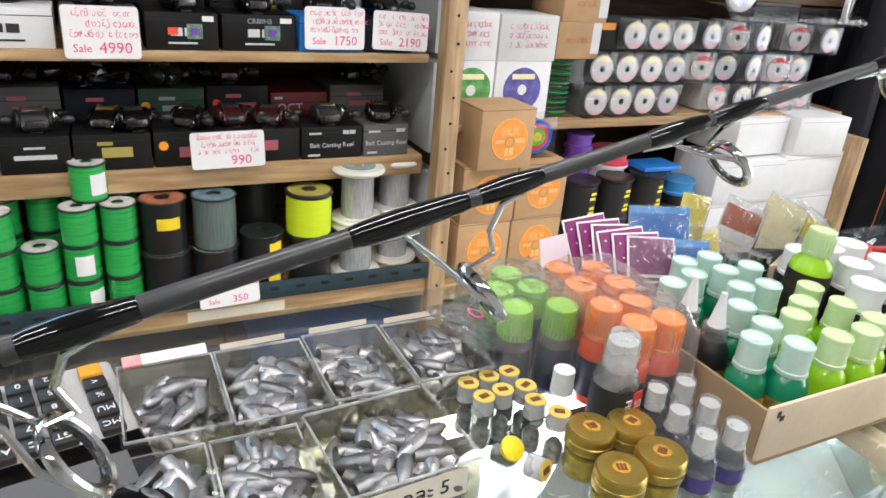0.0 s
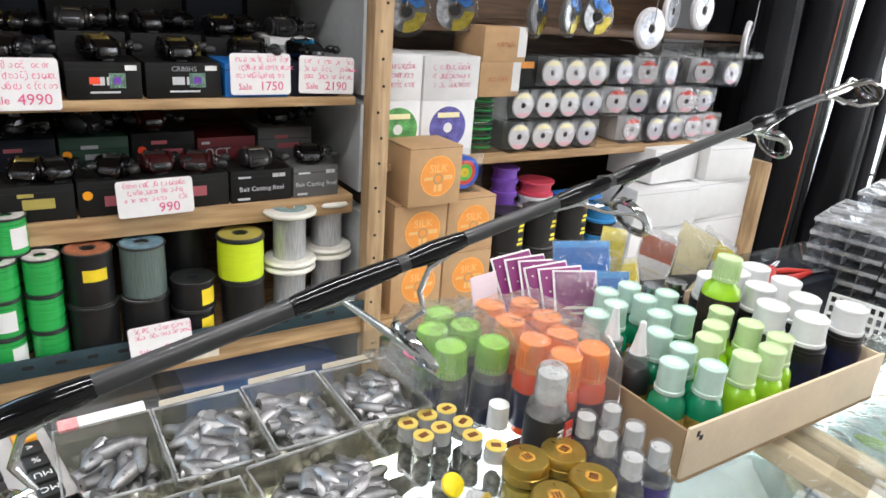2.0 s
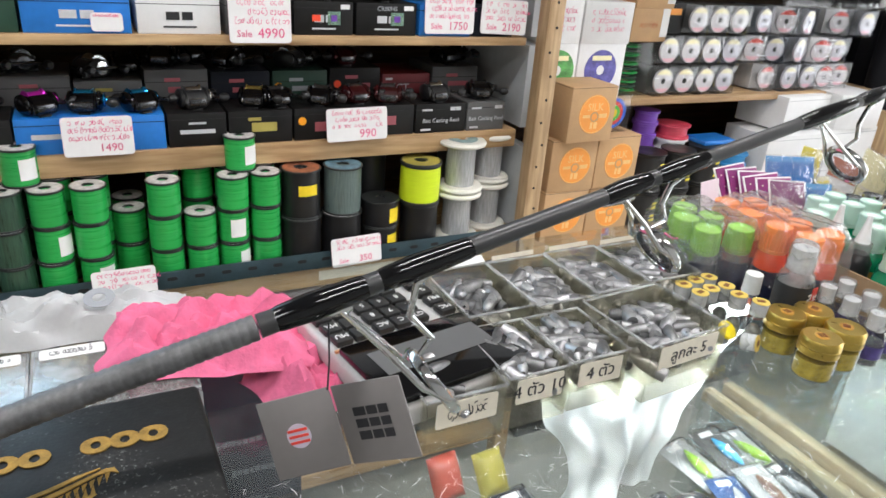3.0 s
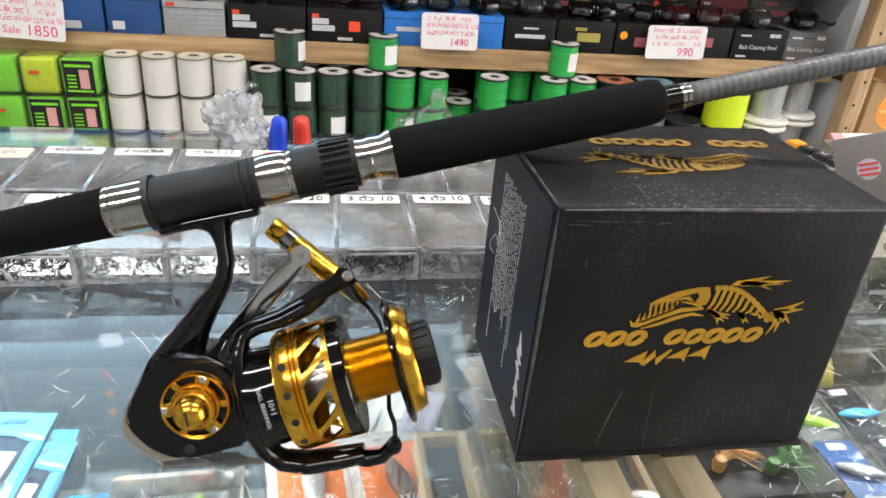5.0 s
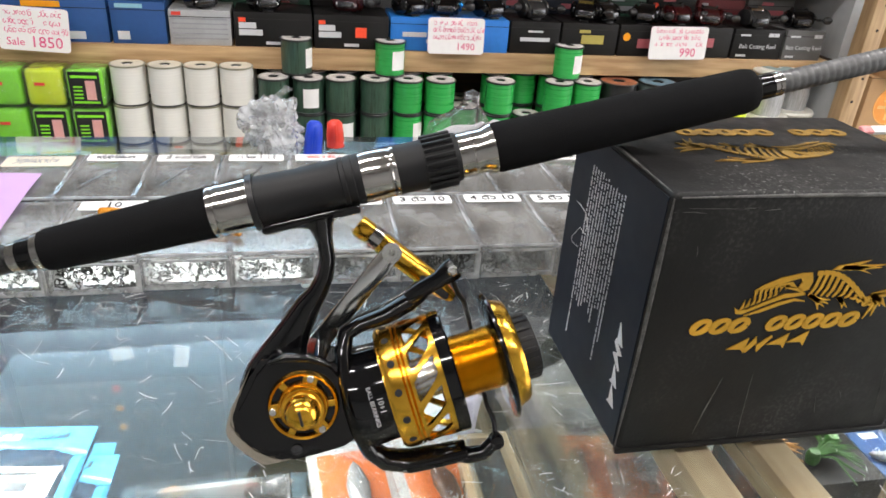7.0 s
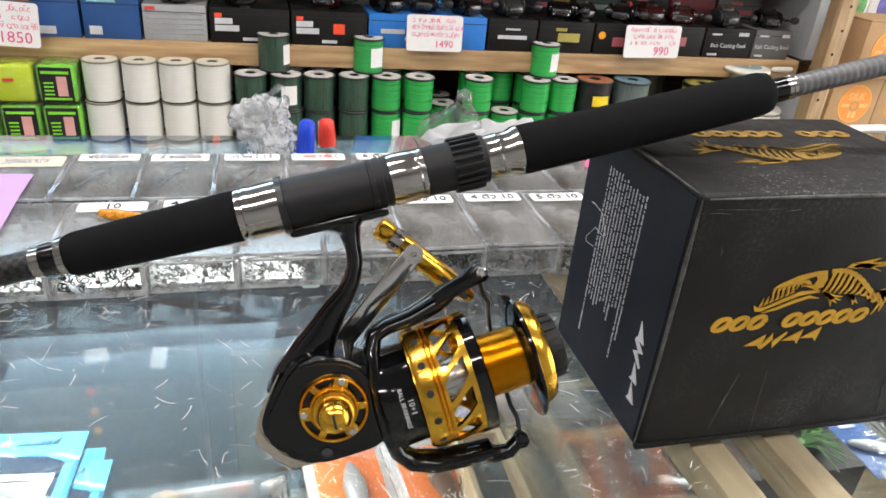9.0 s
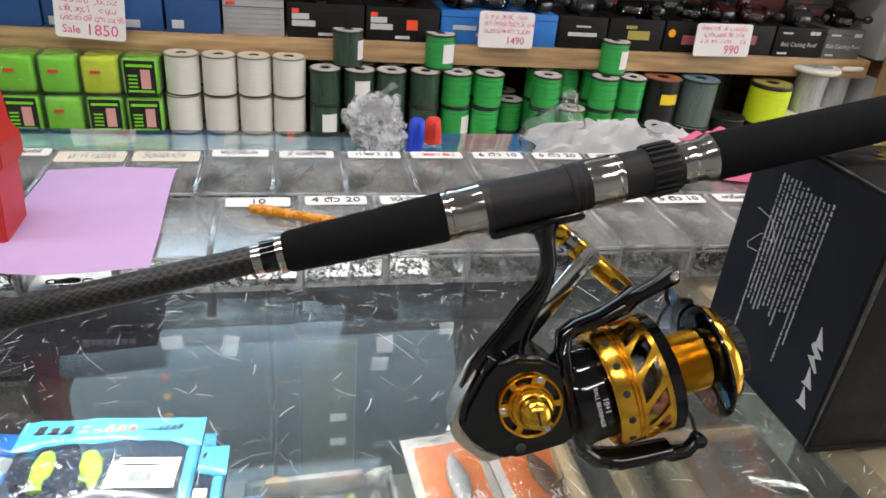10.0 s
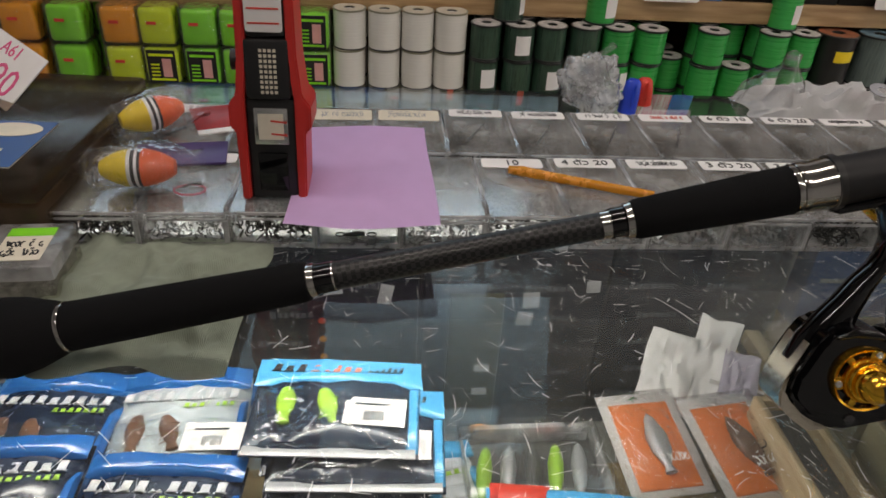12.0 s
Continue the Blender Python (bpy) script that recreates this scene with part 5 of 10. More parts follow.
part("crease", tube([(0.044, 0.0001, 0.010), (0.047, 0.0, 0.026), (0.0525, 0.0001, 0.048)], [0.0003, 0.0006, 0.0003], 6), M_RUBBED, rbx, "fine bent crease")
for k, (x, z, l, a) in enumerate(((0.012, BH - 0.010, 0.020, 4), (0.040, BH - 0.0085, 0.012, -3), (0.018, BH - 0.030, 0.010, 80), (0.090, 0.006, 0.016, 2), (0.130, 0.030, 0.012, 60))):
    part("scuff", tube([(-l / 2, 0, 0), (0, -0.0001, 0.0006), (l / 2, 0, 0)], [0.0001, 0.0003, 0.0001], 6), M_RUBBED, rbx, "", pose(x, 0.0002, z, 0, a))
fluff = thing("thread_scrap", "loose pale thread clinging to the carton", "thread", pose(BX0 - 0.003, BY0 + 0.085, ZT + 0.09))
part("thread", tube([(0, 0.012 * math.sin(k), 0.004 * k - 0.01 + 0.004 * math.cos(k * 2)) for k in range(9)], 0.00016, 5), M_PAPER, fluff)

# ---- rod with spinning reel ----
SLOPE = math.atan(0.235)
ROD = Matrix.Translation((-1.021, 0.215, 1.0305)) @ Matrix.Rotation(-SLOPE, 4, "Y")      # x along the rod
rod = thing("fishing_rod", "black carbon jigging rod with foam grips lying across the carton", "fishing rod", ROD)
SLIM = 0.855
ALONG = pose(0, 0, 0, 0, 90)              # turned shapes: their z becomes the rod's x


def turned(name, profile, material, label="", n=28, parent=None):
    return part(name, lathe([(r * SLIM, u) for r, u in profile], n), material, parent or rod, label, ALONG)


turned("butt_cap", [(0, -0.0400), (0.010, -0.0415), (0.020, -0.0380), (0.0245, -0.0310), (0.0255, -0.0220), (0.023, -0.0100), (0.0185, 0.0020), (0.0158, 0.0090), (0, 0.0090)], M_RUBBER, "rounded rubber butt cap")
turned("trim_ring", [(0, 0.0088), (0.0160, 0.0090), (0.0164, 0.0100), (0.0160, 0.0112), (0, 0.0112)], M_CHROME, "thin chrome ring")
turned("rear_grip", [(0, 0.0112), (0.0156, 0.0114), (0.0150, 0.0500), (0.0138, 0.1000), (0.0128, 0.1360), (0.0118, 0.1405), (0.0, 0.1405)], M_RUBBER, "black foam rear grip")
turned("trim_ring", [(0, 0.1405), (0.0105, 0.1406), (0.0108, 0.1425), (0.0102, 0.1445), (0, 0.1445)], M_CHROME)
turned("winding", [(0, 0.1445), (0.0095, 0.1446), (0.0094, 0.1540), (0, 0.1540)], M_BLACKGLOSS)
turned("trim_ring", [(0, 0.1540), (0.0094, 0.1540), (0.0094, 0.1550), (0, 0.1550)], M_CHROME)


def weave():
    """Black carbon weave with a small woven relief."""
    m = mat("carbon_weave", (0.030, 0.030, 0.031), 0.42, vary=0.15, coat=0.15, spec=0.35)
    nt = m.node_tree
    tc, ck, mp, b = nt.nodes.new("ShaderNodeTexCoord"), nt.nodes.new("ShaderNodeTexChecker"), nt.nodes.new("ShaderNodeMapping"), nt.nodes["Principled BSDF"]
    ck.inputs["Scale"].default_value = 420
    ck.inputs[1].default_value, ck.inputs[2].default_value = (0.003, 0.003, 0.003, 1), (0.022, 0.022, 0.0225, 1)
    mp.inputs["Rotation"].default_value = (0, 0, radians(45))
    nt.links.new(tc.outputs["Object"], mp.inputs[0]), nt.links.new(mp.outputs[0], ck.inputs[0]), nt.links.new(ck.outputs[0], b.inputs["Base Color"])
    return m


M_CARBON = weave()
M_BLANK = mat("graphite_blank", (0.03, 0.031, 0.032), 0.36, vary=0.12, scale=60, coat=0.25)
turned("blank", [(0, 0.1550), (0.0088, 0.1550), (0.0082, 0.2945), (0, 0.2945)], M_CARBON, "carbon weave rod section")
turned("trim_ring", [(0, 0.2945), (0.0086, 0.2945), (0.0088, 0.2990), (0, 0.2990)], M_CHROME)
turned("winding", [(0, 0.2990), (0.0094, 0.2990), (0.0096, 0.3065), (0, 0.3065)], M_BLACKGLOSS)
turned("trim_ring", [(0, 0.3065), (0.0108, 0.3067), (0.0112, 0.3100), (0, 0.3105)], M_CHROME)
turned("middle_grip", [(0, 0.3100), (0.0110, 0.3103), (0.0122, 0.3130), (0.0134, 0.3439), (0.0146, 0.3788), (0.0148, 0.3908), (0, 0.3908)], M_RUBBER, "tapered black foam grip")
turned("trim_ring", [(0, 0.3908), (0.0150, 0.3908), (0.0154, 0.3924), (0.0146, 0.3940), (0, 0.3940)], M_CHROME)
turned("seat_hood", [(0, 0.3940), (0.0152, 0.3940), (0.0157, 0.3959), (0.0150, 0.3979), (0.0156, 0.4115), (0, 0.4115)], M_CHROME, "dark chrome reel seat hood")
turned("seat_ring", [(0, 0.4106), (0.0166, 0.4106), (0.0168, 0.4138), (0, 0.4138)], M_BLACK)
turned("reel_seat", [(0, 0.4138), (0.0148, 0.4138), (0.0142, 0.4361), (0.0144, 0.4554), (0.0150, 0.4559), (0.0150, 0.4579), (0.0144, 0.4584), (0.0150, 0.4599), (0.0150, 0.4619), (0.0144, 0.4625), (0.0150, 0.4640), (0.0150, 0.4660), (0, 0.4660)], M_SEAT, "matt black reel seat")
turned("seat_hood", [(0, 0.4660), (0.0148, 0.4660), (0.0153, 0.4692), (0.0148, 0.4790), (0.0146, 0.4799), (0.0151, 0.4808), (0.0146, 0.4815), (0.0151, 0.4825), (0.0148, 0.4836), (0, 0.4836)], M_CHROME)
turned("locking_nut", [(0, 0.4836), (0.0146, 0.4836), (0.0145, 0.4945), (0.0146, 0.4971), (0.0147, 0.5131), (0.0142, 0.5156), (0, 0.5156)], M_SEAT, "ribbed locking nut")
bm = bmesh.new()
for k in range(22):
    a = 2 * math.pi * k / 22
    box(0.4980, 0.5130, 0.0148 * math.cos(a) - 0.0010, 0.0148 * math.cos(a) + 0.0010, 0.0148 * math.sin(a) - 0.001, 0.0148 * math.sin(a) + 0.0010, 0.0003, bm=bm, m=None)
bmesh.ops.scale(bm, vec=(1, 0.885, 0.885), verts=bm.verts)
part("nut_ribs", bm, M_SEAT, rod, kind="stuff")
turned("trim_ring", [(0, 0.5156), (0.0132, 0.5156), (0.0132, 0.5213), (0.0136, 0.5218), (0.0136, 0.5227), (0.0132, 0.5231), (0.0132, 0.5283), (0.0150, 0.5318), (0.0152, 0.5336), (0, 0.5336)], M_CHROME)
turned("fore_grip", [(0, 0.5338), (0.0142, 0.5340), (0.0150, 0.5365), (0.0147, 0.5827), (0.0142, 0.6404), (0.0138, 0.6693), (0.0126, 0.6741), (0.010, 0.6760), (0, 0.6760)], M_RUBBER, "long black foam fore grip")
turned("winding", [(0, 0.6760), (0.0080, 0.6760), (0.0078, 0.6850), (0, 0.6850)], M_BLACKGLOSS)
turned("trim_ring", [(0, 0.6850), (0.0077, 0.6850), (0.0077, 0.6873), (0.0070, 0.6877), (0.0077, 0.6882), (0.0077, 0.6900), (0, 0.6900)], M_CHROME)
ridge = [(0, 0.690), (0.0068, 0.690)]
for k in range(27):
    u = 0.6915 + 0.0040 * k
    ridge += [(0.00665, u), (0.0070, u + 0.0010), (0.0070, u + 0.0026), (0.00665, u + 0.0034)]
turned("wrapped_blank", ridge + [(0, 0.80)], mat("grey_carbon_wrap", (0.085, 0.086, 0.088), 0.38, vary=0.5, scale=90, coat=0.2), "grey cross-wrapped carbon section")
rr = lambda u: 0.0058 - (u - 0.90) * (0.0058 - 0.0022) / 0.58
turned("blank", [(0, 0.8000)] + [(rr(u), u) for u in (0.80, 0.90, 1.0, 1.1, 1.2, 1.3, 1.4, 1.478)] + [(0, 1.478)], M_BLANK, "slim grey blank")
for a, b in ((0.806, 0.852), (0.856, 0.907), (0.984, 1.016), (1.019, 1.056), (1.125, 1.172), (1.176, 1.204), (1.254, 1.285), (1.288, 1.317), (1.385, 1.402), (1.404, 1.420)):
    r0, r1 = rr(a) + 0.0007, rr(b) + 0.0007
    w = turned("guide_wrap", [(0, a), (r0 * 0.85, a), (r0, a + 0.004), (r0 * 1.13, a + (b - a) * 0.4), (r1 * 1.13, a + (b - a) * 0.6), (r1, b - 0.004), (r1 * 0.85, b), (0, b)], M_BLACKGLOSS, "glossy black thread wrap", 16)
    for e in (a - 0.0035, b + 0.0005):
        turned("trim_ring", [(0, e), (rr(e) + 0.0005, e), (rr(e) + 0.0005, e + 0.003), (0, e + 0.003)], M_CHROME, "", 14, w)


def guide(u, reach, ring, lean, far):
    """Steel line guide under the rod at u: two flat front legs to the ring's sides, one bowed rear leg from its top."""
    r = SLIM * (rr(min(u, 1.47)) + 0.001)
    gx, gz, k = u + lean, -reach, ring / 0.0135
    strip = lambda pts, w: tube(pts, [0.0008 * k] + [w * k] * (len(pts) - 2) + [0.0009 * k], 8)
    g = part("line_guide", tube([(u - 0.016, 0, -r), (u - 0.004, 0, -r * 1.15), (u + 0.004, 0, -r * 1.3)], [0.0006, 0.0017 * k, 0.0013 * k], 8), M_POLISHED, rod, "polished steel line guide")
    for s in (-1, 1):
        part("leg", strip([(u - 0.002, s * 0.001, -r * 1.1), (u + lean * 0.35, s * ring * 0.35, -r - (reach - r) * 0.42), (gx - ring * 0.55, s * ring * 0.8, gz + ring * 0.55), (gx - ring * 0.1, s * ring * 1.02, gz + ring * 0.1)], 0.0013), M_POLISHED, g)
    part("leg", strip([(far, 0, -r), (far - 0.010, 0, -r * 1.4), (far - 0.0165, 0, -r - (reach - r) * 0.30), (gx + (far - gx) * 0.30, 0, gz + (reach - r) * 0.42), (gx - ring * 0.30, 0, gz + ring * 0.98)], 0.0014), M_POLISHED, g, "bowed rear leg")
    m = pose(gx, 0, gz, 0, 68)
    for nm, R, a, ma in (("ring", ring, 0.0019 * k, M_POLISHED), ("ring_insert", ring - 0.0021 * k, 0.0013 * k, M_GUNMETAL)):
        t, n, k2 = bmesh.new(), 28, 8
        vs = [[t.verts.new(m @ Vector(((R + a * math.cos(2 * math.pi * j / k2)) * math.cos(2 * math.pi * i / n), (R + a * math.cos(2 * math.pi * j / k2)) * math.sin(2 * math.pi * i / n), a * 1.2 * math.sin(2 * math.pi * j / k2)))) for j in range(k2)] for i in range(n)]
        for i in range(n):
            for j in range(k2):
                t.faces.new((vs[i][j], vs[(i + 1) % n][j], vs[(i + 1) % n][(j + 1) % k2], vs[i][(j + 1) % k2]))
        part(nm, t, ma, g, "dark ceramic ring insert" if nm == "ring_insert" else "")


guide(0.838, 0.068, 0.0185, 0.036, 0.885)
guide(1.000, 0.0450, 0.0155, 0.0204, 1.040)
guide(1.147, 0.0410, 0.0130, 0.026, 1.196)
guide(1.268, 0.0230, 0.0112, 0.031, 1.304)
guide(1.390, 0.0160, 0.0092, 0.017, 1.414)
turned("tip_top", [(0, 1.448), (0.0032, 1.448), (0.0034, 1.4665), (0.002, 1.478), (0, 1.479)], M_CHROME, "chrome tip-top fitting", 14)
for s in (-1, 1):
    part("tip_frame", tube([(1.466, 0, 0.001), (1.482, s * 0.006, 0.001), (1.497, s * 0.0065, -0.006), (1.500, s * 0.002, -0.011)], 0.0012, 8), M_CHROME, rod)
    part("tip_frame", tube([(1.456, 0, -0.002), (1.476, s * 0.005, -0.012), (1.492, s * 0.0065, -0.014)], 0.0011, 8), M_CHROME, rod)
m = pose(1.493, 0, -0.0075, 0, 62)
part("tip_ring", lathe([(0.0058, -0.0012), (0.0082, -0.0012), (0.0086, 0.0), (0.0082, 0.0012), (0.0058, 0.0012), (0.0058, -0.0012)], 26, m=m), M_GUNMETAL, rod, "dark tip ring")

# the reel hangs from the seat and leans forward onto the glass; local axes: x along the rod, -z away from it, -y to the front
REEL = ROD @ Matrix.Rotation(radians(-20), 4, "X")
reel = thing("spinning_reel", "black and gold spinning reel mounted on the rod", "fishing reel", REEL)
AX, AZ = 0.0, -0.109           # spool axis height below the rod
part("foot", box(0.412, 0.462, -0.0060, 0.0060, -0.0165, -0.0118, 0.0018), M_BLACKGLOSS, reel, "black reel foot")
stem = [(0.4400, -0.0150), (0.4405, -0.0190), (0.4404, -0.0265), (0.4397, -0.0350), (0.4363, -0.0436), (0.4315, -0.0500), (0.4236, -0.0572), (0.4163, -0.0655), (0.4085, -0.0745), (0.3985, -0.0860), (0.3930, -0.0960)]
wid = [0.0120, 0.0060, 0.0041, 0.0041, 0.0045, 0.0050, 0.0066, 0.0080, 0.0105, 0.0135, 0.0145]
bm = bmesh.new()
rings = []
for (x, z), w in zip(stem, wid):
    i = stem.index((x, z))
    a, b = stem[max(0, i - 1)], stem[min(len(stem) - 1, i + 1)]
    d = Vector((b[0] - a[0], 0, b[1] - a[1])).normalized()
    s = Vector((-d.z, 0, d.x))
    rings.append([bm.verts.new(Vector((x, 0, z)) + s * w * math.cos(2 * math.pi * k / 16) + Vector((0, 0.0062 + 0.2 * w, 0)) * math.sin(2 * math.pi * k / 16)) for k in range(16)])
for a, b in zip(rings, rings[1:]):
    for k in range(16):
        bm.faces.new((a[k], a[(k + 1) % 16], b[(k + 1) % 16], b[k]))
bm.faces.new(rings[0]), bm.faces.new(rings[-1])
part("stem", bm, M_BLACKGLOSS, reel, "curved glossy black stem")
bodyo = [(0.4087, -0.0735), (0.4197, -0.0765), (0.4300, -0.0823), (0.4370, -0.0950), (0.4370, -0.1240), (0.4300, -0.1280), (0.4095, -0.1290), (0.3977, -0.1286), (0.3900, -0.1247), (0.3830, -0.1187), (0.3766, -0.1090), (0.3752, -0.1030), (0.3790, -0.0946), (0.3920, -0.0790), (0.4000, -0.0730)]
part("body", plate(bodyo, -0.0180, 0.0180, bev=0.0030), M_BLACKGLOSS, reel, "glossy black gear housing")
tailo = [(0.3905, -0.0788), (0.3770, -0.0950), (0.3718, -0.1040), (0.3708, -0.1110), (0.3757, -0.1190), (0.3845, -0.1290), (0.3990, -0.1296), (0.3900, -0.1252), (0.3830, -0.1195), (0.3768, -0.1095), (0.3752, -0.1035), (0.3790, -0.0950)]
part("rear_cover", plate(tailo, -0.0125, 0.0125, bev=0.001), mat("smoked_chrome", (0.62, 0.56, 0.47), 0.2, metal=0.95), reel, "smoked silver rear cover")
part("body_ridge", tube([(0.4010, -0.0178, -0.0765), (0.4100, -0.0186, -0.0752), (0.4210, -0.0186, -0.0785), (0.4300, -0.0180, -0.0850)], [0.001, 0.0024, 0.0024, 0.001], 10), M_BLACKGLOSS, reel)
CAPM = pose(0.4123, -0.0180, -0.1008, 90) @ Matrix.Diagonal((0.9, 0.9, 1, 1))      # z of turned shapes looks to the front
FACE = pose(0.4123, -0.0180, -0.1008, 90) @ Matrix.Diagonal((0.73, 0.73, 1, 1))
sidep = part("side_cover", lathe([(0.0125, -0.001), (0.0140, 0.0035), (0.0150, 0.0045), (0.0158, 0.0030)], 36, m=FACE), M_GOLD, reel, "gold slotted side cover")
part("rim", lathe([(0.0208, 0.0), (0.0213, 0.003), (0.0228, 0.0036), (0.0238, 0.002), (0.0238, -0.002), (0.0208, -0.002), (0.0208, 0.0)], 40, m=FACE), M_GOLD, sidep)
part("floor", disc(0, 0.021, -0.002, 0.0004, 32, m=FACE), M_BLACKGLOSS, sidep)
for k, a in enumerate((62, 175, 295)):
    for da, wd in ((0, 0.0048), (58, 0.0024)):
        part("spoke", box(0.0152, 0.0213, -wd, wd, 0.0004, 0.0032, 0.0005, m=FACE @ Matrix.Rotation(radians(a + da), 4, "Z")), M_GOLD, sidep)
    sc = FACE @ Matrix.Rotation(radians(a), 4, "Z") @ Matrix.Translation((0.0200, 0, 0.0034))
    part("screw", lathe([(0, 0), (0.0027, 0), (0.0027, 0.0008), (0.0021, 0.0013), (0.0011, 0.0013), (0.0011, 0.0007), (0, 0.0007)], 14, m=sc), M_STEEL, sidep, "steel screw")
part("bearing_cap", lathe([(0.0136, 0.0), (0.0136, 0.0035), (0.0129, 0.0045), (0.0124, 0.0045), (0.0121, 0.0065), (0.0114, 0.0075), (0.0104, 0.0075), (0.0104, 0.0095), (0.0096, 0.0100), (0.0092, 0.0130), (0.0078, 0.0162), (0.0054, 0.0182), (0.0028, 0.0191), (0, 0.0193)], 36, m=CAPM), M_GOLD, reel, "domed gold bearing cap")
part("cap_slot", box(-0.0007, 0.0007, -0.0040, 0.0040, 0.0183, 0.0200, 0.0002, m=CAPM), M_BLACK, reel)
part("body_screw", lathe([(0, 0), (0.0028, 0), (0.0028, 0.001), (0, 0.0014)], 14, m=pose(0.4035, -0.0182, -0.1225, 90)), M_GUNMETAL, reel)
# rotor and spool turn on this axis
SPIN = pose(0, 0, -0.1108) @ Matrix.Translation((0.437, 0, 0)) @ Matrix.Rotation(radians(-3.2), 4, "Y") @ pose(0, 0, 0, 0, 90)
part("rotor_cup", lathe([(0, -0.003), (0.0235, -0.003), (0.0265, -0.001), (0.0272, 0.003), (0.0262, 0.0055), (0.0258, 0.0200), (0.0265, 0.0205), (0.0265, 0.024), (0, 0.024)], 40, m=SPIN), M_BLACKGLOSS, reel, "glossy black rotor cup")
sk = part("spool_skirt", lathe([(0.0275, 0.0170), (0.0308, 0.0175), (0.0320, 0.0195), (0.0320, 0.0260), (0.0310, 0.0266), (0.0320, 0.0272), (0.0320, 0.0282), (0.0310, 0.0288), (0.0320, 0.0294), (0.0320, 0.0310), (0.0304, 0.0310), (0.0304, 0.0170)], 48, m=SPIN), M_GOLD, reel, "gold spool skirt with cut-outs")
for k in range(14):
    a = 2 * math.pi * k / 14
    part("skirt_hole", disc(0, 0.0019, -0.0004, 0.0003, 12, m=SPIN @ Matrix.Rotation(a, 4, "Z") @ Matrix.Translation((0.0320, 0, 0.0225)) @ pose(0, 0, 0, 0, 90)), M_HOLE, sk)
for k in range(13):      # broad slanting struts between the two gold hoops, every third one flat
    bm, b0 = bmesh.new(), 2 * math.pi * k / 13
    b1, half = b0 - radians(22), 0.062
    strip = []
    for q in range(5):
        f = q / 4
        ang, z, wd = b0 + (b1 - b0) * f, 0.0305 + 0.0135 * f, half * (1 + 0.5 * abs(2 * f - 1) ** 3)
        strip.append([bm.verts.new(SPIN @ Vector((rad * math.cos(ang + da), rad * math.sin(ang + da), z))) for rad, da in ((0.0319, -wd), (0.0321, 0), (0.0319, wd), (0.0300, wd), (0.0300, -wd))])
    for p, q in zip(strip, strip[1:]):
        for j in range(5):
            bm.faces.new((p[j], p[(j + 1) % 5], q[(j + 1) % 5], q[j]))
    bm.faces.new(strip[0]), bm.faces.new(strip[-1])
    part("strut", bm, M_GOLD, sk)
part("skirt_hoop", lathe([(0.0302, 0.0435), (0.0320, 0.0435), (0.0322, 0.0460), (0.0302, 0.0460), (0.0302, 0.0435)], 48, m=SPIN), M_GOLD, sk)
part("skirt_band", lathe([(0.0303, 0.0460), (0.0322, 0.0462), (0.0324, 0.0518), (0.0316, 0.0526), (0.016, 0.0526), (0.016, 0.0460), (0.0303, 0.0460)], 48, m=SPIN), M_BLACKGLOSS, reel, "black band with white print")
part("band_print", bars([(-0.006, -0.002, 0, 0.003), (-0.001, 0.003, 0.0006, 0.004), (0.004, 0.007, -0.0004, 0.003)], 0.0003, m=SPIN @ Matrix.Rotation(radians(178), 4, "Z") @ Matrix.Translation((0.0, 0.0, 0.049)) @ pose(0, -0.0326, 0, 0, 0, 180)), M_SILVERINK, reel, "white band print", None, "stuff")
part("inner_shaft", lathe([(0.0110, 0.024), (0.0110, 0.0460)], 24, m=SPIN), M_STEEL, reel)
ridges = [(0.0168, 0.0526)]
for k in range(22):
    ridges += [(0.0168, 0.0530 + k * 0.00103), (0.0163, 0.0535 + k * 0.00103)]
part("line_arbor", lathe(ridges + [(0.0168, 0.0762)], 36, m=SPIN), M_GOLDLINE, reel, "ridged gold spool arbor")
part("spool_lip", lathe([(0.0168, 0.0752), (0.0325, 0.0758), (0.0338, 0.0766), (0.0340, 0.0778), (0.0328, 0.0788), (0.0255, 0.0792), (0.0168, 0.0792), (0.0168, 0.0752)], 48, m=SPIN), M_BLACKGLOSS, reel, "thin black spool lip")
part("spool_face", lathe([(0.0158, 0.0792), (0.0288, 0.0792), (0.0292, 0.0806), (0.0276, 0.0850), (0.0262, 0.0868), (0.0165, 0.0875), (0.0165, 0.0792)], 44, m=SPIN), M_GOLD, reel, "bevelled gold spool face")
knob_p = part("drag_knob", lathe([(0, 0.0865), (0.0165, 0.0865), (0.0168, 0.0940), (0.0160, 0.0968), (0.0125, 0.0976), (0, 0.0976)], 36, m=SPIN), M_SEAT, reel, "ribbed black drag knob")
for k in range(18):
    part("rib", box(0.0162, 0.0176, -0.0011, 0.0011, 0.0875, 0.0958, 0.0004, m=SPIN @ Matrix.Rotation(2 * math.pi * k / 18, 4, "Z")), M_SEAT, knob_p)
for txt, z, sz in (("BALL BEARINGS", 0.0085, 0.0030), ("10+1", 0.0125, 0.0042)):
    part_m = pose(0.437 + z, -0.0266, AZ + 0.001, 90) @ pose(0, 0, 0, 0, 0, -87)
    writing("print", txt, sz, M_SILVERINK, reel, part_m, "small white print")
# black bracket round the rotor's back that carries both arms
def swept(name, pts, rads, label, wide=1.6, parent=None):
    bm = tube([(p[0], p[1] / wide, p[2]) for p in pts], rads, 16)
    bmesh.ops.scale(bm, vec=(1, wide, 1), verts=bm.verts)
    return part(name, bm, M_BLACKGLOSS, parent or reel, label)


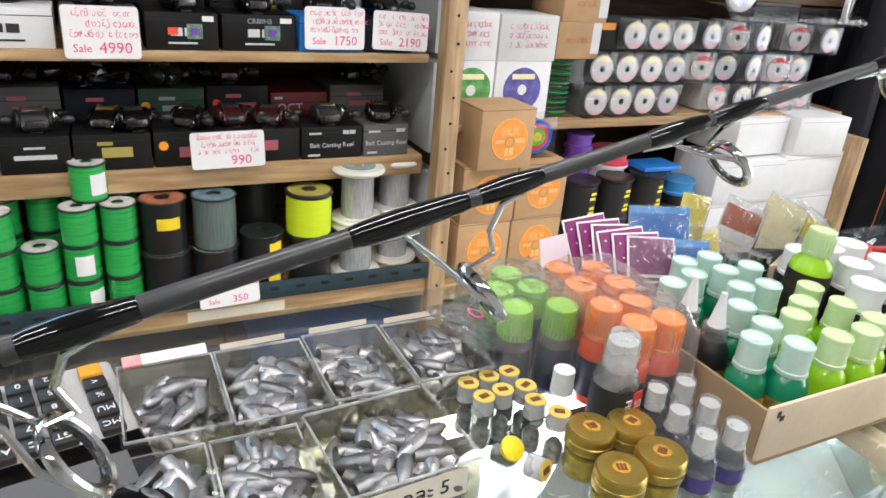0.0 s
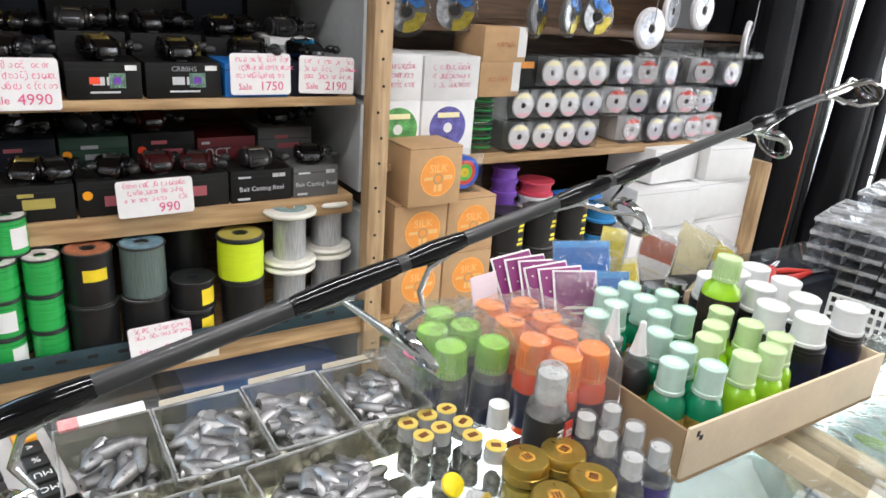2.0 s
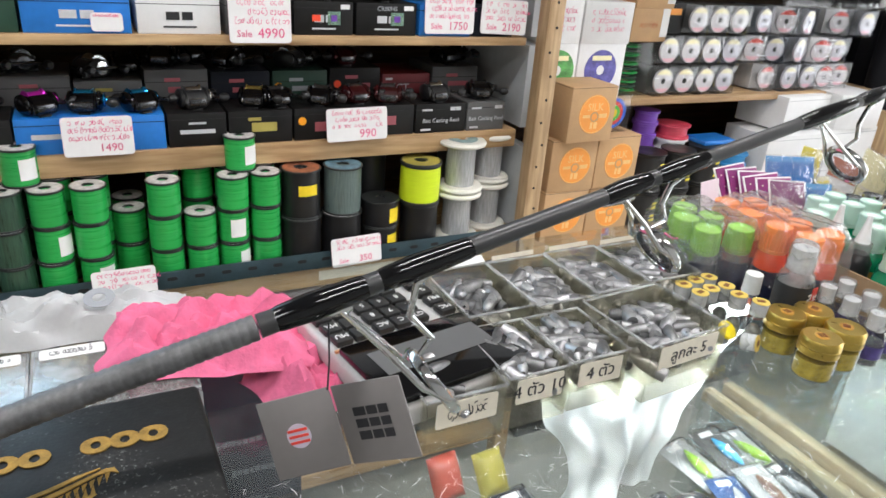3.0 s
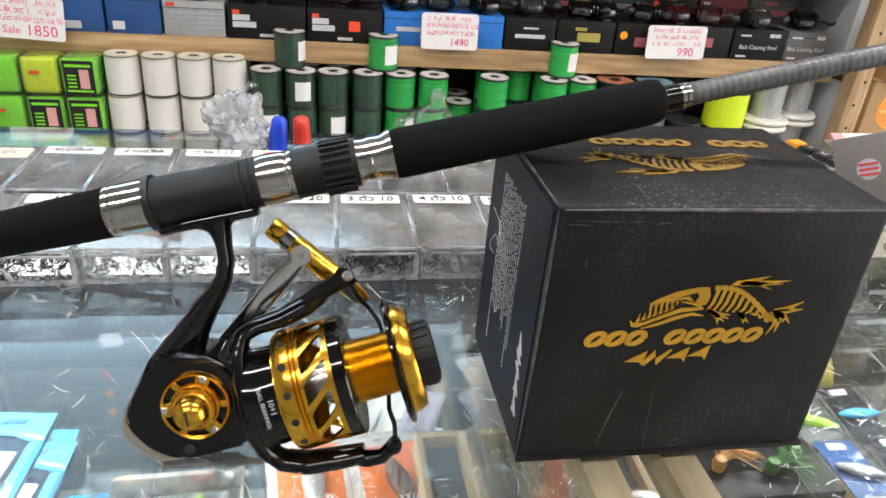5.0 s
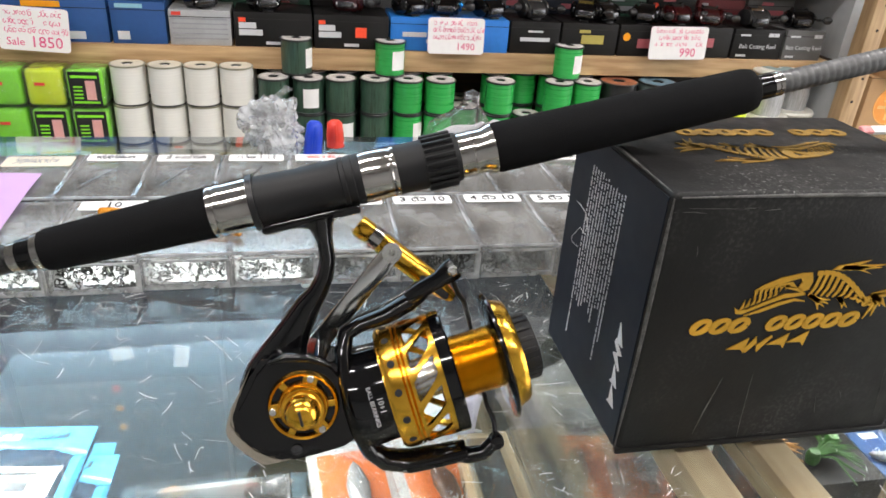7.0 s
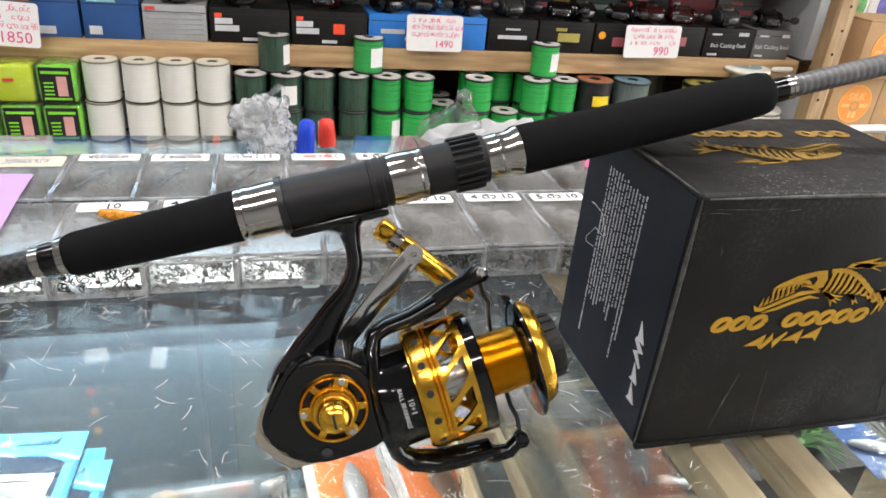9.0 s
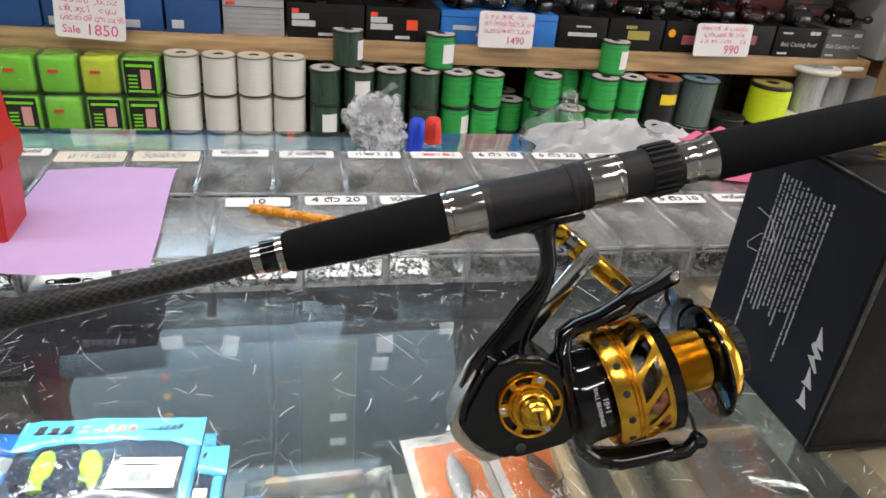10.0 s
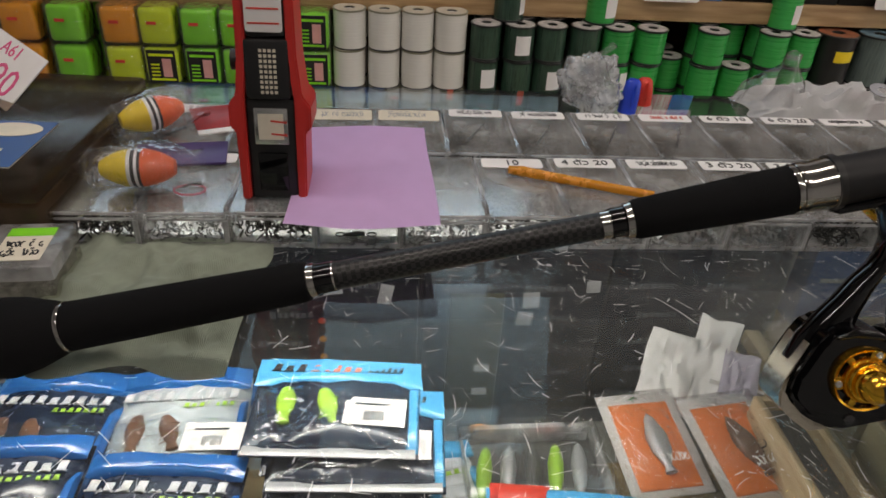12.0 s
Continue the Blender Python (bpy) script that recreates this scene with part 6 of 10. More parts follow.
swept("rotor_arm", [(0.4830, 0, -0.0622), (0.4740, 0, -0.0668), (0.4600, -0.001, -0.0707), (0.4470, -0.002, -0.0718), (0.4395, -0.004, -0.0745), (0.4365, -0.008, -0.0815), (0.4348, -0.015, -0.0950), (0.4345, -0.017, -0.1080), (0.4350, -0.015, -0.1220), (0.4375, -0.009, -0.1360), (0.4435, -0.005, -0.1450), (0.4560, -0.004, -0.1500), (0.4700, -0.004, -0.1512), (0.4860, -0.004, -0.1518)],
      [0.0052, 0.0056, 0.0048, 0.0044, 0.0046, 0.0044, 0.0042, 0.0042, 0.0044, 0.0048, 0.0054, 0.0058, 0.0056, 0.0050], "curved glossy black rotor frame with both arms")
part("arm_ridge", tube([(0.4795, -0.0085, -0.0612), (0.4600, -0.0080, -0.0670), (0.4470, -0.0085, -0.0690), (0.4400, -0.0105, -0.0725)], 0.0009, 8), M_BLACKGLOSS, reel)
swept("bail_lever", [(0.4750, -0.006, -0.0640), (0.4830, -0.009, -0.0602), (0.4915, -0.010, -0.0575), (0.4985, -0.011, -0.0540), (0.5010, -0.011, -0.0530)], [0.0042, 0.0044, 0.0044, 0.0060, 0.0056], "black bail lever", 0.8)
part("pivot_screw", lathe([(0, 0), (0.0036, 0), (0.0036, 0.0016), (0.0024, 0.0024), (0.0015, 0.0014), (0, 0.0014)], 18, m=pose(0.4988, -0.0155, -0.0535, 90) @ Matrix.Diagonal((0.75, 0.75, 1, 1))), M_POLISHED, reel, "steel pivot screw")
part("arm_screw", lathe([(0, 0), (0.0014, 0), (0.0014, 0.0008), (0, 0.001)], 12, m=pose(0.4785, -0.0088, -0.0640, 90)), M_CHROME, reel)
part("bail_wire", tube([(0.4985, -0.006, -0.0590), (0.5005, 0.002, -0.0700)] + [(0.503 + 0.004 * math.sin(math.pi * k / 10), 0.006 + 0.034 * math.sin(math.pi * k / 10), -0.075 - 0.060 * k / 10) for k in range(11)] + [(0.5045, 0.001, -0.1415), (0.5030, -0.004, -0.1500)], 0.0013, 10), M_BLACK, reel, "thin black bail wire")
swept("bail_foot", [(0.4800, -0.005, -0.1520), (0.4870, -0.006, -0.1545), (0.4950, -0.007, -0.1545), (0.5015, -0.007, -0.1500)], [0.0044, 0.0046, 0.0040, 0.0036], "black bail foot", 1.1)
part("bail_nut", lathe([(0, -0.005), (0.0036, -0.004), (0.0042, 0), (0.0036, 0.004), (0, 0.005)], 14, m=pose(0.5025, -0.007, -0.1500, 90)), M_BLACKGLOSS, reel)
# folding power handle on the far side
CR = pose(0.4120, 0.034, -0.0925) @ pose(0, 0, 0, 0, 52)
handle = part("crank_arm", box(-0.0058, 0.0058, -0.0014, 0.0014, 0.0, 0.0745, 0.0012, m=CR), M_POLISHED, reel, "brushed steel crank arm")
part("arm_end", lathe([(0, -0.0016), (0.0056, -0.0016), (0.0056, 0.0016), (0, 0.0016)], 20, m=CR @ pose(0, 0, 0.0765, 90)), M_STEEL, handle)
part("arm_pin", lathe([(0, 0), (0.0018, 0), (0.0016, 0.0008), (0, 0.0010)], 12, m=CR @ pose(0, -0.0016, 0.0765, 90)), M_CHROME, handle)
part("crank_shaft", tube([(0.4123, 0.016, -0.1000), (0.4123, 0.034, -0.0960)], [0.006, 0.0056], 14), M_STEEL, handle)
KN = pose(0.4575, 0.046, -0.0270) @ pose(0, 0, 0, 0, 141.5)
gk = part("handle_knob", lathe([(0, 0.004), (0.0040, 0.004), (0.0044, 0), (0.0060, 0.0), (0.0064, 0.001), (0.0064, 0.008), (0.0058, 0.009), (0.0058, 0.016), (0.0064, 0.017), (0.0064, 0.050), (0.0058, 0.058), (0.0044, 0.066), (0.0030, 0.070), (0, 0.0705)], 28, m=KN), M_GOLD, reel, "gold power handle knob")
part("knob_collar", lathe([(0.0059, 0.0092), (0.0063, 0.0092), (0.0063, 0.0158), (0.0059, 0.0158)], 28, m=KN), M_CHROME, gk)
for k in range(6):
    part("knob_hole", disc(0, 0.0014, 0, 0.0004, 10, m=KN @ Matrix.Rotation(k * 1.047, 4, "Z") @ Matrix.Translation((0.0062, 0, 0.0125)) @ pose(0, 0, 0, 0, 90)), M_HOLE, gk)
part("knob_slot", plate(rounded(0.0042, 0.020, 0.002), -0.0072, -0.0060, m=KN @ Matrix.Translation((0.0012, 0, 0.056))), M_HOLE, gk)

# ---- hook and swivel bins on the glass ----
def small_hardware(n, w, d, h, seed, size):
    """Loose heap of little rings and wire bits."""
    r, bm = random.Random(seed), bmesh.new()
    for k in range(n):
        m = Matrix.Translation((r.uniform(-w / 2, w / 2), r.uniform(-d / 2, d / 2), 0.001 + h * r.random() ** 1.5)) @ Euler((r.uniform(-1.2, 1.2), r.uniform(-1.2, 1.2), r.uniform(0, 6.3))).to_matrix().to_4x4()
        R, a, n1 = size * r.uniform(0.8, 1.2), size * 0.26, 7
        vs = [[bm.verts.new(m @ Vector(((R * (1.5 if k % 3 else 1.0) + a * math.cos(2.1 * j)) * math.cos(2 * math.pi * i / n1), (R * 0.8 + a * math.cos(2.1 * j)) * math.sin(2 * math.pi * i / n1), a * math.sin(2.1 * j)))) for j in range(3)] for i in range(n1)]
        for i in range(n1):
            for j in range(3):
                bm.faces.new((vs[i][j], vs[(i + 1) % n1][j], vs[(i + 1) % n1][(j + 1) % 3], vs[i][(j + 1) % 3]))
    return bm


BW_, BD_, BH_ = 0.0595, 0.096, 0.029


def bin_pattern():
    b = thing("hook_bin", "small clear lidded plastic bin of terminal tackle", "plastic box", group="hook bins")
    t = 0.0011
    part("tub_base", box(-BW_ / 2 + 0.001, BW_ / 2 - 0.001, 0.0016, BD_ - 0.001, 0.0001, t), M_TUBBASE, b, "milky tub base")
    for s in (-1, 1):
        part("tub_side", box(s * (BW_ / 2 - t) - t, s * (BW_ / 2 - t) + t, 0.0016, BD_ - 0.001, t + 0.0002, BH_ - 0.0052), M_LIDRIM, b, "milky tub side")
    part("tub_end", box(-BW_ / 2 + t, BW_ / 2 - t, 0, t, t, BH_ - 0.003), M_CLEAR, b, "clear front of the tub")
    part("tub_end", box(-BW_ / 2 + t, BW_ / 2 - t, BD_ - t, BD_, t, BH_ - 0.003), M_CLEAR, b)
    ld = part("lid", box(-BW_ / 2 + 0.0012, BW_ / 2 - 0.0012, 0.0008, BD_ - 0.0012, BH_ - 0.0016, BH_ - 0.0002), M_LID, b, "hazy clear lid")
    bm = bmesh.new()
    for s in (-1, 1):
        box(s * BW_ / 2 - 0.0010, s * BW_ / 2 + 0.0010, -0.0008, BD_, BH_ - 0.0048, BH_, 0.0004, bm=bm)
    box(-BW_ / 2, BW_ / 2, -0.0014, 0.0006, BH_ - 0.0022, BH_, 0.0004, bm=bm), box(-BW_ / 2, BW_ / 2, -0.0016, 0.0004, BH_ - 0.0062, BH_ - 0.0044, 0.0004, bm=bm)
    box(-BW_ / 2, BW_ / 2, BD_ - 0.0010, BD_ + 0.0004, BH_ - 0.0030, BH_, 0.0004, bm=bm)
    part("lid_rim", bm, M_LIDRIM, ld, "ridged clear rim")
    bm = box(-BW_ / 2 - 0.0003, BW_ / 2 + 0.0003, -0.0004, 0.0014, 0.0, 0.0042, 0.0004)
    for s in (-1, 1):
        box(s * BW_ / 2 - 0.0018, s * BW_ / 2 + 0.0018, -0.0003, 0.0015, 0.0, BH_ - 0.007, 0.0003, bm=bm)
        box(s * BW_ / 2 - 0.0009, s * BW_ / 2 + 0.0009, 0.0016, BD_, 0.0, 0.0022, 0.0003, bm=bm)
    part("tub_edge", bm, M_LIDRIM, b, "cloudy moulded edge")
    return b


pb = bin_pattern()
fills = [as_mesh("tackle", small_hardware(460, BW_ - 0.008, BD_ - 0.006, 0.018, 1, 0.0019), M_DARKMETAL), as_mesh("tackle", small_hardware(700, BW_ - 0.008, BD_ - 0.006, 0.017, 2, 0.0013), M_NICKEL), as_mesh("tackle", small_hardware(300, BW_ - 0.008, BD_ - 0.006, 0.018, 3, 0.0026), M_DARKMETAL)]
FRONT_ROW, BACK_ROW = 0.344, 0.447
labels = {5: ("4 ตัว 20", 0), 7: ("3 ตัว 20", 0), 8: ("3 ตัว 10", 0), 9: ("4 ตัว 10", 0), 10: ("5 ตัว 10", 0), 0: ("15", 0), 4: ("10", 0)}
RN = random.Random(21)


def sticker(b, w, h, y, words, ink=M_BLACKINK, paper=M_PAPER, seed=0):
    st = part("sticker", plate(rounded(w, h, 0.003), -0.0005, 0), paper, b, "white handwritten sticker", pose(0, y, BH_ + 0.0001, -90))
    if words:
        writing("handwriting", words, 0.0125, ink, st, pose(0, -0.0008, 0, 90))
    else:
        part("handwriting", zigzag(w * 0.7, h * 0.4, 14, 0.0007, seed), ink, st, "", pose(0, -0.0007, 0), "stuff")
    return st


for k in range(-1, 12):
    x = -0.9855 + 0.0612 * k
    b = copy_thing(pb, pose(x, FRONT_ROW + RN.uniform(-0.0015, 0.0015), ZT + 0.0004, 0, 0, RN.uniform(-0.8, 0.8)))
    if k == 2:      # all but empty: one swivel left
        sw = part("swivel", tube([(-0.012, 0.012, 0.004), (-0.002, 0.014, 0.004), (0.004, 0.014, 0.004)], [0.0012, 0.0024, 0.0016], 10), M_DARKMETAL, b, "single dark barrel swivel")
        for sx in (-0.014, 0.009):
            part("eye", tube([(sx + 0.0035 * math.cos(q), 0.013 + 0.0025 * math.sin(q), 0.004) for q in (2 * math.pi * j / 10 for j in range(11))], 0.0006, 6), M_DARKMETAL, sw)
    else:
        f = new("tackle", RN.choice(fills) if k not in (9,) else fills[1])
        f.parent, f.matrix_basis, f["kind"] = b, pose(0, BD_ / 2, 0.0012), "stuff"
    if k not in (1, 2, 3):
        words = labels.get(k, ("", 0))[0]
        sticker(b, 0.050, 0.0165, BD_ - 0.010, words, seed=k)
for k in range(-2, 12):
    x = -0.945 + 0.0613 * k
    b = copy_thing(pb, pose(x, BACK_ROW + RN.uniform(-0.0015, 0.0015), ZT + 0.0004, 0, 0, RN.uniform(-0.8, 0.8)))
    f = new("tackle", RN.choice(fills))
    f.parent, f.matrix_basis, f["kind"] = b, pose(0, BD_ / 2, 0.0012), "stuff"
    cream = k in (1, 2)
    sticker(b, 0.050 if not cream else 0.056, 0.0165 if not cream else 0.024, BD_ - 0.009 - (0.008 if cream else 0), {7: "6 ตัว 10", 8: "6 ตัว 20"}.get(k, ""), M_REDINK if k == 6 else M_BLACKINK if k not in (1, 2) else M_GREYINK, M_CREAM if cream else M_PAPER, seed=40 + k)
    if k in (3, 4, 5, 6):
        part("hook_shank", tube([(-0.018 + 0.004 * k * 0.3, 0.02, BH_ + 0.0009), (0.006, 0.062, BH_ + 0.0009)], 0.0006, 6), M_NICKEL, b)
gone(pb)

# ---- open trays of lead sinkers ----
def sinkers(n, w, d, h, seed):
    r, bm = random.Random(seed), bmesh.new()
    for k in range(n):
        s = r.uniform(1.0, 1.22)
        prof = [(0.0012, -0.010), (0.0052, -0.0095), (0.0060, -0.005), (0.0056, 0.002), (0.0038, 0.008), (0.0016, 0.0105), (0.0, 0.0105)]
        lay = k / n
        m = Matrix.Translation((r.uniform(-w / 2, w / 2) * (1 - 0.25 * lay), r.uniform(-d / 2, d / 2) * (1 - 0.25 * lay), 0.006 + h * lay)) @ Euler((math.pi / 2 + r.uniform(-0.3, 0.3), r.uniform(-0.3, 0.3), r.uniform(0, 6.3))).to_matrix().to_4x4() @ Matrix.Diagonal((s, s, s * r.uniform(1.15, 1.6), 1))
        lathe(prof, 12, bm, m)
    return bm


RISE, NEAR = 0.018, 0.95      # the trays' false floors stand this much over the glass


def tray(x0, x1, y0, y1, h, label, n, seed, words="", turn=0.0, material=M_CLEAR_OLD):
    x0, x1, y0, y1, h = x0 * NEAR, x1 * NEAR, y0 * NEAR, y1 * NEAR, h + RISE
    t, w, d = 0.0016, x1 - x0, y1 - y0
    tr = thing("sinker_tray", label, "plastic tray", pose((x0 + x1) / 2, (y0 + y1) / 2, ZT + 0.0004, 0, 0, turn), "sinker trays")
    part("base", box(-w / 2 + t, w / 2 - t, -d / 2 + t, d / 2 - t, RISE - 0.0004, RISE + t), material, tr)
    for a, b, c, e in ((-w / 2, -w / 2 + t, -d / 2, d / 2), (w / 2 - t, w / 2, -d / 2, d / 2), (-w / 2 + t, w / 2 - t, -d / 2, -d / 2 + t), (-w / 2 + t, w / 2 - t, d / 2 - t, d / 2)):
        part("tray_side", box(a, b, c, e, 0.0, h, 0.0004), material, tr)
    for a, b, c, e in ((-w / 2 - 0.001, w / 2 + 0.001, -d / 2 - 0.0012, -d / 2 + 0.0006), (-w / 2 - 0.001, w / 2 + 0.001, d / 2 - 0.0006, d / 2 + 0.0012), (-w / 2 - 0.0012, -w / 2 + 0.0006, -d / 2 + 0.0007, d / 2 - 0.0007), (w / 2 - 0.0006, w / 2 + 0.0012, -d / 2 + 0.0007, d / 2 - 0.0007)):
        part("rim", box(a, b, c, e, h, h + 0.0022, 0.0006), M_LIDRIM, tr)
    if words is not None:
        st = part("sticker", plate(rounded(w * 0.76, 0.0235, 0.002), -0.0006, 0), M_CREAM, tr, "handwritten price sticker", pose(0, -d / 2 - 0.0003, h - 0.0145))
        if words:
            writing("handwriting", words, 0.0165, M_BLACKINK, st, pose(0, -0.0009, 0, 90))
        else:
            part("handwriting", zigzag(w * 0.5, 0.009, 8, 0.0009, seed), M_BLACKINK, st, "", pose(0, -0.0008, 0))
    if n:
        heap = thing("lead_sinkers", "heap of grey lead bullet sinkers", "fishing sinker", pose((x0 + x1) / 2, (y0 + y1) / 2, ZT + RISE + 0.0032, 0, 0, turn), kind="stuff")
        part("sinkers", sinkers(int(n * 2.4), w - 0.016, d - 0.018, 0.021, seed), M_LEAD, heap, kind="stuff")
    return tr


tray(-0.006, 0.068, 0.452, 0.553, 0.038, "clear plastic tray with few dark sinkers", 14, 1, None)
tray(0.071, 0.146, 0.449, 0.553, 0.038, "clear plastic tray of lead sinkers", 62, 2, None)
tray(0.150, 0.222, 0.452, 0.556, 0.038, "clear plastic tray of lead sinkers", 60, 3, None)
tray(0.226, 0.298, 0.455, 0.552, 0.038, "clear plastic tray of large lead sinkers", 34, 4, None)
tray(-0.098, -0.022, 0.353, 0.440, 0.030, "clear plastic tray with loose hooks", 8, 5, "")
tray(-0.018, 0.046, 0.356, 0.441, 0.032, "clear plastic tray of lead sinkers", 52, 6, "4 ตัว 10")
tray(0.050, 0.114, 0.358, 0.441, 0.032, "clear plastic tray of lead sinkers", 44, 7, "4 ตัว")
tray(0.122, 0.226, 0.346, 0.442, 0.040, "clear plastic tray half full of lead sinkers", 50, 8, "ลูกละ 5", turn=4)
for k, (x, y) in enumerate(((0.105, 0.5545), (0.185, 0.5575), (0.258, 0.5545))):
    st = thing("paper_strip", "white paper strip along a tray rim", "paper strip", pose(x * NEAR, y * NEAR, ZT + RISE + 0.041, -12, 0, 2))
    part("strip", box(-0.027, 0.027, -0.0008, 0.0, 0, 0.005), M_CREAM, st)
lig = thing("pink_eraser_tag", "white tag with a pink and orange end on a tray", "tag", pose(0.022, 0.520, ZT + RISE + 0.0406, 25, 0, 3))
part("tag_body", box(-0.010, 0.040, 0, 0.010, 0, 0.004, 0.001), M_WHITE, lig)
part("tag_end", box(-0.024, -0.010, 0, 0.010, 0, 0.0042, 0.001), mat("pink_end", (0.9, 0.3, 0.3), 0.6, vary=0.4, scale=90), lig, "pink and orange end")

# ---- calculator, cards and cloths ----
calc = thing("desk_calculator", "grey desk calculator with black keys facing the seller", "calculator", pose(-0.066, 0.459, ZT + 0.0222, 0, 0, 10))
stb = thing("plastic_box", "flat clear plastic box under the calculator", "plastic box", pose(-0.066, 0.459, ZT, 0, 0, 10))
part("tub", box(-0.060, 0.060, -0.095, 0.085, 0.0004, 0.0170, 0.003), M_CLEAR_OLD, stb)
part("lid", box(-0.062, 0.062, -0.097, 0.087, 0.0172, 0.0220, 0.002), M_FROST, stb, "cloudy lid")
part("case", box(-0.072, 0.072, -0.108, 0.095, 0.0, 0.022, 0.005, seg=3), mat("grey_case", (0.46, 0.45, 0.44), 0.5, vary=0.1, scale=40), calc)
part("display_hood", box(-0.070, 0.070, -0.106, -0.018, 0.0222, 0.030, 0.003), M_BLACKGLOSS, calc, "dark glossy display hood")
part("display_window", box(-0.055, 0.055, -0.075, -0.040, 0.0302, 0.0306), M_GREYBOX, calc, "dull grey display window")
part("copper_line", box(-0.071, 0.071, -0.0165, -0.0140, 0.0222, 0.0250, 0.0006), mat("copper", (0.75, 0.38, 0.18), 0.35, metal=0.6), calc, "thin copper trim line")
M_KEY = mat("black_key", (0.02, 0.02, 0.02), 0.4, vary=0.15)
kbm = as_mesh("key", box(-0.0083, 0.0083, -0.0080, 0.0080, 0.0, 0.0065, 0.0018), M_KEY)
kor = as_mesh("key", box(-0.0083, 0.0083, -0.0080, 0.0080, 0.0, 0.0065, 0.0018), mat("orange_key", (0.85, 0.35, 0.03), 0.45))
KEYPAD = {-0.0575: ["MU", "MR", "-", "x", "+"], -0.0385: ["%", "9", "6", "3", "="], -0.0150: ["AC", "8", "5", "2", "00"], 0.0040: ["C", "7", "4", "1", "0"], 0.0230: ["GT", ".", "8", "5", "2"], 0.0540: ["MC", "MU", "%", "<", ""]}
for kx, names in KEYPAD.items():
    for j, cap in enumerate(names):
        orange = kx > 0.05 and j == 4
        kk = share("key", kor if orange else kbm, calc, pose(kx, -0.002 + 0.0192 * j, 0.0222), "orange key" if orange else "")
        if cap:
            writing("key_mark", cap, 0.0088, M_WHITE, kk, pose(0, 0, 0.0067, 0, 0, 180))
M_GREYTAG = mat("grey_tag", (0.20, 0.185, 0.18), 0.6, vary=0.08)
tg = thing("hang_tag", "folded grey card tag hanging from the rod", "hang tag", pose(-0.208, 0.206, 1.156, -14, -24, -37))
for k, (x, turn) in enumerate(((-0.0195, 8), (0.0195, -8))):
    pn = part("tag_panel", box(-0.0190, 0.0190, -0.0006, 0.0006, -0.020, 0.020, 0.0004), M_GREYTAG, tg, "", pose(x, 0, 0, 0, 0, turn))
    if k == 0:
        part("round_mark", disc(0, 0.0062, 0.0008, 0.0010, 22, m=pose(-0.002, 0, 0, 90)), mat("lilac_white", (0.55, 0.5, 0.6), 0.6), pn, "round red and blue mark")
        part("mark_bars", bars([(-0.007, 0.003, z, 0.0013) for z in (-0.003, 0.0, 0.003)], m=Matrix.Translation((0, -0.0011, 0))), M_REDINK, pn)
    else:
        for z in (0.006, 0.0, -0.006):
            part("printed_bar", bars([(-0.010, -0.0035, z, 0.0042), (-0.0025, 0.003, z, 0.0042), (0.004, 0.009, z, 0.0042)], m=Matrix.Translation((0, -0.0008, 0))), M_BLACKINK, pn)
part("string", tube([(0.0, 0.0, 0.019), (0.004, 0.003, 0.032), (0.010, 0.002, 0.050)], 0.0005, 6), M_BLACKINK, tg, "thin black cord")
pk = thing("pink_cloth", "crumpled bright pink cloth", "cloth", pose(-0.222, 0.512, ZT + 0.029, 0, 0, -12))
part("cloth", crumple(48, 40, 0.170, 0.115, 0.034, 3, 0.55, 5.0), mat("pink_fabric", (0.72, 0.15, 0.28), 0.9, vary=0.16, scale=26, bump=0.4, bscale=300), pk)
pk2 = thing("pink_cloth", "fold of bright pink cloth hanging on the glass", "cloth", pose(-0.150, 0.452, ZT, 0, 0, 20))
part("cloth", crumple(26, 22, 0.085, 0.09, 0.046, 6, 0.4, 4.0), bpy.data.materials["pink_fabric"], pk2)
wb = thing("plastic_bag", "folded white plastic bag with grey print", "plastic bag", pose(-0.335, 0.628, ZT + 0.0004, 0, 0, -4))
part("bag", crumple(40, 20, 0.22, 0.075, 0.036, 8, 0.35, 6.0), mat("milky_bag", (0.66, 0.67, 0.68), 0.35, vary=0.06, bump=0.3, bscale=60, trans=0.25), wb)
part("printed_mark", lathe([(0.006, 0), (0.014, 0), (0.014, 0.0006), (0.006, 0.0006), (0.006, 0)], 20, m=pose(0.03, -0.012, 0.0345, 14)), M_GREYINK, wb, "round grey print")
cb = thing("plastic_bag", "upright clear plastic bag tied in a peak", "plastic bag", pose(-0.428, 0.628, ZT + 0.0004))
bm = lathe([(0.0, 0.072), (0.005, 0.068), (0.012, 0.054), (0.028, 0.034), (0.040, 0.012), (0.034, 0.001), (0, 0.001)], 18)
for v in bm.verts:
    v.co.x += 0.014 * noise.noise(v.co * 45) + 0.25 * v.co.z
    v.co.y = v.co.y * 0.55 + 0.006 * noise.noise(v.co * 60 + Vector((4, 0, 0)))
part("bag", bm, M_FILM, cb, "crinkled clear film")
part("tie", disc(0.0045, 0.0065, 0.062, 0.065, 14, m=pose(0.016, 0, 0)), M_SHRINK, cb, "twisted film tie")
bb = thing("plastic_bag", "ball of crinkled clear plastic bag", "plastic bag", pose(-0.623, 0.630, ZT + 0.0004))
bm = bmesh.new()
bmesh.ops.create_icosphere(bm, subdivisions=5, radius=0.031)
for v in bm.verts:
    n = noise.noise(v.co * 45) * 0.012 + noise.noise(v.co * 110) * 0.009 + noise.noise(v.co * 260) * 0.004
    v.co = v.co * (1 + n / 0.031)
    v.co.z = max(0.0, v.co.z + 0.029)
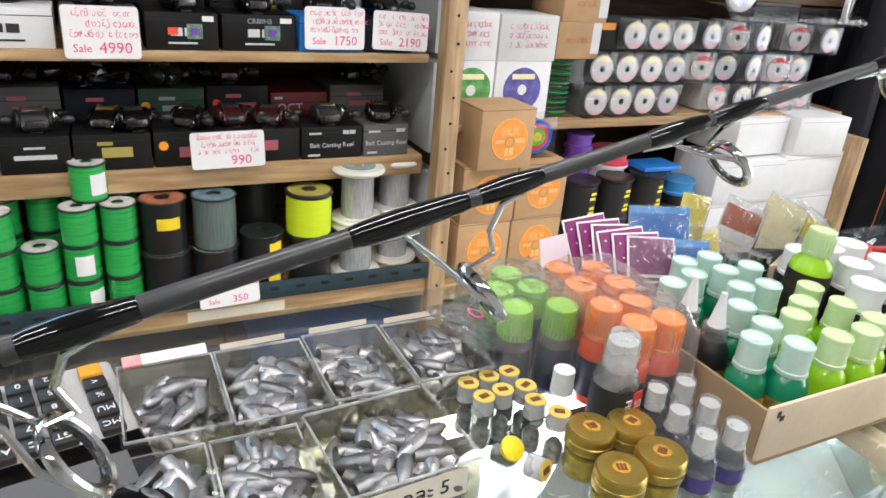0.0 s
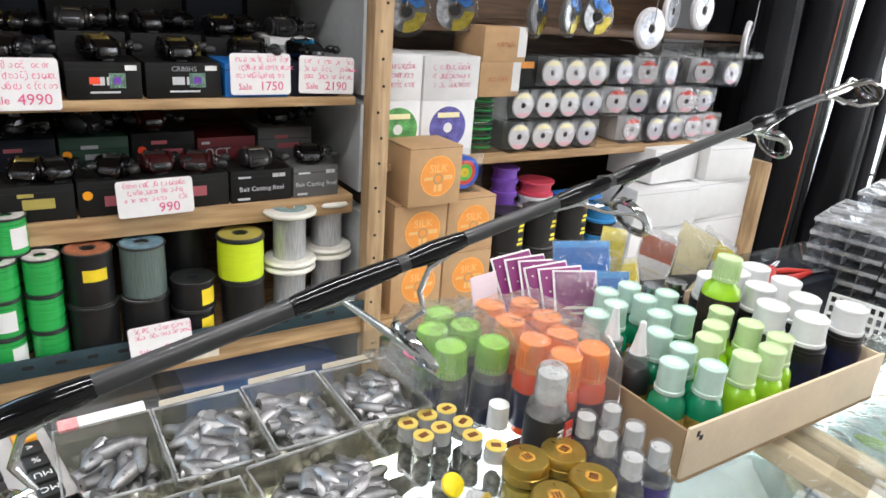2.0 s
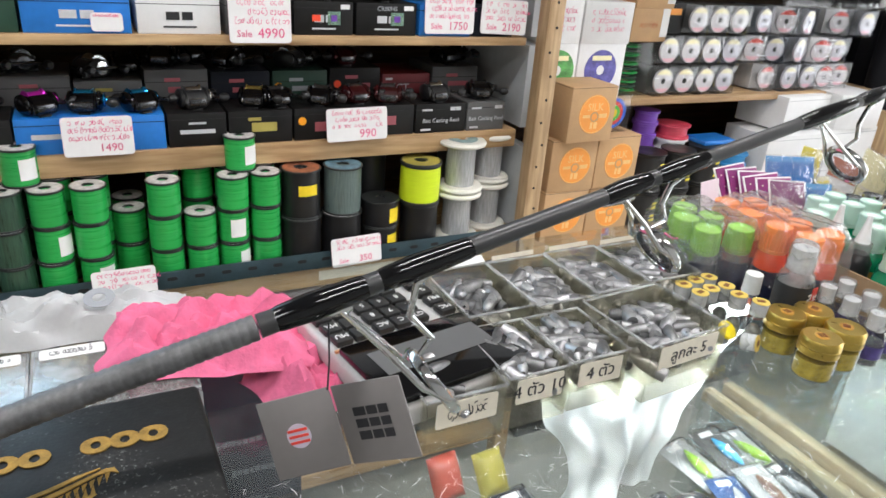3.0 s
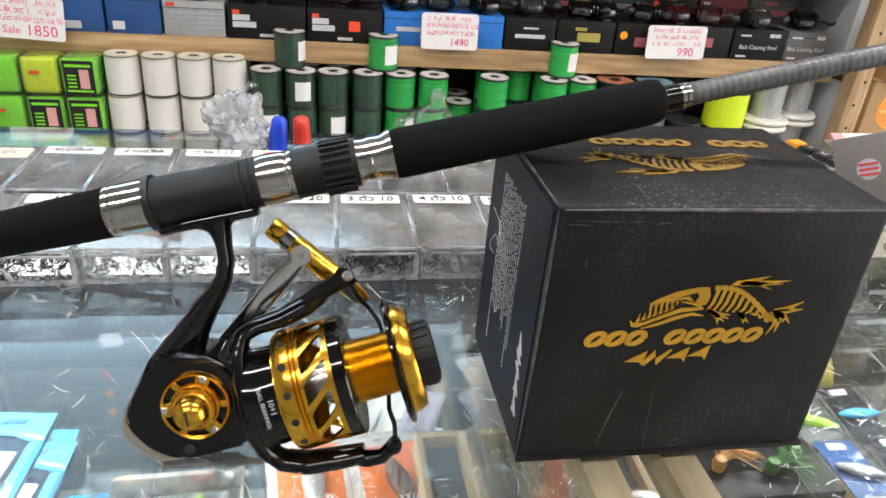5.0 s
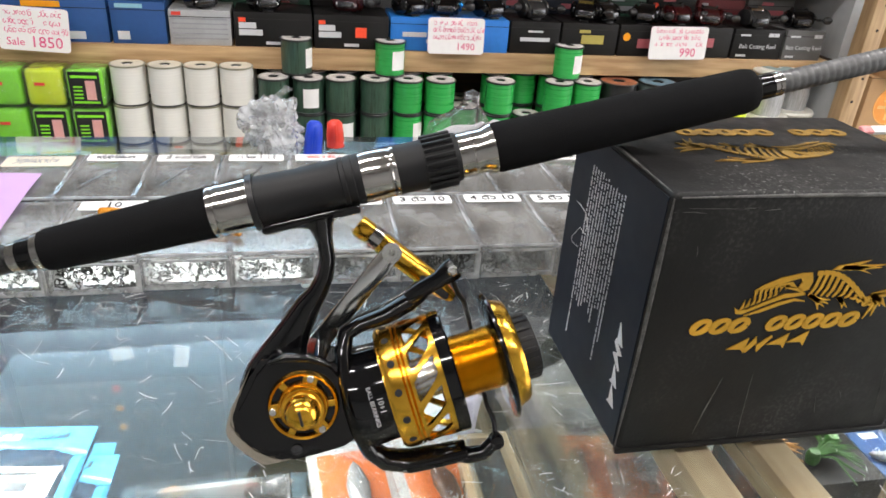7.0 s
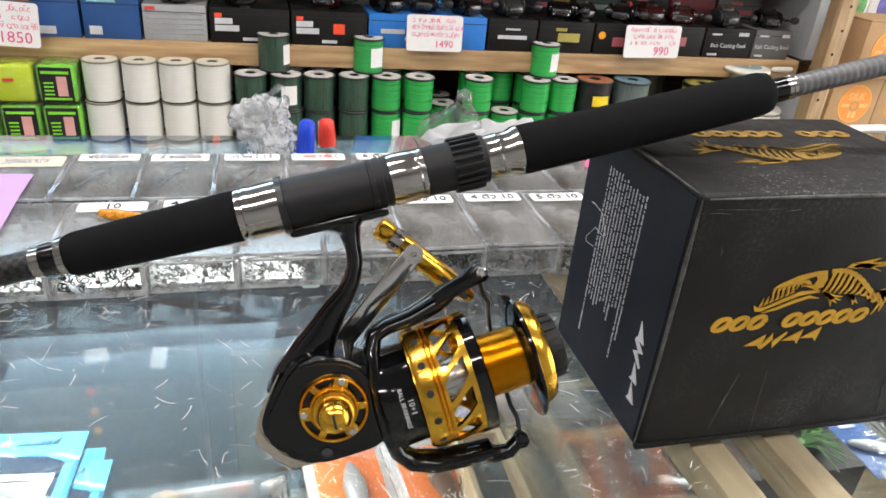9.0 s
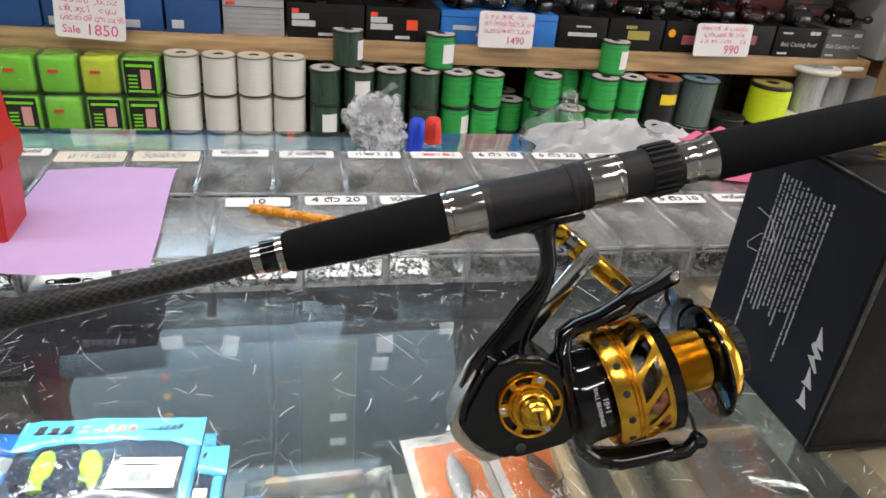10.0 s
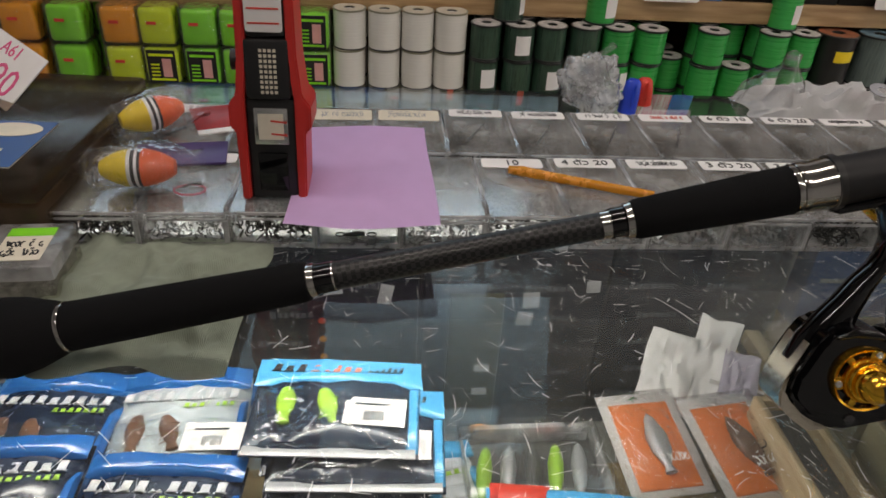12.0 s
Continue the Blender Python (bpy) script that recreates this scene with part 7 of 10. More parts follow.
part("knot", tube([(0.0, 0.0, 0.055), (0.006, -0.004, 0.064), (0.014, -0.002, 0.070), (0.020, 0.003, 0.068)], [0.006, 0.003, 0.004, 0.001], 8), M_SHRINK, bb, "twisted knot of film")
part("bag", bm, clear("white_crinkle", (0.95, 0.96, 0.97), haze=0.75, rough=0.14, gloss=3.0, bump=0.8, bscale=220, film=(0.95, 0.96, 0.97)), bb)
for x, ma, lab in ((-0.584, mat("blue_cap", (0.01, 0.06, 0.6), 0.35), "blue marker pen cap"), (-0.558, mat("red_cap", (0.75, 0.05, 0.03), 0.35), "red marker pen cap")):
    pn = thing("marker_pen", lab, "pen", pose(x, 0.620 if x < -0.57 else 0.646, ZT + 0.0012, -4, 5 if x < -0.57 else -2) @ Matrix.Diagonal((1, 1, 0.92 if x < -0.57 else 0.74, 1)), "marker pens")
    part("cap", lathe([(0, 0.040), (0.0055, 0.0395), (0.0082, 0.036), (0.0095, 0.02), (0.0098, 0.0), (0, 0)], 16), ma, pn)
    part("clip", box(-0.0015, 0.0015, -0.0115, -0.0095, 0.008, 0.036, 0.0005), ma, pn)
st = thing("orange_straw", "amber plastic pen tube lying on the bin lids", "pen", pose(-0.747, 0.410, ZT + 0.0335))
part("barrel", tube([(0, 0, 0), (0.01, -0.0035, 0.0002), (0.030, -0.0115, 0), (0.105, -0.041, 0)], [0.0030, 0.0042, 0.0038, 0.0034], 14), mat("amber_plastic", (0.85, 0.34, 0.02), 0.25, trans=0.3), st)
lp = thing("lilac_paper", "sheet of lilac paper on the bins", "paper", pose(-0.860, 0.405, ZT + 0.0302, 0, 0, 1.5))
bm = crumple(16, 20, 0.103, 0.165, 0.003, 12, 0.5, 2.0)
part("sheet", bm, M_LILAC, lp)

# ---- label gun ----
M_GUNRED = mat("red_gun_plastic", (0.55, 0.03, 0.025), 0.35, vary=0.1)
gun = thing("label_gun", "red and black price label gun standing on end", "label gun", pose(-0.9225, 0.372, ZT + 0.0298, -6))
for s in (-1, 1):
    part("side_shell", plate([(s * 0.0165, 0), (s * 0.0225, 0), (s * 0.0235, 0.05), (s * 0.0275, 0.052), (s * 0.0275, 0.068), (s * 0.022, 0.075), (s * 0.0195, 0.10), (s * 0.0185, 0.155), (s * 0.0155, 0.165), (s * 0.0125, 0.155), (s * 0.013, 0.10), (s * 0.0165, 0.07)], -0.012, 0.030, bev=0.0012), M_GUNRED, gun, "red plastic side shell")
part("core", box(-0.0165, 0.0165, -0.008, 0.026, 0.0, 0.072, 0.002), M_BLACK, gun)
part("print_head", box(-0.015, 0.015, -0.013, 0.022, 0.072, 0.112, 0.003), M_BLACK, gun, "black print head")
part("dial_knob", lathe([(0, 0), (0.006, 0), (0.007, 0.003), (0.007, 0.007), (0, 0.008)], 16, m=pose(-0.0185, 0.004, 0.095, 0, -90)), M_BLACK, gun)
part("number_band", bars([(-0.0045 + 0.003 * i, -0.0025 + 0.003 * i, 0.0775 + 0.0034 * j, 0.002) for i in range(4) for j in range(9)], m=Matrix.Translation((0, -0.0133, 0))), M_CREAM, gun, "pale number band", None, "stuff")
part("window_frame", box(-0.0115, 0.0115, -0.0100, -0.0082, 0.040, 0.066, 0.001), M_STEEL, gun)
part("window_label", box(-0.0085, 0.0085, -0.0107, -0.0102, 0.044, 0.062), M_CREAM, gun, "label seen in the window")
part("window_print", bars([(-0.006, 0.005, 0.057, 0.0012), (-0.005, 0.006, 0.048, 0.0012)], m=pose(0, -0.0108, 0, 0, 6)), M_REDINK, gun)
part("lower_window", box(-0.010, 0.010, -0.0098, -0.0082, 0.006, 0.034, 0.001), M_BLACKGLOSS, gun)
part("label_strip", plate(rounded(0.0235, 0.040, 0.002), -0.0145, -0.0135, m=Matrix.Translation((0, 0, 0.1365))), M_PAPER, gun, "white label strip with red lines")
part("label_lines", bars([(-0.010, 0.010, z, 0.0011) for z in (0.122, 0.131, 0.140, 0.149)], m=Matrix.Translation((0, -0.0147, 0))), M_REDINK, gun)
part("handle_core", box(-0.013, 0.013, -0.011, 0.024, 0.112, 0.160, 0.003), M_BLACK, gun)

# ---- foam floats ----
def foam_float(m):
    f = thing("foam_float", "yellow and orange foam float in a clear bag", "fishing float", m, "foam floats")
    L, R = 0.051, 0.0140
    prof = lambda a, b: [(R * math.sin(math.pi * (0.08 + 0.84 * t)) ** 0.7, L * t) for t in [a + (b - a) * k / 6 for k in range(7)]]
    for nm, a, b, ma in (("yellow_end", 0.0, 0.40, mat("float_yellow", (0.85, 0.62, 0.02), 0.5)), ("white_band", 0.40, 0.45, M_WHITE), ("black_band", 0.45, 0.50, M_BLACK), ("white_band", 0.50, 0.54, M_WHITE), ("black_band", 0.54, 0.58, M_BLACK), ("orange_end", 0.58, 1.0, mat("float_orange", (0.9, 0.13, 0.02), 0.5))):
        p = prof(a, b)
        if a == 0.0:
            p = [(0, 0)] + p
        if b == 1.0:
            p = p + [(0, L)]
        part(nm, lathe(p, 22, m=ALONG), ma, f)
    bm = lathe([(0.004, -0.016), (0.014, -0.006), (0.0185, 0.012), (0.0195, 0.03), (0.0185, 0.048), (0.012, 0.062), (0.014, 0.070)], 20, m=ALONG)
    for v in bm.verts:
        v.co += Vector((0, 0.0022 * noise.noise(v.co * 110), 0.0022 * noise.noise(v.co * 90 + Vector((3, 3, 3)))))
    part("bag", bm, M_FILM, f, "crinkled clear bag")
    return f


foam_float(pose(-1.046, 0.378, ZT + 0.0450, 0, 0, 4))
foam_float(pose(-1.058, 0.462, ZT + 0.0450, 0, -4, 34))
rc = thing("red_card", "small red printed card packet", "card packet", pose(-0.985, 0.51, ZT + 0.031, 6, 0, 22))
part("card", box(-0.028, 0.028, -0.02, 0.02, 0, 0.002, 0.0006), mat("dark_red_card", (0.35, 0.02, 0.02), 0.4, vary=0.3), rc)
part("white_edge", box(-0.028, 0.028, -0.028, -0.0205, 0, 0.002, 0.0006), M_WHITE, rc)
part("sticker", box(0.014, 0.024, -0.015, -0.006, 0.0021, 0.0026), M_PAPER, rc)
pc = thing("purple_card", "dark purple hook packet under the floats", "card packet", pose(-1.005, 0.432, ZT + 0.0302, 0, 0, 8))
part("card", box(-0.035, 0.035, -0.02, 0.02, 0, 0.0022, 0.0006), mat("dark_purple_card", (0.06, 0.03, 0.14), 0.4, vary=0.3), pc)
rg = thing("wire_ring", "loop of thin red wire beside the float", "wire", pose(-0.985, 0.373, ZT + 0.0312))
part("loop", tube([(0.011 * math.cos(a), 0.008 * math.sin(a), 0) for a in (2 * math.pi * k / 16 for k in range(17))], 0.0006, 6), M_REDLINE, rg)
# clear boxes at the end of the counter
big = thing("tackle_box", "large old clear tackle box with a blue and cream label", "plastic box", pose(-1.19, 0.440, ZT, 0, 0, -3))
M_SMOKEBROWN = clear("smoky_brown_plastic", (0.62, 0.55, 0.46), haze=0.16, rough=0.16, gloss=0.55, film=(0.26, 0.215, 0.17))
part("tub", box(-0.125, 0.125, -0.105, 0.105, 0.0, 0.042, 0.004), M_SMOKEBROWN, big, "smoky brown tub")
part("lid", box(-0.127, 0.127, -0.107, 0.107, 0.0422, 0.056, 0.004), M_SMOKEBROWN, big, "smoky clear lid")
part("contents", box(-0.122, 0.122, -0.102, 0.102, 0.002, 0.038, 0.004), mat("brown_contents", (0.10, 0.075, 0.055), 0.6, vary=0.6, scale=50), big, "dim brown contents", kind="stuff")
lb = part("label_card", box(-0.02, 0.10, -0.082, -0.006, 0.0562, 0.0568), M_CREAM, big, "cream label card")
part("blue_panel", box(0.045, 0.10, -0.082, -0.006, 0.0569, 0.0573), M_BLUEBOX, lb, "blue printed panel")
part("oval_mark", lathe([(0, 0), (0.022, 0), (0.022, 0.0004), (0, 0.0004)], 28, m=pose(0.073, -0.022, 0.0574) @ Matrix.Diagonal((1, 0.55, 1, 1))), M_CREAM, lb)
part("maker_mark", bars([(-0.010, -0.005, 0, 0.010), (-0.002, 0.004, 0, 0.010), (0.007, 0.012, 0, 0.010)], m=pose(0.071, -0.060, 0.0574, -90)), M_CREAM, lb)
part("small_print", bars([(-0.016, 0.036, z, 0.0016) for z in (0.02, 0.028, 0.036, 0.044, 0.052)], m=pose(0, 0, 0.0569, -90)), M_GREYINK, lb)
pcard = thing("price_card", "white price card with pink handwritten numbers", "price card", pose(-1.160, 0.505, ZT + 0.072, 40, 8, -42), "price cards")
part("card", box(-0.040, 0.040, -0.026, 0.026, 0, 0.001), M_PAPER, pcard)
writing("price", "990", 0.036, M_PINKINK, pcard, pose(0.002, -0.009, 0.0012))
writing("price_word", "A61", 0.017, M_PINKINK, pcard, pose(-0.004, 0.016, 0.0012))
sm = thing("tackle_box", "small clear box of shot with a white label", "plastic box", pose(-1.083, 0.300, ZT, 0, 0, 4))
part("tub", box(-0.036, 0.036, -0.026, 0.026, 0.0, 0.018, 0.003), M_CLEAR_OLD, sm)
part("shot", box(-0.033, 0.033, -0.023, 0.023, 0.002, 0.013, 0.002), mat("tiny_shot", (0.28, 0.28, 0.28), 0.35, metal=0.7, vary=0.7, scale=160), sm, "mass of tiny metal shot", kind="stuff")
part("lid", box(-0.037, 0.037, -0.027, 0.027, 0.0182, 0.030, 0.003), M_FROST, sm, "cloudy clear lid")
sl = part("sticker", box(0.000, 0.028, -0.020, 0.008, 0.0302, 0.0307), M_CREAM, sm)
part("handwriting", zigzag(0.022, 0.006, 8, 0.0012, 4), M_BLACKINK, sl, "", pose(0.014, -0.002, 0.0309, -90))
part("handwriting", zigzag(0.022, 0.006, 7, 0.0012, 5), M_BLACKINK, sl, "", pose(0.014, -0.012, 0.0309, -90))
part("green_tab", box(0.000, 0.028, 0.0085, 0.018, 0.0302, 0.0307), M_LIMELINE, sm)
bowl = thing("orange_rimmed_tub", "cloudy tub with an orange rim", "tub", pose(-1.158, 0.318, ZT))
part("tub", lathe([(0.026, 0.0), (0.031, 0.04), (0.033, 0.05), (0.032, 0.05), (0.029, 0.04), (0.0245, 0.002), (0, 0.002)], 26), M_FROST, bowl)
part("rim", lathe([(0.0325, 0.049), (0.0345, 0.050), (0.0345, 0.053), (0.0325, 0.053), (0.0325, 0.049)], 26), M_ORANGEDOT, bowl)
cl = thing("rib_knit_cloth", "grey green ribbed cloth folded flat on the glass", "cloth", pose(-0.994, 0.283, ZT + 0.001, 0, 0, -3))
part("cloth", crumple(60, 60, 0.128, 0.142, 0.011, 15, 0.6, 5.0), knit("ribbed_cloth", (0.16, 0.18, 0.15), (0.27, 0.31, 0.245), 2600.0), cl)

# ---- bottles, jars and vials on the glass ----
def bottle(name, label, category, group, body, neck, cap, body_mat, cap_mat, label_mat=None, lab=(0.15, 0.6), ridged=True, lab_label="", clearwall=None):
    """Squeeze bottle: body profile, cap profile, wrapped label, ribbed cap."""
    b = thing(name, label, category, group=group)
    part("bottle_body", lathe(body, 24), body_mat, b)
    c = part("cap", lathe(cap, 24), cap_mat, b)
    if ridged:
        r0, z0, z1 = cap[1][0], cap[1][1], cap[-2][1]
        bm = bmesh.new()
        for k in range(26):
            a = 2 * math.pi * k / 26
            box(r0 - 0.0003, r0 + 0.0005, -0.0006, 0.0006, z0 + 0.001, z0 + (z1 - z0) * 0.8, bm=bm, m=Matrix.Rotation(a, 4, "Z"))
        part("cap_ribs", bm, cap_mat, c)
    if label_mat:
        h = neck
        r = max(p[0] for p in body) + 0.0004
        part("wrap_label", lathe([(r, h * lab[0]), (r, h * lab[1])], 24), label_mat, b, lab_label)
    return b


def cap_profile(r, z0, z1):
    return [(0, z0), (r * 1.05, z0), (r * 1.05, z0 + 0.0035), (r * 0.985, z0 + 0.0045), (r * 0.95, z1 - 0.0045), (r * 0.99, z1 - 0.004), (r * 0.99, z1 - 0.001), (r * 0.93, z1), (r * 0.84, z1 - 0.0016), (0, z1 - 0.0012)]


M_EMERALD = mat("green_liquid", (0.0, 0.22, 0.10), 0.2, vary=0.1, coat=0.4)
M_LIME = mat("lime_liquid", (0.32, 0.62, 0.02), 0.25, vary=0.1, coat=0.4)
M_MINTCAP = mat("mint_cap", (0.52, 0.70, 0.61), 0.32, vary=0.08, sub=0.35)
M_LIMECAP = mat("pale_lime_cap", (0.58, 0.74, 0.40), 0.32, vary=0.08, sub=0.35)
M_WHITECAP = mat("white_cap", (0.80, 0.81, 0.80), 0.4, vary=0.04, sub=0.1)
M_NAVYLABEL = mat("navy_label", (0.01, 0.014, 0.045), 0.35, vary=0.5, scale=120)
M_AMBERLABEL = mat("amber_label", (0.35, 0.24, 0.05), 0.5, vary=0.6, scale=140)
M_DARKLABEL = mat("dark_picture_label", (0.03, 0.018, 0.014), 0.35, vary=0.8, scale=90)
body1 = [(0, 0), (0.0165, 0), (0.0185, 0.003), (0.0185, 0.045), (0.017, 0.053), (0.012, 0.060), (0.010, 0.062), (0, 0.062)]
b_mint = bottle("scent_bottle", "small green bait scent bottle with a mint cap", "bottle", "scent bottles", body1, 0.045, cap_profile(0.0135, 0.0605, 0.090), M_EMERALD, M_MINTCAP, M_AMBERLABEL, (0.55, 0.85), ridged=False)
part("price_sticker", box(-0.0055, 0.0055, -0.005, 0.005, 0.0890, 0.0893), M_PAPER, b_mint, "small white price sticker")
b_lime = bottle("scent_bottle", "small lime green bait scent bottle with a pale cap", "bottle", "scent bottles", body1, 0.045, cap_profile(0.0135, 0.0605, 0.090), M_LIME, M_LIMECAP, ridged=False)
body2 = [(0, 0), (0.0185, 0), (0.020, 0.003), (0.020, 0.055), (0.0195, 0.060), (0.0205, 0.061), (0.0205, 0.064), (0.0195, 0.065), (0.0205, 0.066), (0.0205, 0.069), (0.016, 0.070), (0, 0.070)]
b_white = bottle("paste_jar", "dark jar with a tall white screw cap", "jar", "paste jars", body2, 0.055, cap_profile(0.0178, 0.0695, 0.099), M_BLACK, M_WHITECAP, M_NAVYLABEL, (0.1, 0.95), ridged=False)
b_noz = thing("dropper_bottle", "black glue bottle with a clear pointed nozzle", "bottle", group="dropper bottles")
part("bottle_body", lathe([(0, 0), (0.0155, 0), (0.0165, 0.003), (0.0165, 0.055), (0.012, 0.064), (0.010, 0.066), (0, 0.066)], 22), M_BLACK, b_noz)
part("collar", lathe([(0, 0.0655), (0.0115, 0.0655), (0.0115, 0.070), (0.0105, 0.071), (0.0115, 0.072), (0.0115, 0.079), (0, 0.079)], 22), M_FROST, b_noz)
part("nozzle", lathe([(0, 0.0785), (0.0085, 0.079), (0.0065, 0.088), (0.0035, 0.105), (0.0028, 0.112), (0, 0.113)], 18), M_WHITECAP, b_noz)
part("wrap_label", lathe([(0.0169, 0.006), (0.0169, 0.04)], 22), M_AMBERLABEL, b_noz)
# cardboard tray
CX0, CX1, CY0, CY1, CH = 0.468, 0.792, 0.304, 0.520, 0.058
cr = thing("carton_tray", "shallow cardboard tray of scent bottles", "carton", pose((CX0 + CX1) / 2, (CY0 + CY1) / 2, ZT, 0, 0, 0.5))
cw, cd = (CX1 - CX0) / 2, (CY1 - CY0) / 2
part("base", box(-cw, cw, -cd, cd, 0.0004, 0.004), M_CARTON_BROWN, cr)
part("front_panel", box(-cw, cw, -cd, -cd + 0.0035, 0.0042, CH, 0.0008), M_CARTON, cr, "plain tan cardboard front")
part("rear_panel", box(-cw, cw, cd - 0.0035, cd, 0.0042, CH, 0.0008), M_CARTON, cr)
part("end_panel", box(-cw, -cw + 0.0035, -cd + 0.004, cd - 0.004, 0.0042, CH - 0.004, 0.0008), M_CARTON_BROWN, cr, "brown cardboard end")
part("end_panel", box(cw - 0.0035, cw, -cd + 0.004, cd - 0.004, 0.0042, CH - 0.002, 0.0008), M_CARTON, cr)
part("arrow_print", bars([(-cw + 0.010, -cw + 0.014, 0.05, 0.006), (-cw + 0.0145, -cw + 0.019, 0.045, 0.005)], m=Matrix.Translation((0, -cd - 0.0003, 0))), M_BLACKINK, cr)
RC = random.Random(8)
zb = ZT + 0.0042
for kind, spots in ((b_mint, ((0.493, 0.350), (0.523, 0.333), (0.527, 0.367), (0.530, 0.402), (0.563, 0.432), (0.597, 0.430), (0.580, 0.468), (0.537, 0.470), (0.50, 0.462), (0.615, 0.468), (0.55, 0.50), (0.59, 0.503))),
                    (b_lime, ((0.570, 0.331), (0.611, 0.329), (0.567, 0.372), (0.601, 0.388), (0.638, 0.376), (0.642, 0.340), (0.636, 0.412))),
                    (b_white, ((0.700, 0.345), (0.770, 0.343), (0.686, 0.386), (0.742, 0.382), (0.720, 0.424), (0.768, 0.422), (0.733, 0.466), (0.772, 0.466), (0.690, 0.470)))):
    for x, y in spots:
        copy_thing(kind, pose(x, y, zb, RC.uniform(-1, 1), RC.uniform(-1, 1), RC.uniform(0, 360)))
for x, y in ((0.4905, 0.428), (0.4915, 0.393)):
    copy_thing(b_noz, pose(x, y, zb, 0, 0, RC.uniform(0, 360)))
tall = bottle("tall_scent_bottle", "tall lime green bottle with a dark picture label", "bottle", "", [(0, 0), (0.0205, 0), (0.022, 0.004), (0.022, 0.092), (0.020, 0.102), (0.012, 0.110), (0.0115, 0.113), (0, 0.113)], 0.1, cap_profile(0.0140, 0.111, 0.138), M_LIME, M_LIMECAP, M_DARKLABEL, (0.25, 0.92), lab_label="dark printed picture label")
tall.matrix_basis = pose(0.662, 0.437, zb, 0, 3)
for k, (x, y) in enumerate(((0.628, 0.500), (0.664, 0.498))):
    j = thing("screw_cap_bottle", "dark bottle with a ribbed steel cap", "bottle", pose(x, y, zb), "steel capped bottles")
    part("bottle_body", lathe([(0, 0), (0.015, 0), (0.016, 0.003), (0.016, 0.055), (0.010, 0.064), (0, 0.064)], 20), M_BLACK, j)
    part("cap", lathe([(0, 0.0635), (0.0125, 0.0635), (0.0125, 0.068), (0.0118, 0.069), (0.0125, 0.070), (0.0125, 0.084), (0, 0.085)], 20), M_STEEL, j)
gone(b_mint), gone(b_lime), gone(b_white), gone(b_noz)

# orange and green capped bottles bundled in film
M_ORCAP = mat("orange_cap", (0.92, 0.30, 0.09), 0.4, vary=0.06, sub=0.2)
M_ORBODY = mat("orange_red_liquid", (0.85, 0.09, 0.02), 0.25, vary=0.1, coat=0.4)
M_GRCAP = mat("green_cap", (0.33, 0.62, 0.12), 0.4, vary=0.06, sub=0.2)
body3 = [(0, 0), (0.0165, 0), (0.0175, 0.003), (0.0175, 0.060), (0.015, 0.066), (0.011, 0.069), (0, 0.069)]
b_or = bottle("orange_capped_bottle", "bait scent bottle with an orange cap wrapped in film", "bottle", "bundled bottles", body3, 0.06, cap_profile(0.0150, 0.0685, 0.100), M_ORBODY, M_ORCAP, M_NAVYLABEL, (0.15, 0.8))
b_gr = bottle("green_capped_bottle", "bait scent bottle with a green cap wrapped in film", "bottle", "bundled bottles", body3, 0.06, cap_profile(0.0150, 0.0605, 0.090), M_FROST, M_GRCAP, M_NAVYLABEL, (0.1, 0.85))
for x, y in ((0.433, 0.502), (0.398, 0.475), (0.395, 0.434), (0.428, 0.432), (0.436, 0.400), (0.399, 0.399), (0.437, 0.469), (0.400, 0.510)):
    copy_thing(b_or, pose(x, y, ZT + 0.0004, RC.uniform(-2, 2), RC.uniform(-2, 2), RC.uniform(0, 360)))
for x, y in ((0.328, 0.508), (0.363, 0.501), (0.326, 0.470), (0.366, 0.462), (0.352, 0.536)):
    copy_thing(b_gr, pose(x, y, ZT + 0.0004, RC.uniform(-2, 2), RC.uniform(-2, 2), RC.uniform(0, 360)))
gone(b_or), gone(b_gr)


def film_cover(x0, x1, y0, y1, h, seed):
    """Shrink film drawn over a bundle of bottles."""
    f = thing("shrink_film", "crinkled clear shrink film over bottles", "plastic film", pose((x0 + x1) / 2, (y0 + y1) / 2, ZT))
    w, d = x1 - x0, y1 - y0
    bm, rows, n = bmesh.new(), [], 22
    for j in range(n + 1):
        row = []
        for i in range(n + 1):
            u, v = 2 * i / n - 1, 2 * j / n - 1
            e = max(abs(u), abs(v))
            z = h * (1.0 if e < 0.82 else max(0.25, 1 - ((e - 0.82) / 0.18) ** 2 * 0.75))
            p = Vector((u * 3 + seed, v * 3, seed))
            z += 0.006 + 0.004 * noise.noise(p) + 0.002 * noise.noise(p * 3)
            row.append(bm.verts.new((u * w / 2 * (0.92 if e < 0.9 else 1.0) + 0.003 * noise.noise(p * 2), v * d / 2 * (0.92 if e < 0.9 else 1.0), z)))
        rows.append(row)
    for j in range(n):
        for i in range(n):
            bm.faces.new((rows[j][i], rows[j][i + 1], rows[j + 1][i + 1], rows[j + 1][i]))
    part("film", bm, M_SHRINK, f)
    part("seam", tube([(-w * 0.42, 0.002, h + 0.005), (-w * 0.2, 0.004, h + 0.008), (w * 0.2, -0.002, h + 0.008), (w * 0.42, 0.001, h + 0.005)], [0.0006, 0.0012, 0.0012, 0.0006], 6), M_SHRINK, f, "gathered film seam")


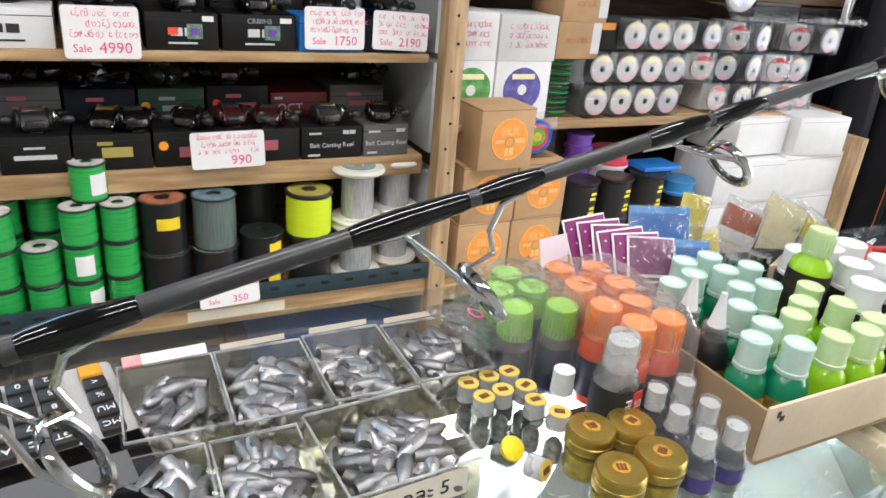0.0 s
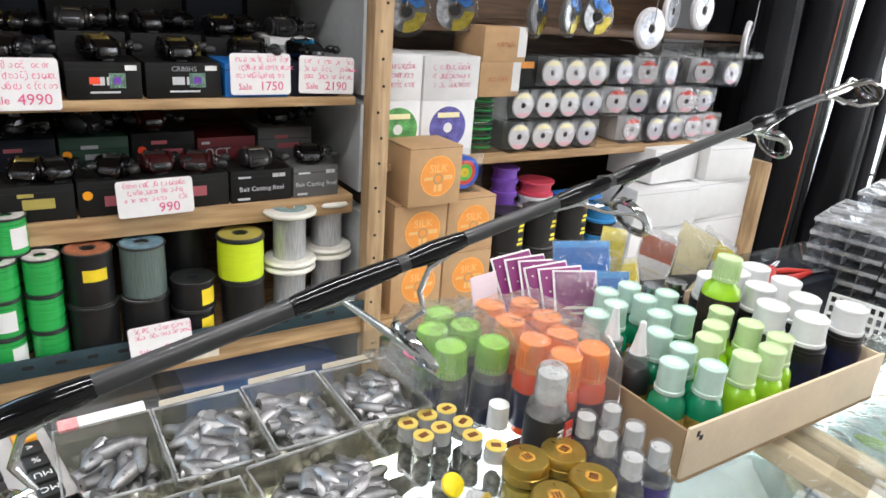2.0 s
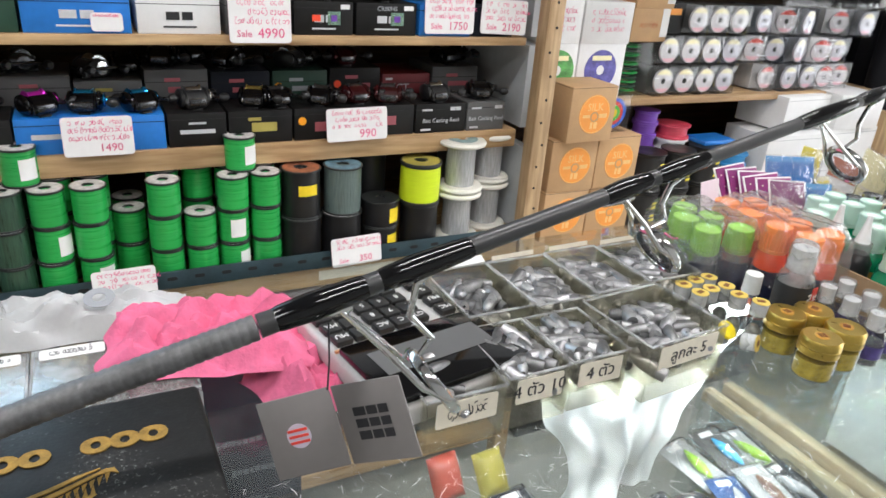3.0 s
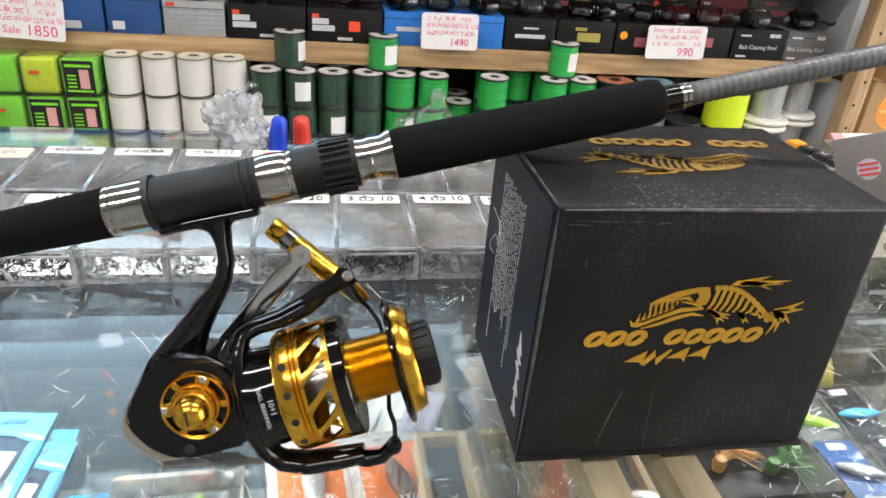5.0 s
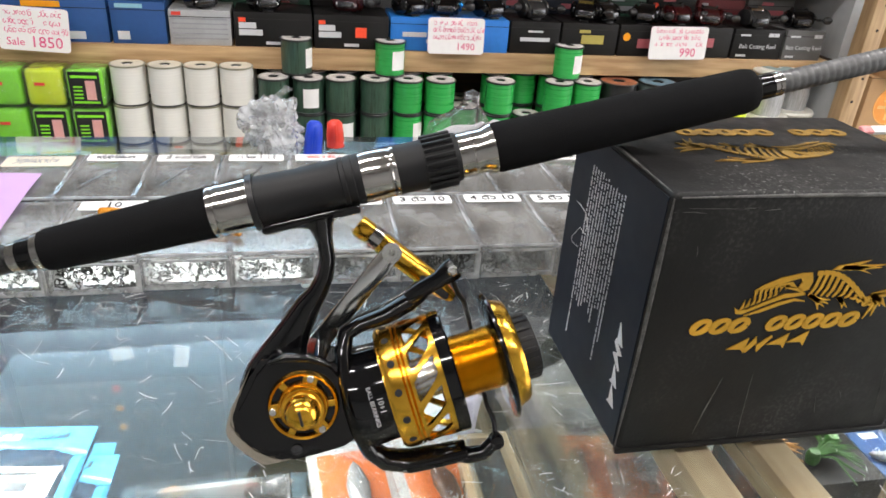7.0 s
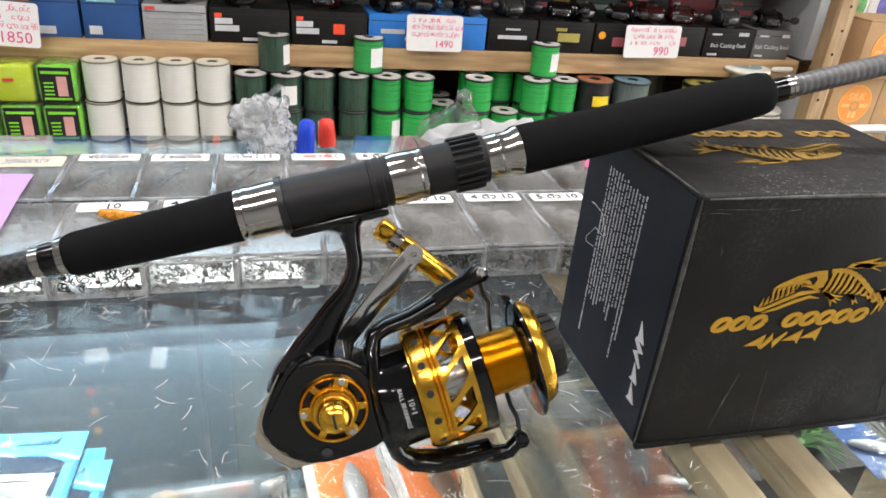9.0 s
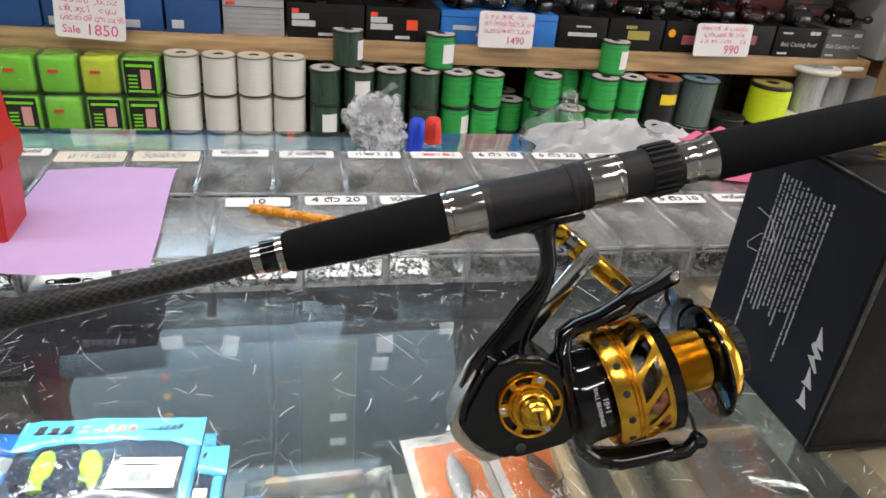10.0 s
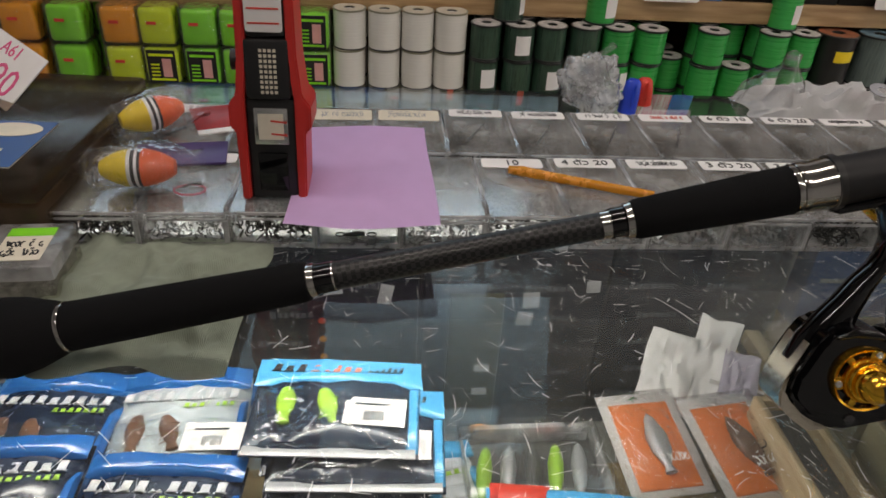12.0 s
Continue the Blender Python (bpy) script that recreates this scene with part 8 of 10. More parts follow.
film_cover(0.374, 0.462, 0.375, 0.532, 0.103, 2)
film_cover(0.302, 0.392, 0.440, 0.560, 0.094, 5)
bag2 = thing("plastic_bag", "small clear packet with a pink mark lying over a tray", "plastic bag", pose(0.290, 0.492, ZT + 0.060, 10, 14, 20))
part("bag", pillow(0.06, 0.075, 0.012, 8, 0.006, 4), M_FILM, bag2)
part("pink_mark", lathe([(0.006, 0), (0.0085, 0), (0.0085, 0.0004), (0.006, 0.0004), (0.006, 0)], 16, m=pose(0.006, 0.005, 0.0128)), M_PINKINK, bag2)
# tall clear bottle with a black and red label
sup = thing("lotion_bottle", "clear bottle with a black and red printed label and frosted cap", "bottle", pose(0.371, 0.380, ZT + 0.0004, 0, 0, 10))
part("bottle_body", lathe([(0, 0), (0.0185, 0), (0.0195, 0.003), (0.0195, 0.060), (0.017, 0.068), (0.013, 0.072), (0, 0.072)], 26), M_FROST, sup)
part("liquid", lathe([(0, 0.002), (0.0185, 0.003), (0.0185, 0.045), (0, 0.045)], 24), mat("dark_liquid", (0.02, 0.02, 0.025), 0.2), sup)
part("cap", lathe([(0, 0.0715), (0.0145, 0.0715), (0.0145, 0.098), (0.012, 0.103), (0, 0.104)], 26), M_FROST, sup, "frosted flip cap")
part("cap_core", lathe([(0, 0.072), (0.0125, 0.072), (0.0125, 0.097), (0, 0.099)], 22), mat("frosted_white", (0.76, 0.77, 0.76), 0.6, sub=0.2), sup)
part("wrap_label", lathe([(0.0199, 0.008), (0.0199, 0.058)], 26), M_BLACKINK, sup, "black label")
part("red_panel", box(0.001, 0.011, -0.0206, -0.0196, 0.010, 0.056), M_REDINK, sup, "red label panel")
writing("print", "SUPER", 0.0115, M_WHITE, sup, pose(0.006, -0.0212, 0.033, 90) @ pose(0, 0, 0, 0, 0, -90))
writing("print", "FISHING", 0.0105, M_WHITE, sup, pose(-0.006, -0.0212, 0.033, 90) @ pose(0, 0, 0, 0, 0, -90))
# gold-lidded jars
M_GOLDLID = mat("gold_tin_lid", (0.55, 0.38, 0.09), 0.3, metal=0.9, vary=0.12, scale=40)
jar = thing("gold_lidded_jar", "small clear glue jar with a gold lid and round sticker", "jar", group="gold lidded jars")
part("glass_jar", lathe([(0, 0), (0.0175, 0), (0.0195, 0.002), (0.0195, 0.024), (0.018, 0.027), (0, 0.027)], 28), M_CLEAR, jar)
part("contents", lathe([(0, 0.002), (0.0178, 0.002), (0.0178, 0.020), (0, 0.020)], 24), mat("yellow_contents", (0.35, 0.26, 0.03), 0.4, vary=0.5, scale=120), jar, "yellow printed contents")
lid_p = part("lid", lathe([(0, 0.0265), (0.0195, 0.0265), (0.0200, 0.0275), (0.0195, 0.029), (0.0198, 0.030), (0.0198, 0.034), (0.0192, 0.0345), (0.0198, 0.035), (0.0196, 0.041), (0.0180, 0.0435), (0, 0.0435)], 32), M_GOLDLID, jar, "gold metal lid")
part("round_sticker", lathe([(0, 0.0436), (0.0068, 0.0436), (0.0068, 0.0441), (0, 0.0441)], 24), mat("amber_sticker", (0.55, 0.28, 0.04), 0.35), lid_p)
part("sticker_mark", bars([(-0.0036, -0.0018, 0, 0.007), (-0.0008, 0.0010, 0, 0.007), (0.0018, 0.0036, 0, 0.007)], m=pose(0, 0, 0.0442, -90)), mat("brown_ink", (0.16, 0.05, 0.01), 0.5), lid_p)
for x, y, a in ((0.3270, 0.350, 0), (0.3625, 0.3445, 20), (0.3605, 0.306, 40), (0.3185, 0.302, -20)):
    copy_thing(jar, pose(x, y, ZT + 0.0004, 0, 0, a))
gone(jar)
# little clear bottles
M_PURPLELABEL = mat("purple_label", (0.07, 0.05, 0.2), 0.4, vary=0.4, scale=130)
sb = thing("clear_bottle", "small clear bottle with a translucent cap and purple label", "bottle", group="clear bottles")
part("bottle_body", lathe([(0, 0), (0.0125, 0), (0.0140, 0.002), (0.0140, 0.030), (0.012, 0.037), (0.008, 0.040), (0, 0.040)], 24), M_CLEAR, sb)
part("liquid", lathe([(0, 0.002), (0.0128, 0.002), (0.0128, 0.026), (0, 0.026)], 20), clear("pale_liquid", (0.85, 0.84, 0.86), haze=0.15, rough=0.1), sb)
part("cap", lathe([(0, 0.0395), (0.0100, 0.0395), (0.0102, 0.041), (0.0096, 0.042), (0.0096, 0.058), (0.0086, 0.060), (0, 0.060)], 22), M_FROST, sb, "translucent ribbed cap")
part("cap_core", lathe([(0, 0.040), (0.0080, 0.040), (0.0080, 0.057), (0, 0.058)], 18), bpy.data.materials["frosted_white"], sb)
part("wrap_label", lathe([(0.0143, 0.010), (0.0143, 0.024)], 24), M_PURPLELABEL, sb)
for x, y in ((0.399, 0.359), (0.430, 0.359), (0.427, 0.328), (0.396, 0.329), (0.394, 0.298), (0.4255, 0.2975)):
    copy_thing(sb, pose(x, y, ZT + 0.0004, 0, 0, RC.uniform(0, 360)))
gone(sb)
# yellow-topped vials
vi = thing("glass_vial", "clear vial with a yellow printed lid", "vial", group="glass vials")
part("tube_wall", lathe([(0, 0), (0.0088, 0), (0.0092, 0.001), (0.0092, 0.034), (0, 0.034)], 20), M_CLEAR, vi)
part("contents", lathe([(0, 0.001), (0.0075, 0.001), (0.0075, 0.016), (0.004, 0.021), (0, 0.021)], 14), mat("silvery_contents", (0.3, 0.3, 0.28), 0.35, metal=0.4, vary=0.7, scale=200), vi, "glittering contents")
part("cap", lathe([(0, 0.034), (0.0094, 0.034), (0.0096, 0.036), (0.0096, 0.0485), (0, 0.0485)], 22), M_FROST, vi, "translucent cap")
part("cap_core", lathe([(0, 0.0345), (0.0084, 0.0345), (0.0084, 0.0475), (0, 0.0475)], 18), bpy.data.materials["frosted_white"], vi)
ly = part("lid_sticker", disc(0, 0.0090, 0.0486, 0.0492, 22), mat("mustard_sticker", (0.72, 0.53, 0.12), 0.5), vi, "yellow sticker")
part("sticker_mark", bars([(-0.0042, 0.0042, 0, 0.0052)], m=pose(0, 0, 0.0493, -90)), bpy.data.materials["brown_ink"], ly)
for x, y in ((0.257, 0.428), (0.279, 0.431), (0.2985, 0.4315), (0.281, 0.4105), (0.3025, 0.410), (0.260, 0.4075), (0.299, 0.3885), (0.308, 0.3695)):
    copy_thing(vi, pose(x, y, ZT + 0.0004, RC.uniform(-1.5, 1.5), RC.uniform(-1.5, 1.5), RC.uniform(-30, 30)))
v2 = copy_thing(vi, pose(0.262, 0.385, ZT + 0.0095, 78, 0, 25))
gone(vi)
yl = thing("yellow_stopper", "round yellow stopper on a fallen vial", "stopper", pose(0.268, 0.371, ZT + 0.021, 40, 0, 10))
part("stopper", lathe([(0, 0), (0.0098, 0), (0.0105, 0.002), (0.0100, 0.004), (0.0055, 0.0055), (0, 0.0058)], 22), mat("bright_yellow_cap", (0.88, 0.68, 0.01), 0.4), yl)
fc = thing("frosted_cap_bottle", "slim bottle with a frosted cap among the vials", "bottle", pose(0.336, 0.405, ZT + 0.0004))
part("bottle_body", lathe([(0, 0), (0.0105, 0), (0.0105, 0.034), (0.008, 0.038), (0, 0.038)], 20), M_CLEAR, fc)
part("cap", lathe([(0, 0.038), (0.0098, 0.038), (0.0092, 0.060), (0, 0.061)], 20), bpy.data.materials["frosted_white"], fc)

# carded packets standing behind the bottles
M_MAGCARD = mat("plum_card", (0.22, 0.02, 0.14), 0.4, vary=0.15, scale=40)
M_SKYCARD = mat("sky_blue_card", (0.03, 0.30, 0.68), 0.4, vary=0.15)
M_YELCARD = mat("yellow_card", (0.88, 0.72, 0.05), 0.45, vary=0.08)
M_BROWNCARD = mat("rust_card", (0.48, 0.10, 0.03), 0.45, vary=0.15)
M_PALEYEL = mat("pale_yellow_card", (0.82, 0.75, 0.45), 0.5, vary=0.08)


def packet(w, h, m, ma, label, top=None, dots=False, bag=True):
    p = thing("hook_packet", label, "card packet", m, "hook packets")
    part("card", box(-w / 2, w / 2, 0, 0.0015, 0, h, 0.0004), ma, p)
    if dots:
        part("white_edge", box(-w / 2 - 0.0022, w / 2 + 0.0022, 0.0016, 0.0030, -0.002, h + 0.0022, 0.0004), M_PAPER, p)
    if top:
        part("printed_band", box(-w / 2 + 0.002, w / 2 - 0.002, -0.0006, -0.0002, h * 0.55, h * 0.9), top, p)
    for spec in ((-w * 0.3, w * 0.3, h * 0.35, h * 0.05), (-w * 0.2, w * 0.25, h * 0.25, h * 0.04)):
        part("print", bars([spec], m=Matrix.Translation((0, -0.0004, 0))), M_CREAM, p)
    if dots:
        part("spots", bars([(x * w, x * w + 0.002, z * h, 0.002) for x, z in ((-0.4, 0.85), (-0.2, 0.92), (0.05, 0.83), (0.25, 0.9), (0.35, 0.7), (-0.35, 0.6), (0.1, 0.65))], m=Matrix.Translation((0, -0.0005, 0))), M_CREAM, p)
    if bag:
        bm = pillow(w * 1.05, h * 1.04, 0.006, 7, 0.004, h * 50)
        part("film", bm, M_FILM, p, "clear bag", pose(0, -0.0008, h / 2, 90))
    return p


for k in range(6):
    packet(0.054, 0.064, pose(0.486 + 0.008 * k, 0.560 - 0.010 * k, ZT + 0.058 - 0.002 * k, -30, (k % 3 - 1) * 4, 2 - 3 * k), M_MAGCARD, "plum hook packet with gold spots", None, True, k == 5)
for k in range(2):
    packet(0.072, 0.078, pose(0.556 + 0.010 * k, 0.540 - 0.030 * k, ZT + 0.056 - 0.030 * k, -22, 0, -20), M_SKYCARD, "bright blue hook packet", M_BLUEBRIGHT, False, True)
packet(0.042, 0.085, pose(0.436, 0.556, ZT + 0.02, -14, 0, 12), M_PINKPAPER, "white and red backing card behind the orange bottles", None, False, False)
packet(0.050, 0.088, pose(0.585, 0.566, ZT + 0.030, -14, 6, -12), M_PAPER, "white and blue hook packet", M_SKYCARD)
packet(0.040, 0.060, pose(0.632, 0.582, ZT + 0.070, -10, 12, -10), M_YELCARD, "small yellow hook packet in film")
packet(0.060, 0.066, pose(0.648, 0.560, ZT + 0.024, -22, -4, -15), M_PALEYEL, "pale yellow lure packet with a dark lure", M_YELCARD)
packet(0.060, 0.085, pose(0.712, 0.582, ZT + 0.030, -18, 20, -18), M_PAPER, "rust and white hook packet", M_BROWNCARD)
packet(0.062, 0.090, pose(0.775, 0.578, ZT + 0.026, -20, 24, -25), M_PALEYEL, "pale yellow packet in clear film")
packet(0.062, 0.085, pose(0.815, 0.570, ZT + 0.022, -26, 30, -25), M_PAPER, "white packet in clear film", M_YELCARD)
stand = thing("packet_rack", "low dark rack holding hook packets", "rack", pose(0.63, 0.585, ZT))
part("rack_body", box(-0.24, 0.24, -0.012, 0.02, 0.0, 0.045, 0.004), M_BLACK, stand)

# stack of clear lure boxes in a white basket
BASKET = pose(1.187, 0.465, ZT, 0, 0, 15)
bk = thing("plastic_basket", "white perforated plastic basket", "basket", BASKET)
part("basket_floor", box(-0.25, 0.25, -0.095, 0.105, 0.001, 0.004), M_WHITE, bk)
for nm, x0, x1, y0, y1 in (("front_wall", -0.25, 0.25, -0.0985, -0.0955), ("rear_wall", -0.25, 0.25, 0.1055, 0.1085)):
    bm = bmesh.new()
    for k in range(51):
        box(x0 + k * 0.0098, x0 + k * 0.0098 + 0.004, y0, y1, 0.001, 0.046, bm=bm)
    for z in (0.003, 0.017, 0.031, 0.044):
        box(x0, x1, y0 - 0.0004, y1 + 0.0004, z, z + 0.004, bm=bm)
    part(nm, bm, M_WHITE, bk, "perforated basket wall")
for nm, x0, x1 in (("end_wall", -0.2535, -0.2505), ("end_wall", 0.2505, 0.2535)):
    bm = bmesh.new()
    for k in range(21):
        box(x0, x1, -0.0985 + k * 0.0098, -0.0945 + k * 0.0098, 0.001, 0.046, bm=bm)
    for z in (0.003, 0.017, 0.031, 0.044):
        box(x0 - 0.0004, x1 + 0.0004, -0.0985, 0.1085, z, z + 0.004, bm=bm)
    part(nm, bm, M_WHITE, bk)
M_SMOKEBOX = clear("smoke_clear", (0.90, 0.91, 0.93), haze=0.10, rough=0.06, film=(0.20, 0.22, 0.28))
lx = thing("lure_box", "small clear lidded lure box", "plastic box", group="lure boxes")
part("tub", box(-0.034, 0.034, -0.046, 0.046, 0, 0.0145, 0.002), M_SMOKEBOX, lx)
# The window's white reflection on the lids is put into their milky plastic
part("lid", box(-0.035, 0.035, -0.047, 0.047, 0.0150, 0.0192, 0.0008), M_LIDRIM, lx, "clear lid, its white reflection put in as milkiness")
bm = bmesh.new()
for s in (-1, 1):
    box(s * 0.0345 - 0.0008, s * 0.0345 + 0.0008, -0.0475, 0.0475, 0.0140, 0.0196, bm=bm), box(-0.0353, 0.0353, s * 0.0465 - 0.0008, s * 0.0465 + 0.0008, 0.0140, 0.0196, bm=bm)
part("lid_rim", bm, M_LIDRIM, lx, "white moulded rim")
for k in range(3):
    part("divider", box(-0.033, 0.033, -0.024 + 0.024 * k, -0.0232 + 0.024 * k, 0.001, 0.0138), M_SILVERBOX, lx)
part("lure", lathe([(0, -0.035), (0.004, -0.028), (0.007, -0.01), (0.006, 0.012), (0.003, 0.028), (0, 0.035)], 10, m=pose(0, 0, 0.008, 90)), M_GREYBOX, lx, "dark lure inside")
for i in range(5):
    for j in range(2):
        n = 7 if (i + j) % 3 else 6
        for k in range(n):
            copy_thing(lx, BASKET @ pose(-0.205 + 0.0735 * i + RC.uniform(-0.002, 0.002), -0.045 + 0.098 * j + RC.uniform(-0.002, 0.002), 0.0045 + 0.0198 * k, 0, 0, RC.uniform(-2, 2)))
gone(lx)
fo = thing("foil_packet", "crumpled silver foil packet beside the tray", "packet", pose(0.852, 0.385, ZT, 0, 0, 25))
part("foil", crumple(24, 20, 0.09, 0.07, 0.03, 31, 0.5, 5.0), mat("silver_foil", (0.6, 0.6, 0.6), 0.25, metal=0.7, vary=0.2), fo)
cf = thing("plastic_bag", "crinkled clear bag beside the basket", "plastic bag", pose(0.905, 0.335, ZT, 0, 0, -20))
part("bag", crumple(22, 20, 0.10, 0.07, 0.04, 33, 0.5, 5.0), M_FILM, cf)
for k, (x, y, a, ma, lab) in enumerate(((0.86, 0.50, 20, mat("red_handle", (0.55, 0.04, 0.03), 0.4), "red-handled steel pliers in a pot"), (0.90, 0.47, -10, bpy.data.materials["red_handle"], "red-handled steel scissors in a pot"))):
    pl = thing("pliers", lab, "pliers", pose(x, y, ZT + 0.075, 0, 0, a), "pliers")
    for s in (-1, 1):
        part("handle", tube([(0, s * 0.002, 0), (-0.03, s * 0.010, 0), (-0.07, s * 0.012, 0)], [0.003, 0.0045, 0.004], 8), ma, pl)
        part("jaw", tube([(0, s * 0.002, 0), (0.035, s * 0.001, 0)], [0.004, 0.0015], 8), M_STEEL, pl)
tool = thing("tool_pot", "dark pot holding pliers beside the jars", "pot", pose(0.875, 0.49, ZT))
part("pot", box(-0.06, 0.06, -0.04, 0.04, 0, 0.071, 0.004), M_BOXNAVY, tool)

# ---- boxed line on the far shelf ----
def silk_box(m):
    b = thing("kraft_line_box", "kraft cardboard cube with an orange round print", "box", m, "kraft line boxes")
    S, H, D = 0.137, 0.1345, 0.137
    part("carton", box(0, S, 0, D, 0, H, 0.0012), M_KRAFT, b)
    d = part("round_print", disc(0, 0.047, 0, 0.0006, 36, m=pose(S / 2 + 0.006, -0.0002, H / 2, 90)), M_ORANGEDISC, b, "orange round print")
    writing("print", "SILK", 0.026, M_PALEORANGE, d, pose(S / 2 + 0.006, -0.0012, H / 2 + 0.017, 90))
    part("print", bars([(-0.036, -0.014, -0.004, 0.007), (0.014, 0.038, -0.004, 0.010)], m=Matrix.Translation((S / 2 + 0.006, -0.0011, H / 2))), M_PALEORANGE, d)
    part("print", bars([(-0.010, -0.003, -0.027, 0.016), (0.001, 0.011, -0.027, 0.016)], m=Matrix.Translation((S / 2 + 0.006, -0.0011, H / 2))), M_PALEORANGE, d)
    part("print_ring", disc(0.0445, 0.0455, 0, 0.0003, 36, m=pose(S / 2 + 0.006, -0.0009, H / 2, 90)), M_PALEORANGE, d)
    part("centre_ring", disc(0.009, 0.0125, 0, 0.0003, 24, m=pose(S / 2 + 0.006, -0.0010, H / 2 - 0.006, 90)), M_KRAFT, d)
    part("lid_seam", box(-0.0005, S + 0.0005, -0.0005, D, H - 0.004, H - 0.0032), M_HOLE, b)
    return b


for x, y, z, a in ((0.713, 1.308, 0.6645, 1), (0.856, 1.312, 0.6645, -1), (0.714, 1.308, 0.7995, -1), (0.858, 1.31, 0.7995, 1), (0.730, 1.280, 0.9345, 2)):
    silk_box(pose(x, y, z, 0, 0, a))
mc = thing("spool_case", "clear case with a multicoloured braid disc", "line spool", pose(0.925, 1.345, 0.9345))
part("case", box(-0.046, 0.046, 0, 0.06, 0, 0.098, 0.002), M_CLEAR, mc)
for k, (c, r) in enumerate((((0.02, 0.1, 0.6), 0.040), ((0.75, 0.05, 0.05), 0.031), ((0.1, 0.5, 0.06), 0.021), ((0.8, 0.6, 0.03), 0.012))):
    part("braid_ring", disc(r - 0.010, r, 0.004 + 0.002 * k, 0.03, 28, m=pose(0, 0.040, 0.048, 90)), mat("braid_%d" % k, c, 0.4, vary=0.25, scale=60), mc, "coloured braid")
for x0, x1, z0, z1, y in ((0.700, 0.812, 1.0155, 1.150, 1.392), (0.817, 0.962, 1.0155, 1.150, 1.392), (0.698, 0.812, 1.1505, 1.252, 1.392), (0.816, 0.966, 1.1505, 1.250, 1.39)):
    w = thing("white_line_box", "white line box with red handwriting" if z0 > 1.1 else "white line box with a round colour print", "box", pose(x0, y, z0), "white line boxes")
    W, H = x1 - x0, z1 - z0
    part("carton", box(0, W, 0, 0.13, 0, H, 0.001), M_WHITEBOX, w)
    if z0 > 1.1:
        bm = bmesh.new()
        for k in range(3):
            zigzag(W * 0.7, 0.012, 12, 0.0013, k + x0, bm, Matrix.Translation((W * 0.5, -0.0003, H * (0.75 - 0.2 * k))))
        part("handwriting", bm, M_PINKINK, w, "faint red handwriting")
    else:
        col = M_LIMELINE if x0 < 0.75 else M_PURPLELINE
        d = part("round_print", disc(0.012, 0.050, 0, 0.0006, 32, m=pose(W / 2, -0.0002, H * 0.52, 90)), mat("print_%s" % ("a" if x0 < 0.75 else "b"), (0.08, 0.3, 0.08) if x0 < 0.75 else (0.09, 0.08, 0.3), 0.4, vary=0.8, scale=35), w, "round colour print")
        part("print_arc", bars([(-0.03, 0.03, 0.03, 0.012)], m=Matrix.Translation((W / 2, -0.0012, H * 0.52))), M_PALEYEL, d)
for z0, z1, x0, x1 in ((1.0155, 1.154, 1.090, 1.0905), (1.1555, 1.237, 0.970, 1.090), (1.2375, 1.318, 0.974, 1.100)):
    if x1 - x0 > 0.01:
        kb = thing("kraft_box", "plain kraft box with faint handwriting", "box", pose(x0, 1.392, z0, 0, 0, 1), "kraft boxes")
        W, H = x1 - x0, z1 - z0
        part("carton", box(0, W, 0, 0.13, 0, H, 0.001), M_KRAFT, kb)
        part("handwriting", zigzag(W * 0.5, 0.012, 10, 0.001, z0, m=Matrix.Translation((W * 0.45, -0.0003, H * 0.5))), M_BROWNCARD, kb)
        part("white_tape", box(W * 0.8, W + 0.0004, -0.0006, 0.04, H * 0.15, H + 0.0004), M_PAPER, kb)
gc = thing("coil_pack", "clear packs of green coiled leader", "line spool", pose(1.018, 1.395, 1.0155))
part("case", box(-0.050, 0.050, 0, 0.10, 0, 0.138, 0.003), M_CLEAR, gc)
for k in range(11):
    part("coil", lathe([(0.030, 0), (0.034, 0.003), (0.030, 0.006)], 18, m=pose(0, 0.05, 0.006 + 0.0115 * k)), M_DARKLINE if k % 2 else M_GREENLINE, gc)

M_DISC = mat("pearly_disc", (0.60, 0.58, 0.60), 0.25, vary=0.1, scale=40)
M_DISCPINK = mat("disc_pink", (0.75, 0.42, 0.48), 0.4)


def disc_box(printed=(0.75, 0.6, 0.2), dark=False, red=False):
    b = thing("disc_spool_box", "clear box with a pale disc spool of line" if not red else "clear box with a red labelled spool", "line spool", group="boxed disc spools")
    part("case", box(-0.0365, 0.0365, 0, 0.11, 0, 0.0785, 0.002), M_FILM if red else M_CLEAR if not dark else M_SMOKEBOX, b)
    part("backing", box(-0.033, 0.033, 0.034, 0.105, 0.003, 0.0745), M_GREYBOX if not red else M_WHITEBOX, b)
    d = part("disc_spool", disc(0.0075, 0.032, 0, 0.006, 32, m=pose(0, 0.012, 0.039, 90)), M_DISC, b, "pearly plastic disc")
    part("hub", disc(0, 0.0073, 0, 0.004, 16, m=pose(0, 0.010, 0.039, 90)), M_HOLE, d)
    part("disc_label", plate([(0.031 * math.cos(a), 0.031 * math.sin(a)) for a in (radians(35 + 11 * k) for k in range(11))] , 0.0045, 0.0058, m=Matrix.Translation((0, 0, 0.039))), M_PALEYEL if not red else M_REDINK, d, "yellow label arc" if not red else "red label arc")
    part("disc_label", plate([(0.030 * math.cos(a), 0.030 * math.sin(a)) for a in (radians(-140 + 10 * k) for k in range(11))], 0.0045, 0.0058, m=Matrix.Translation((0, 0, 0.039))), M_DISCPINK, d)
    return b


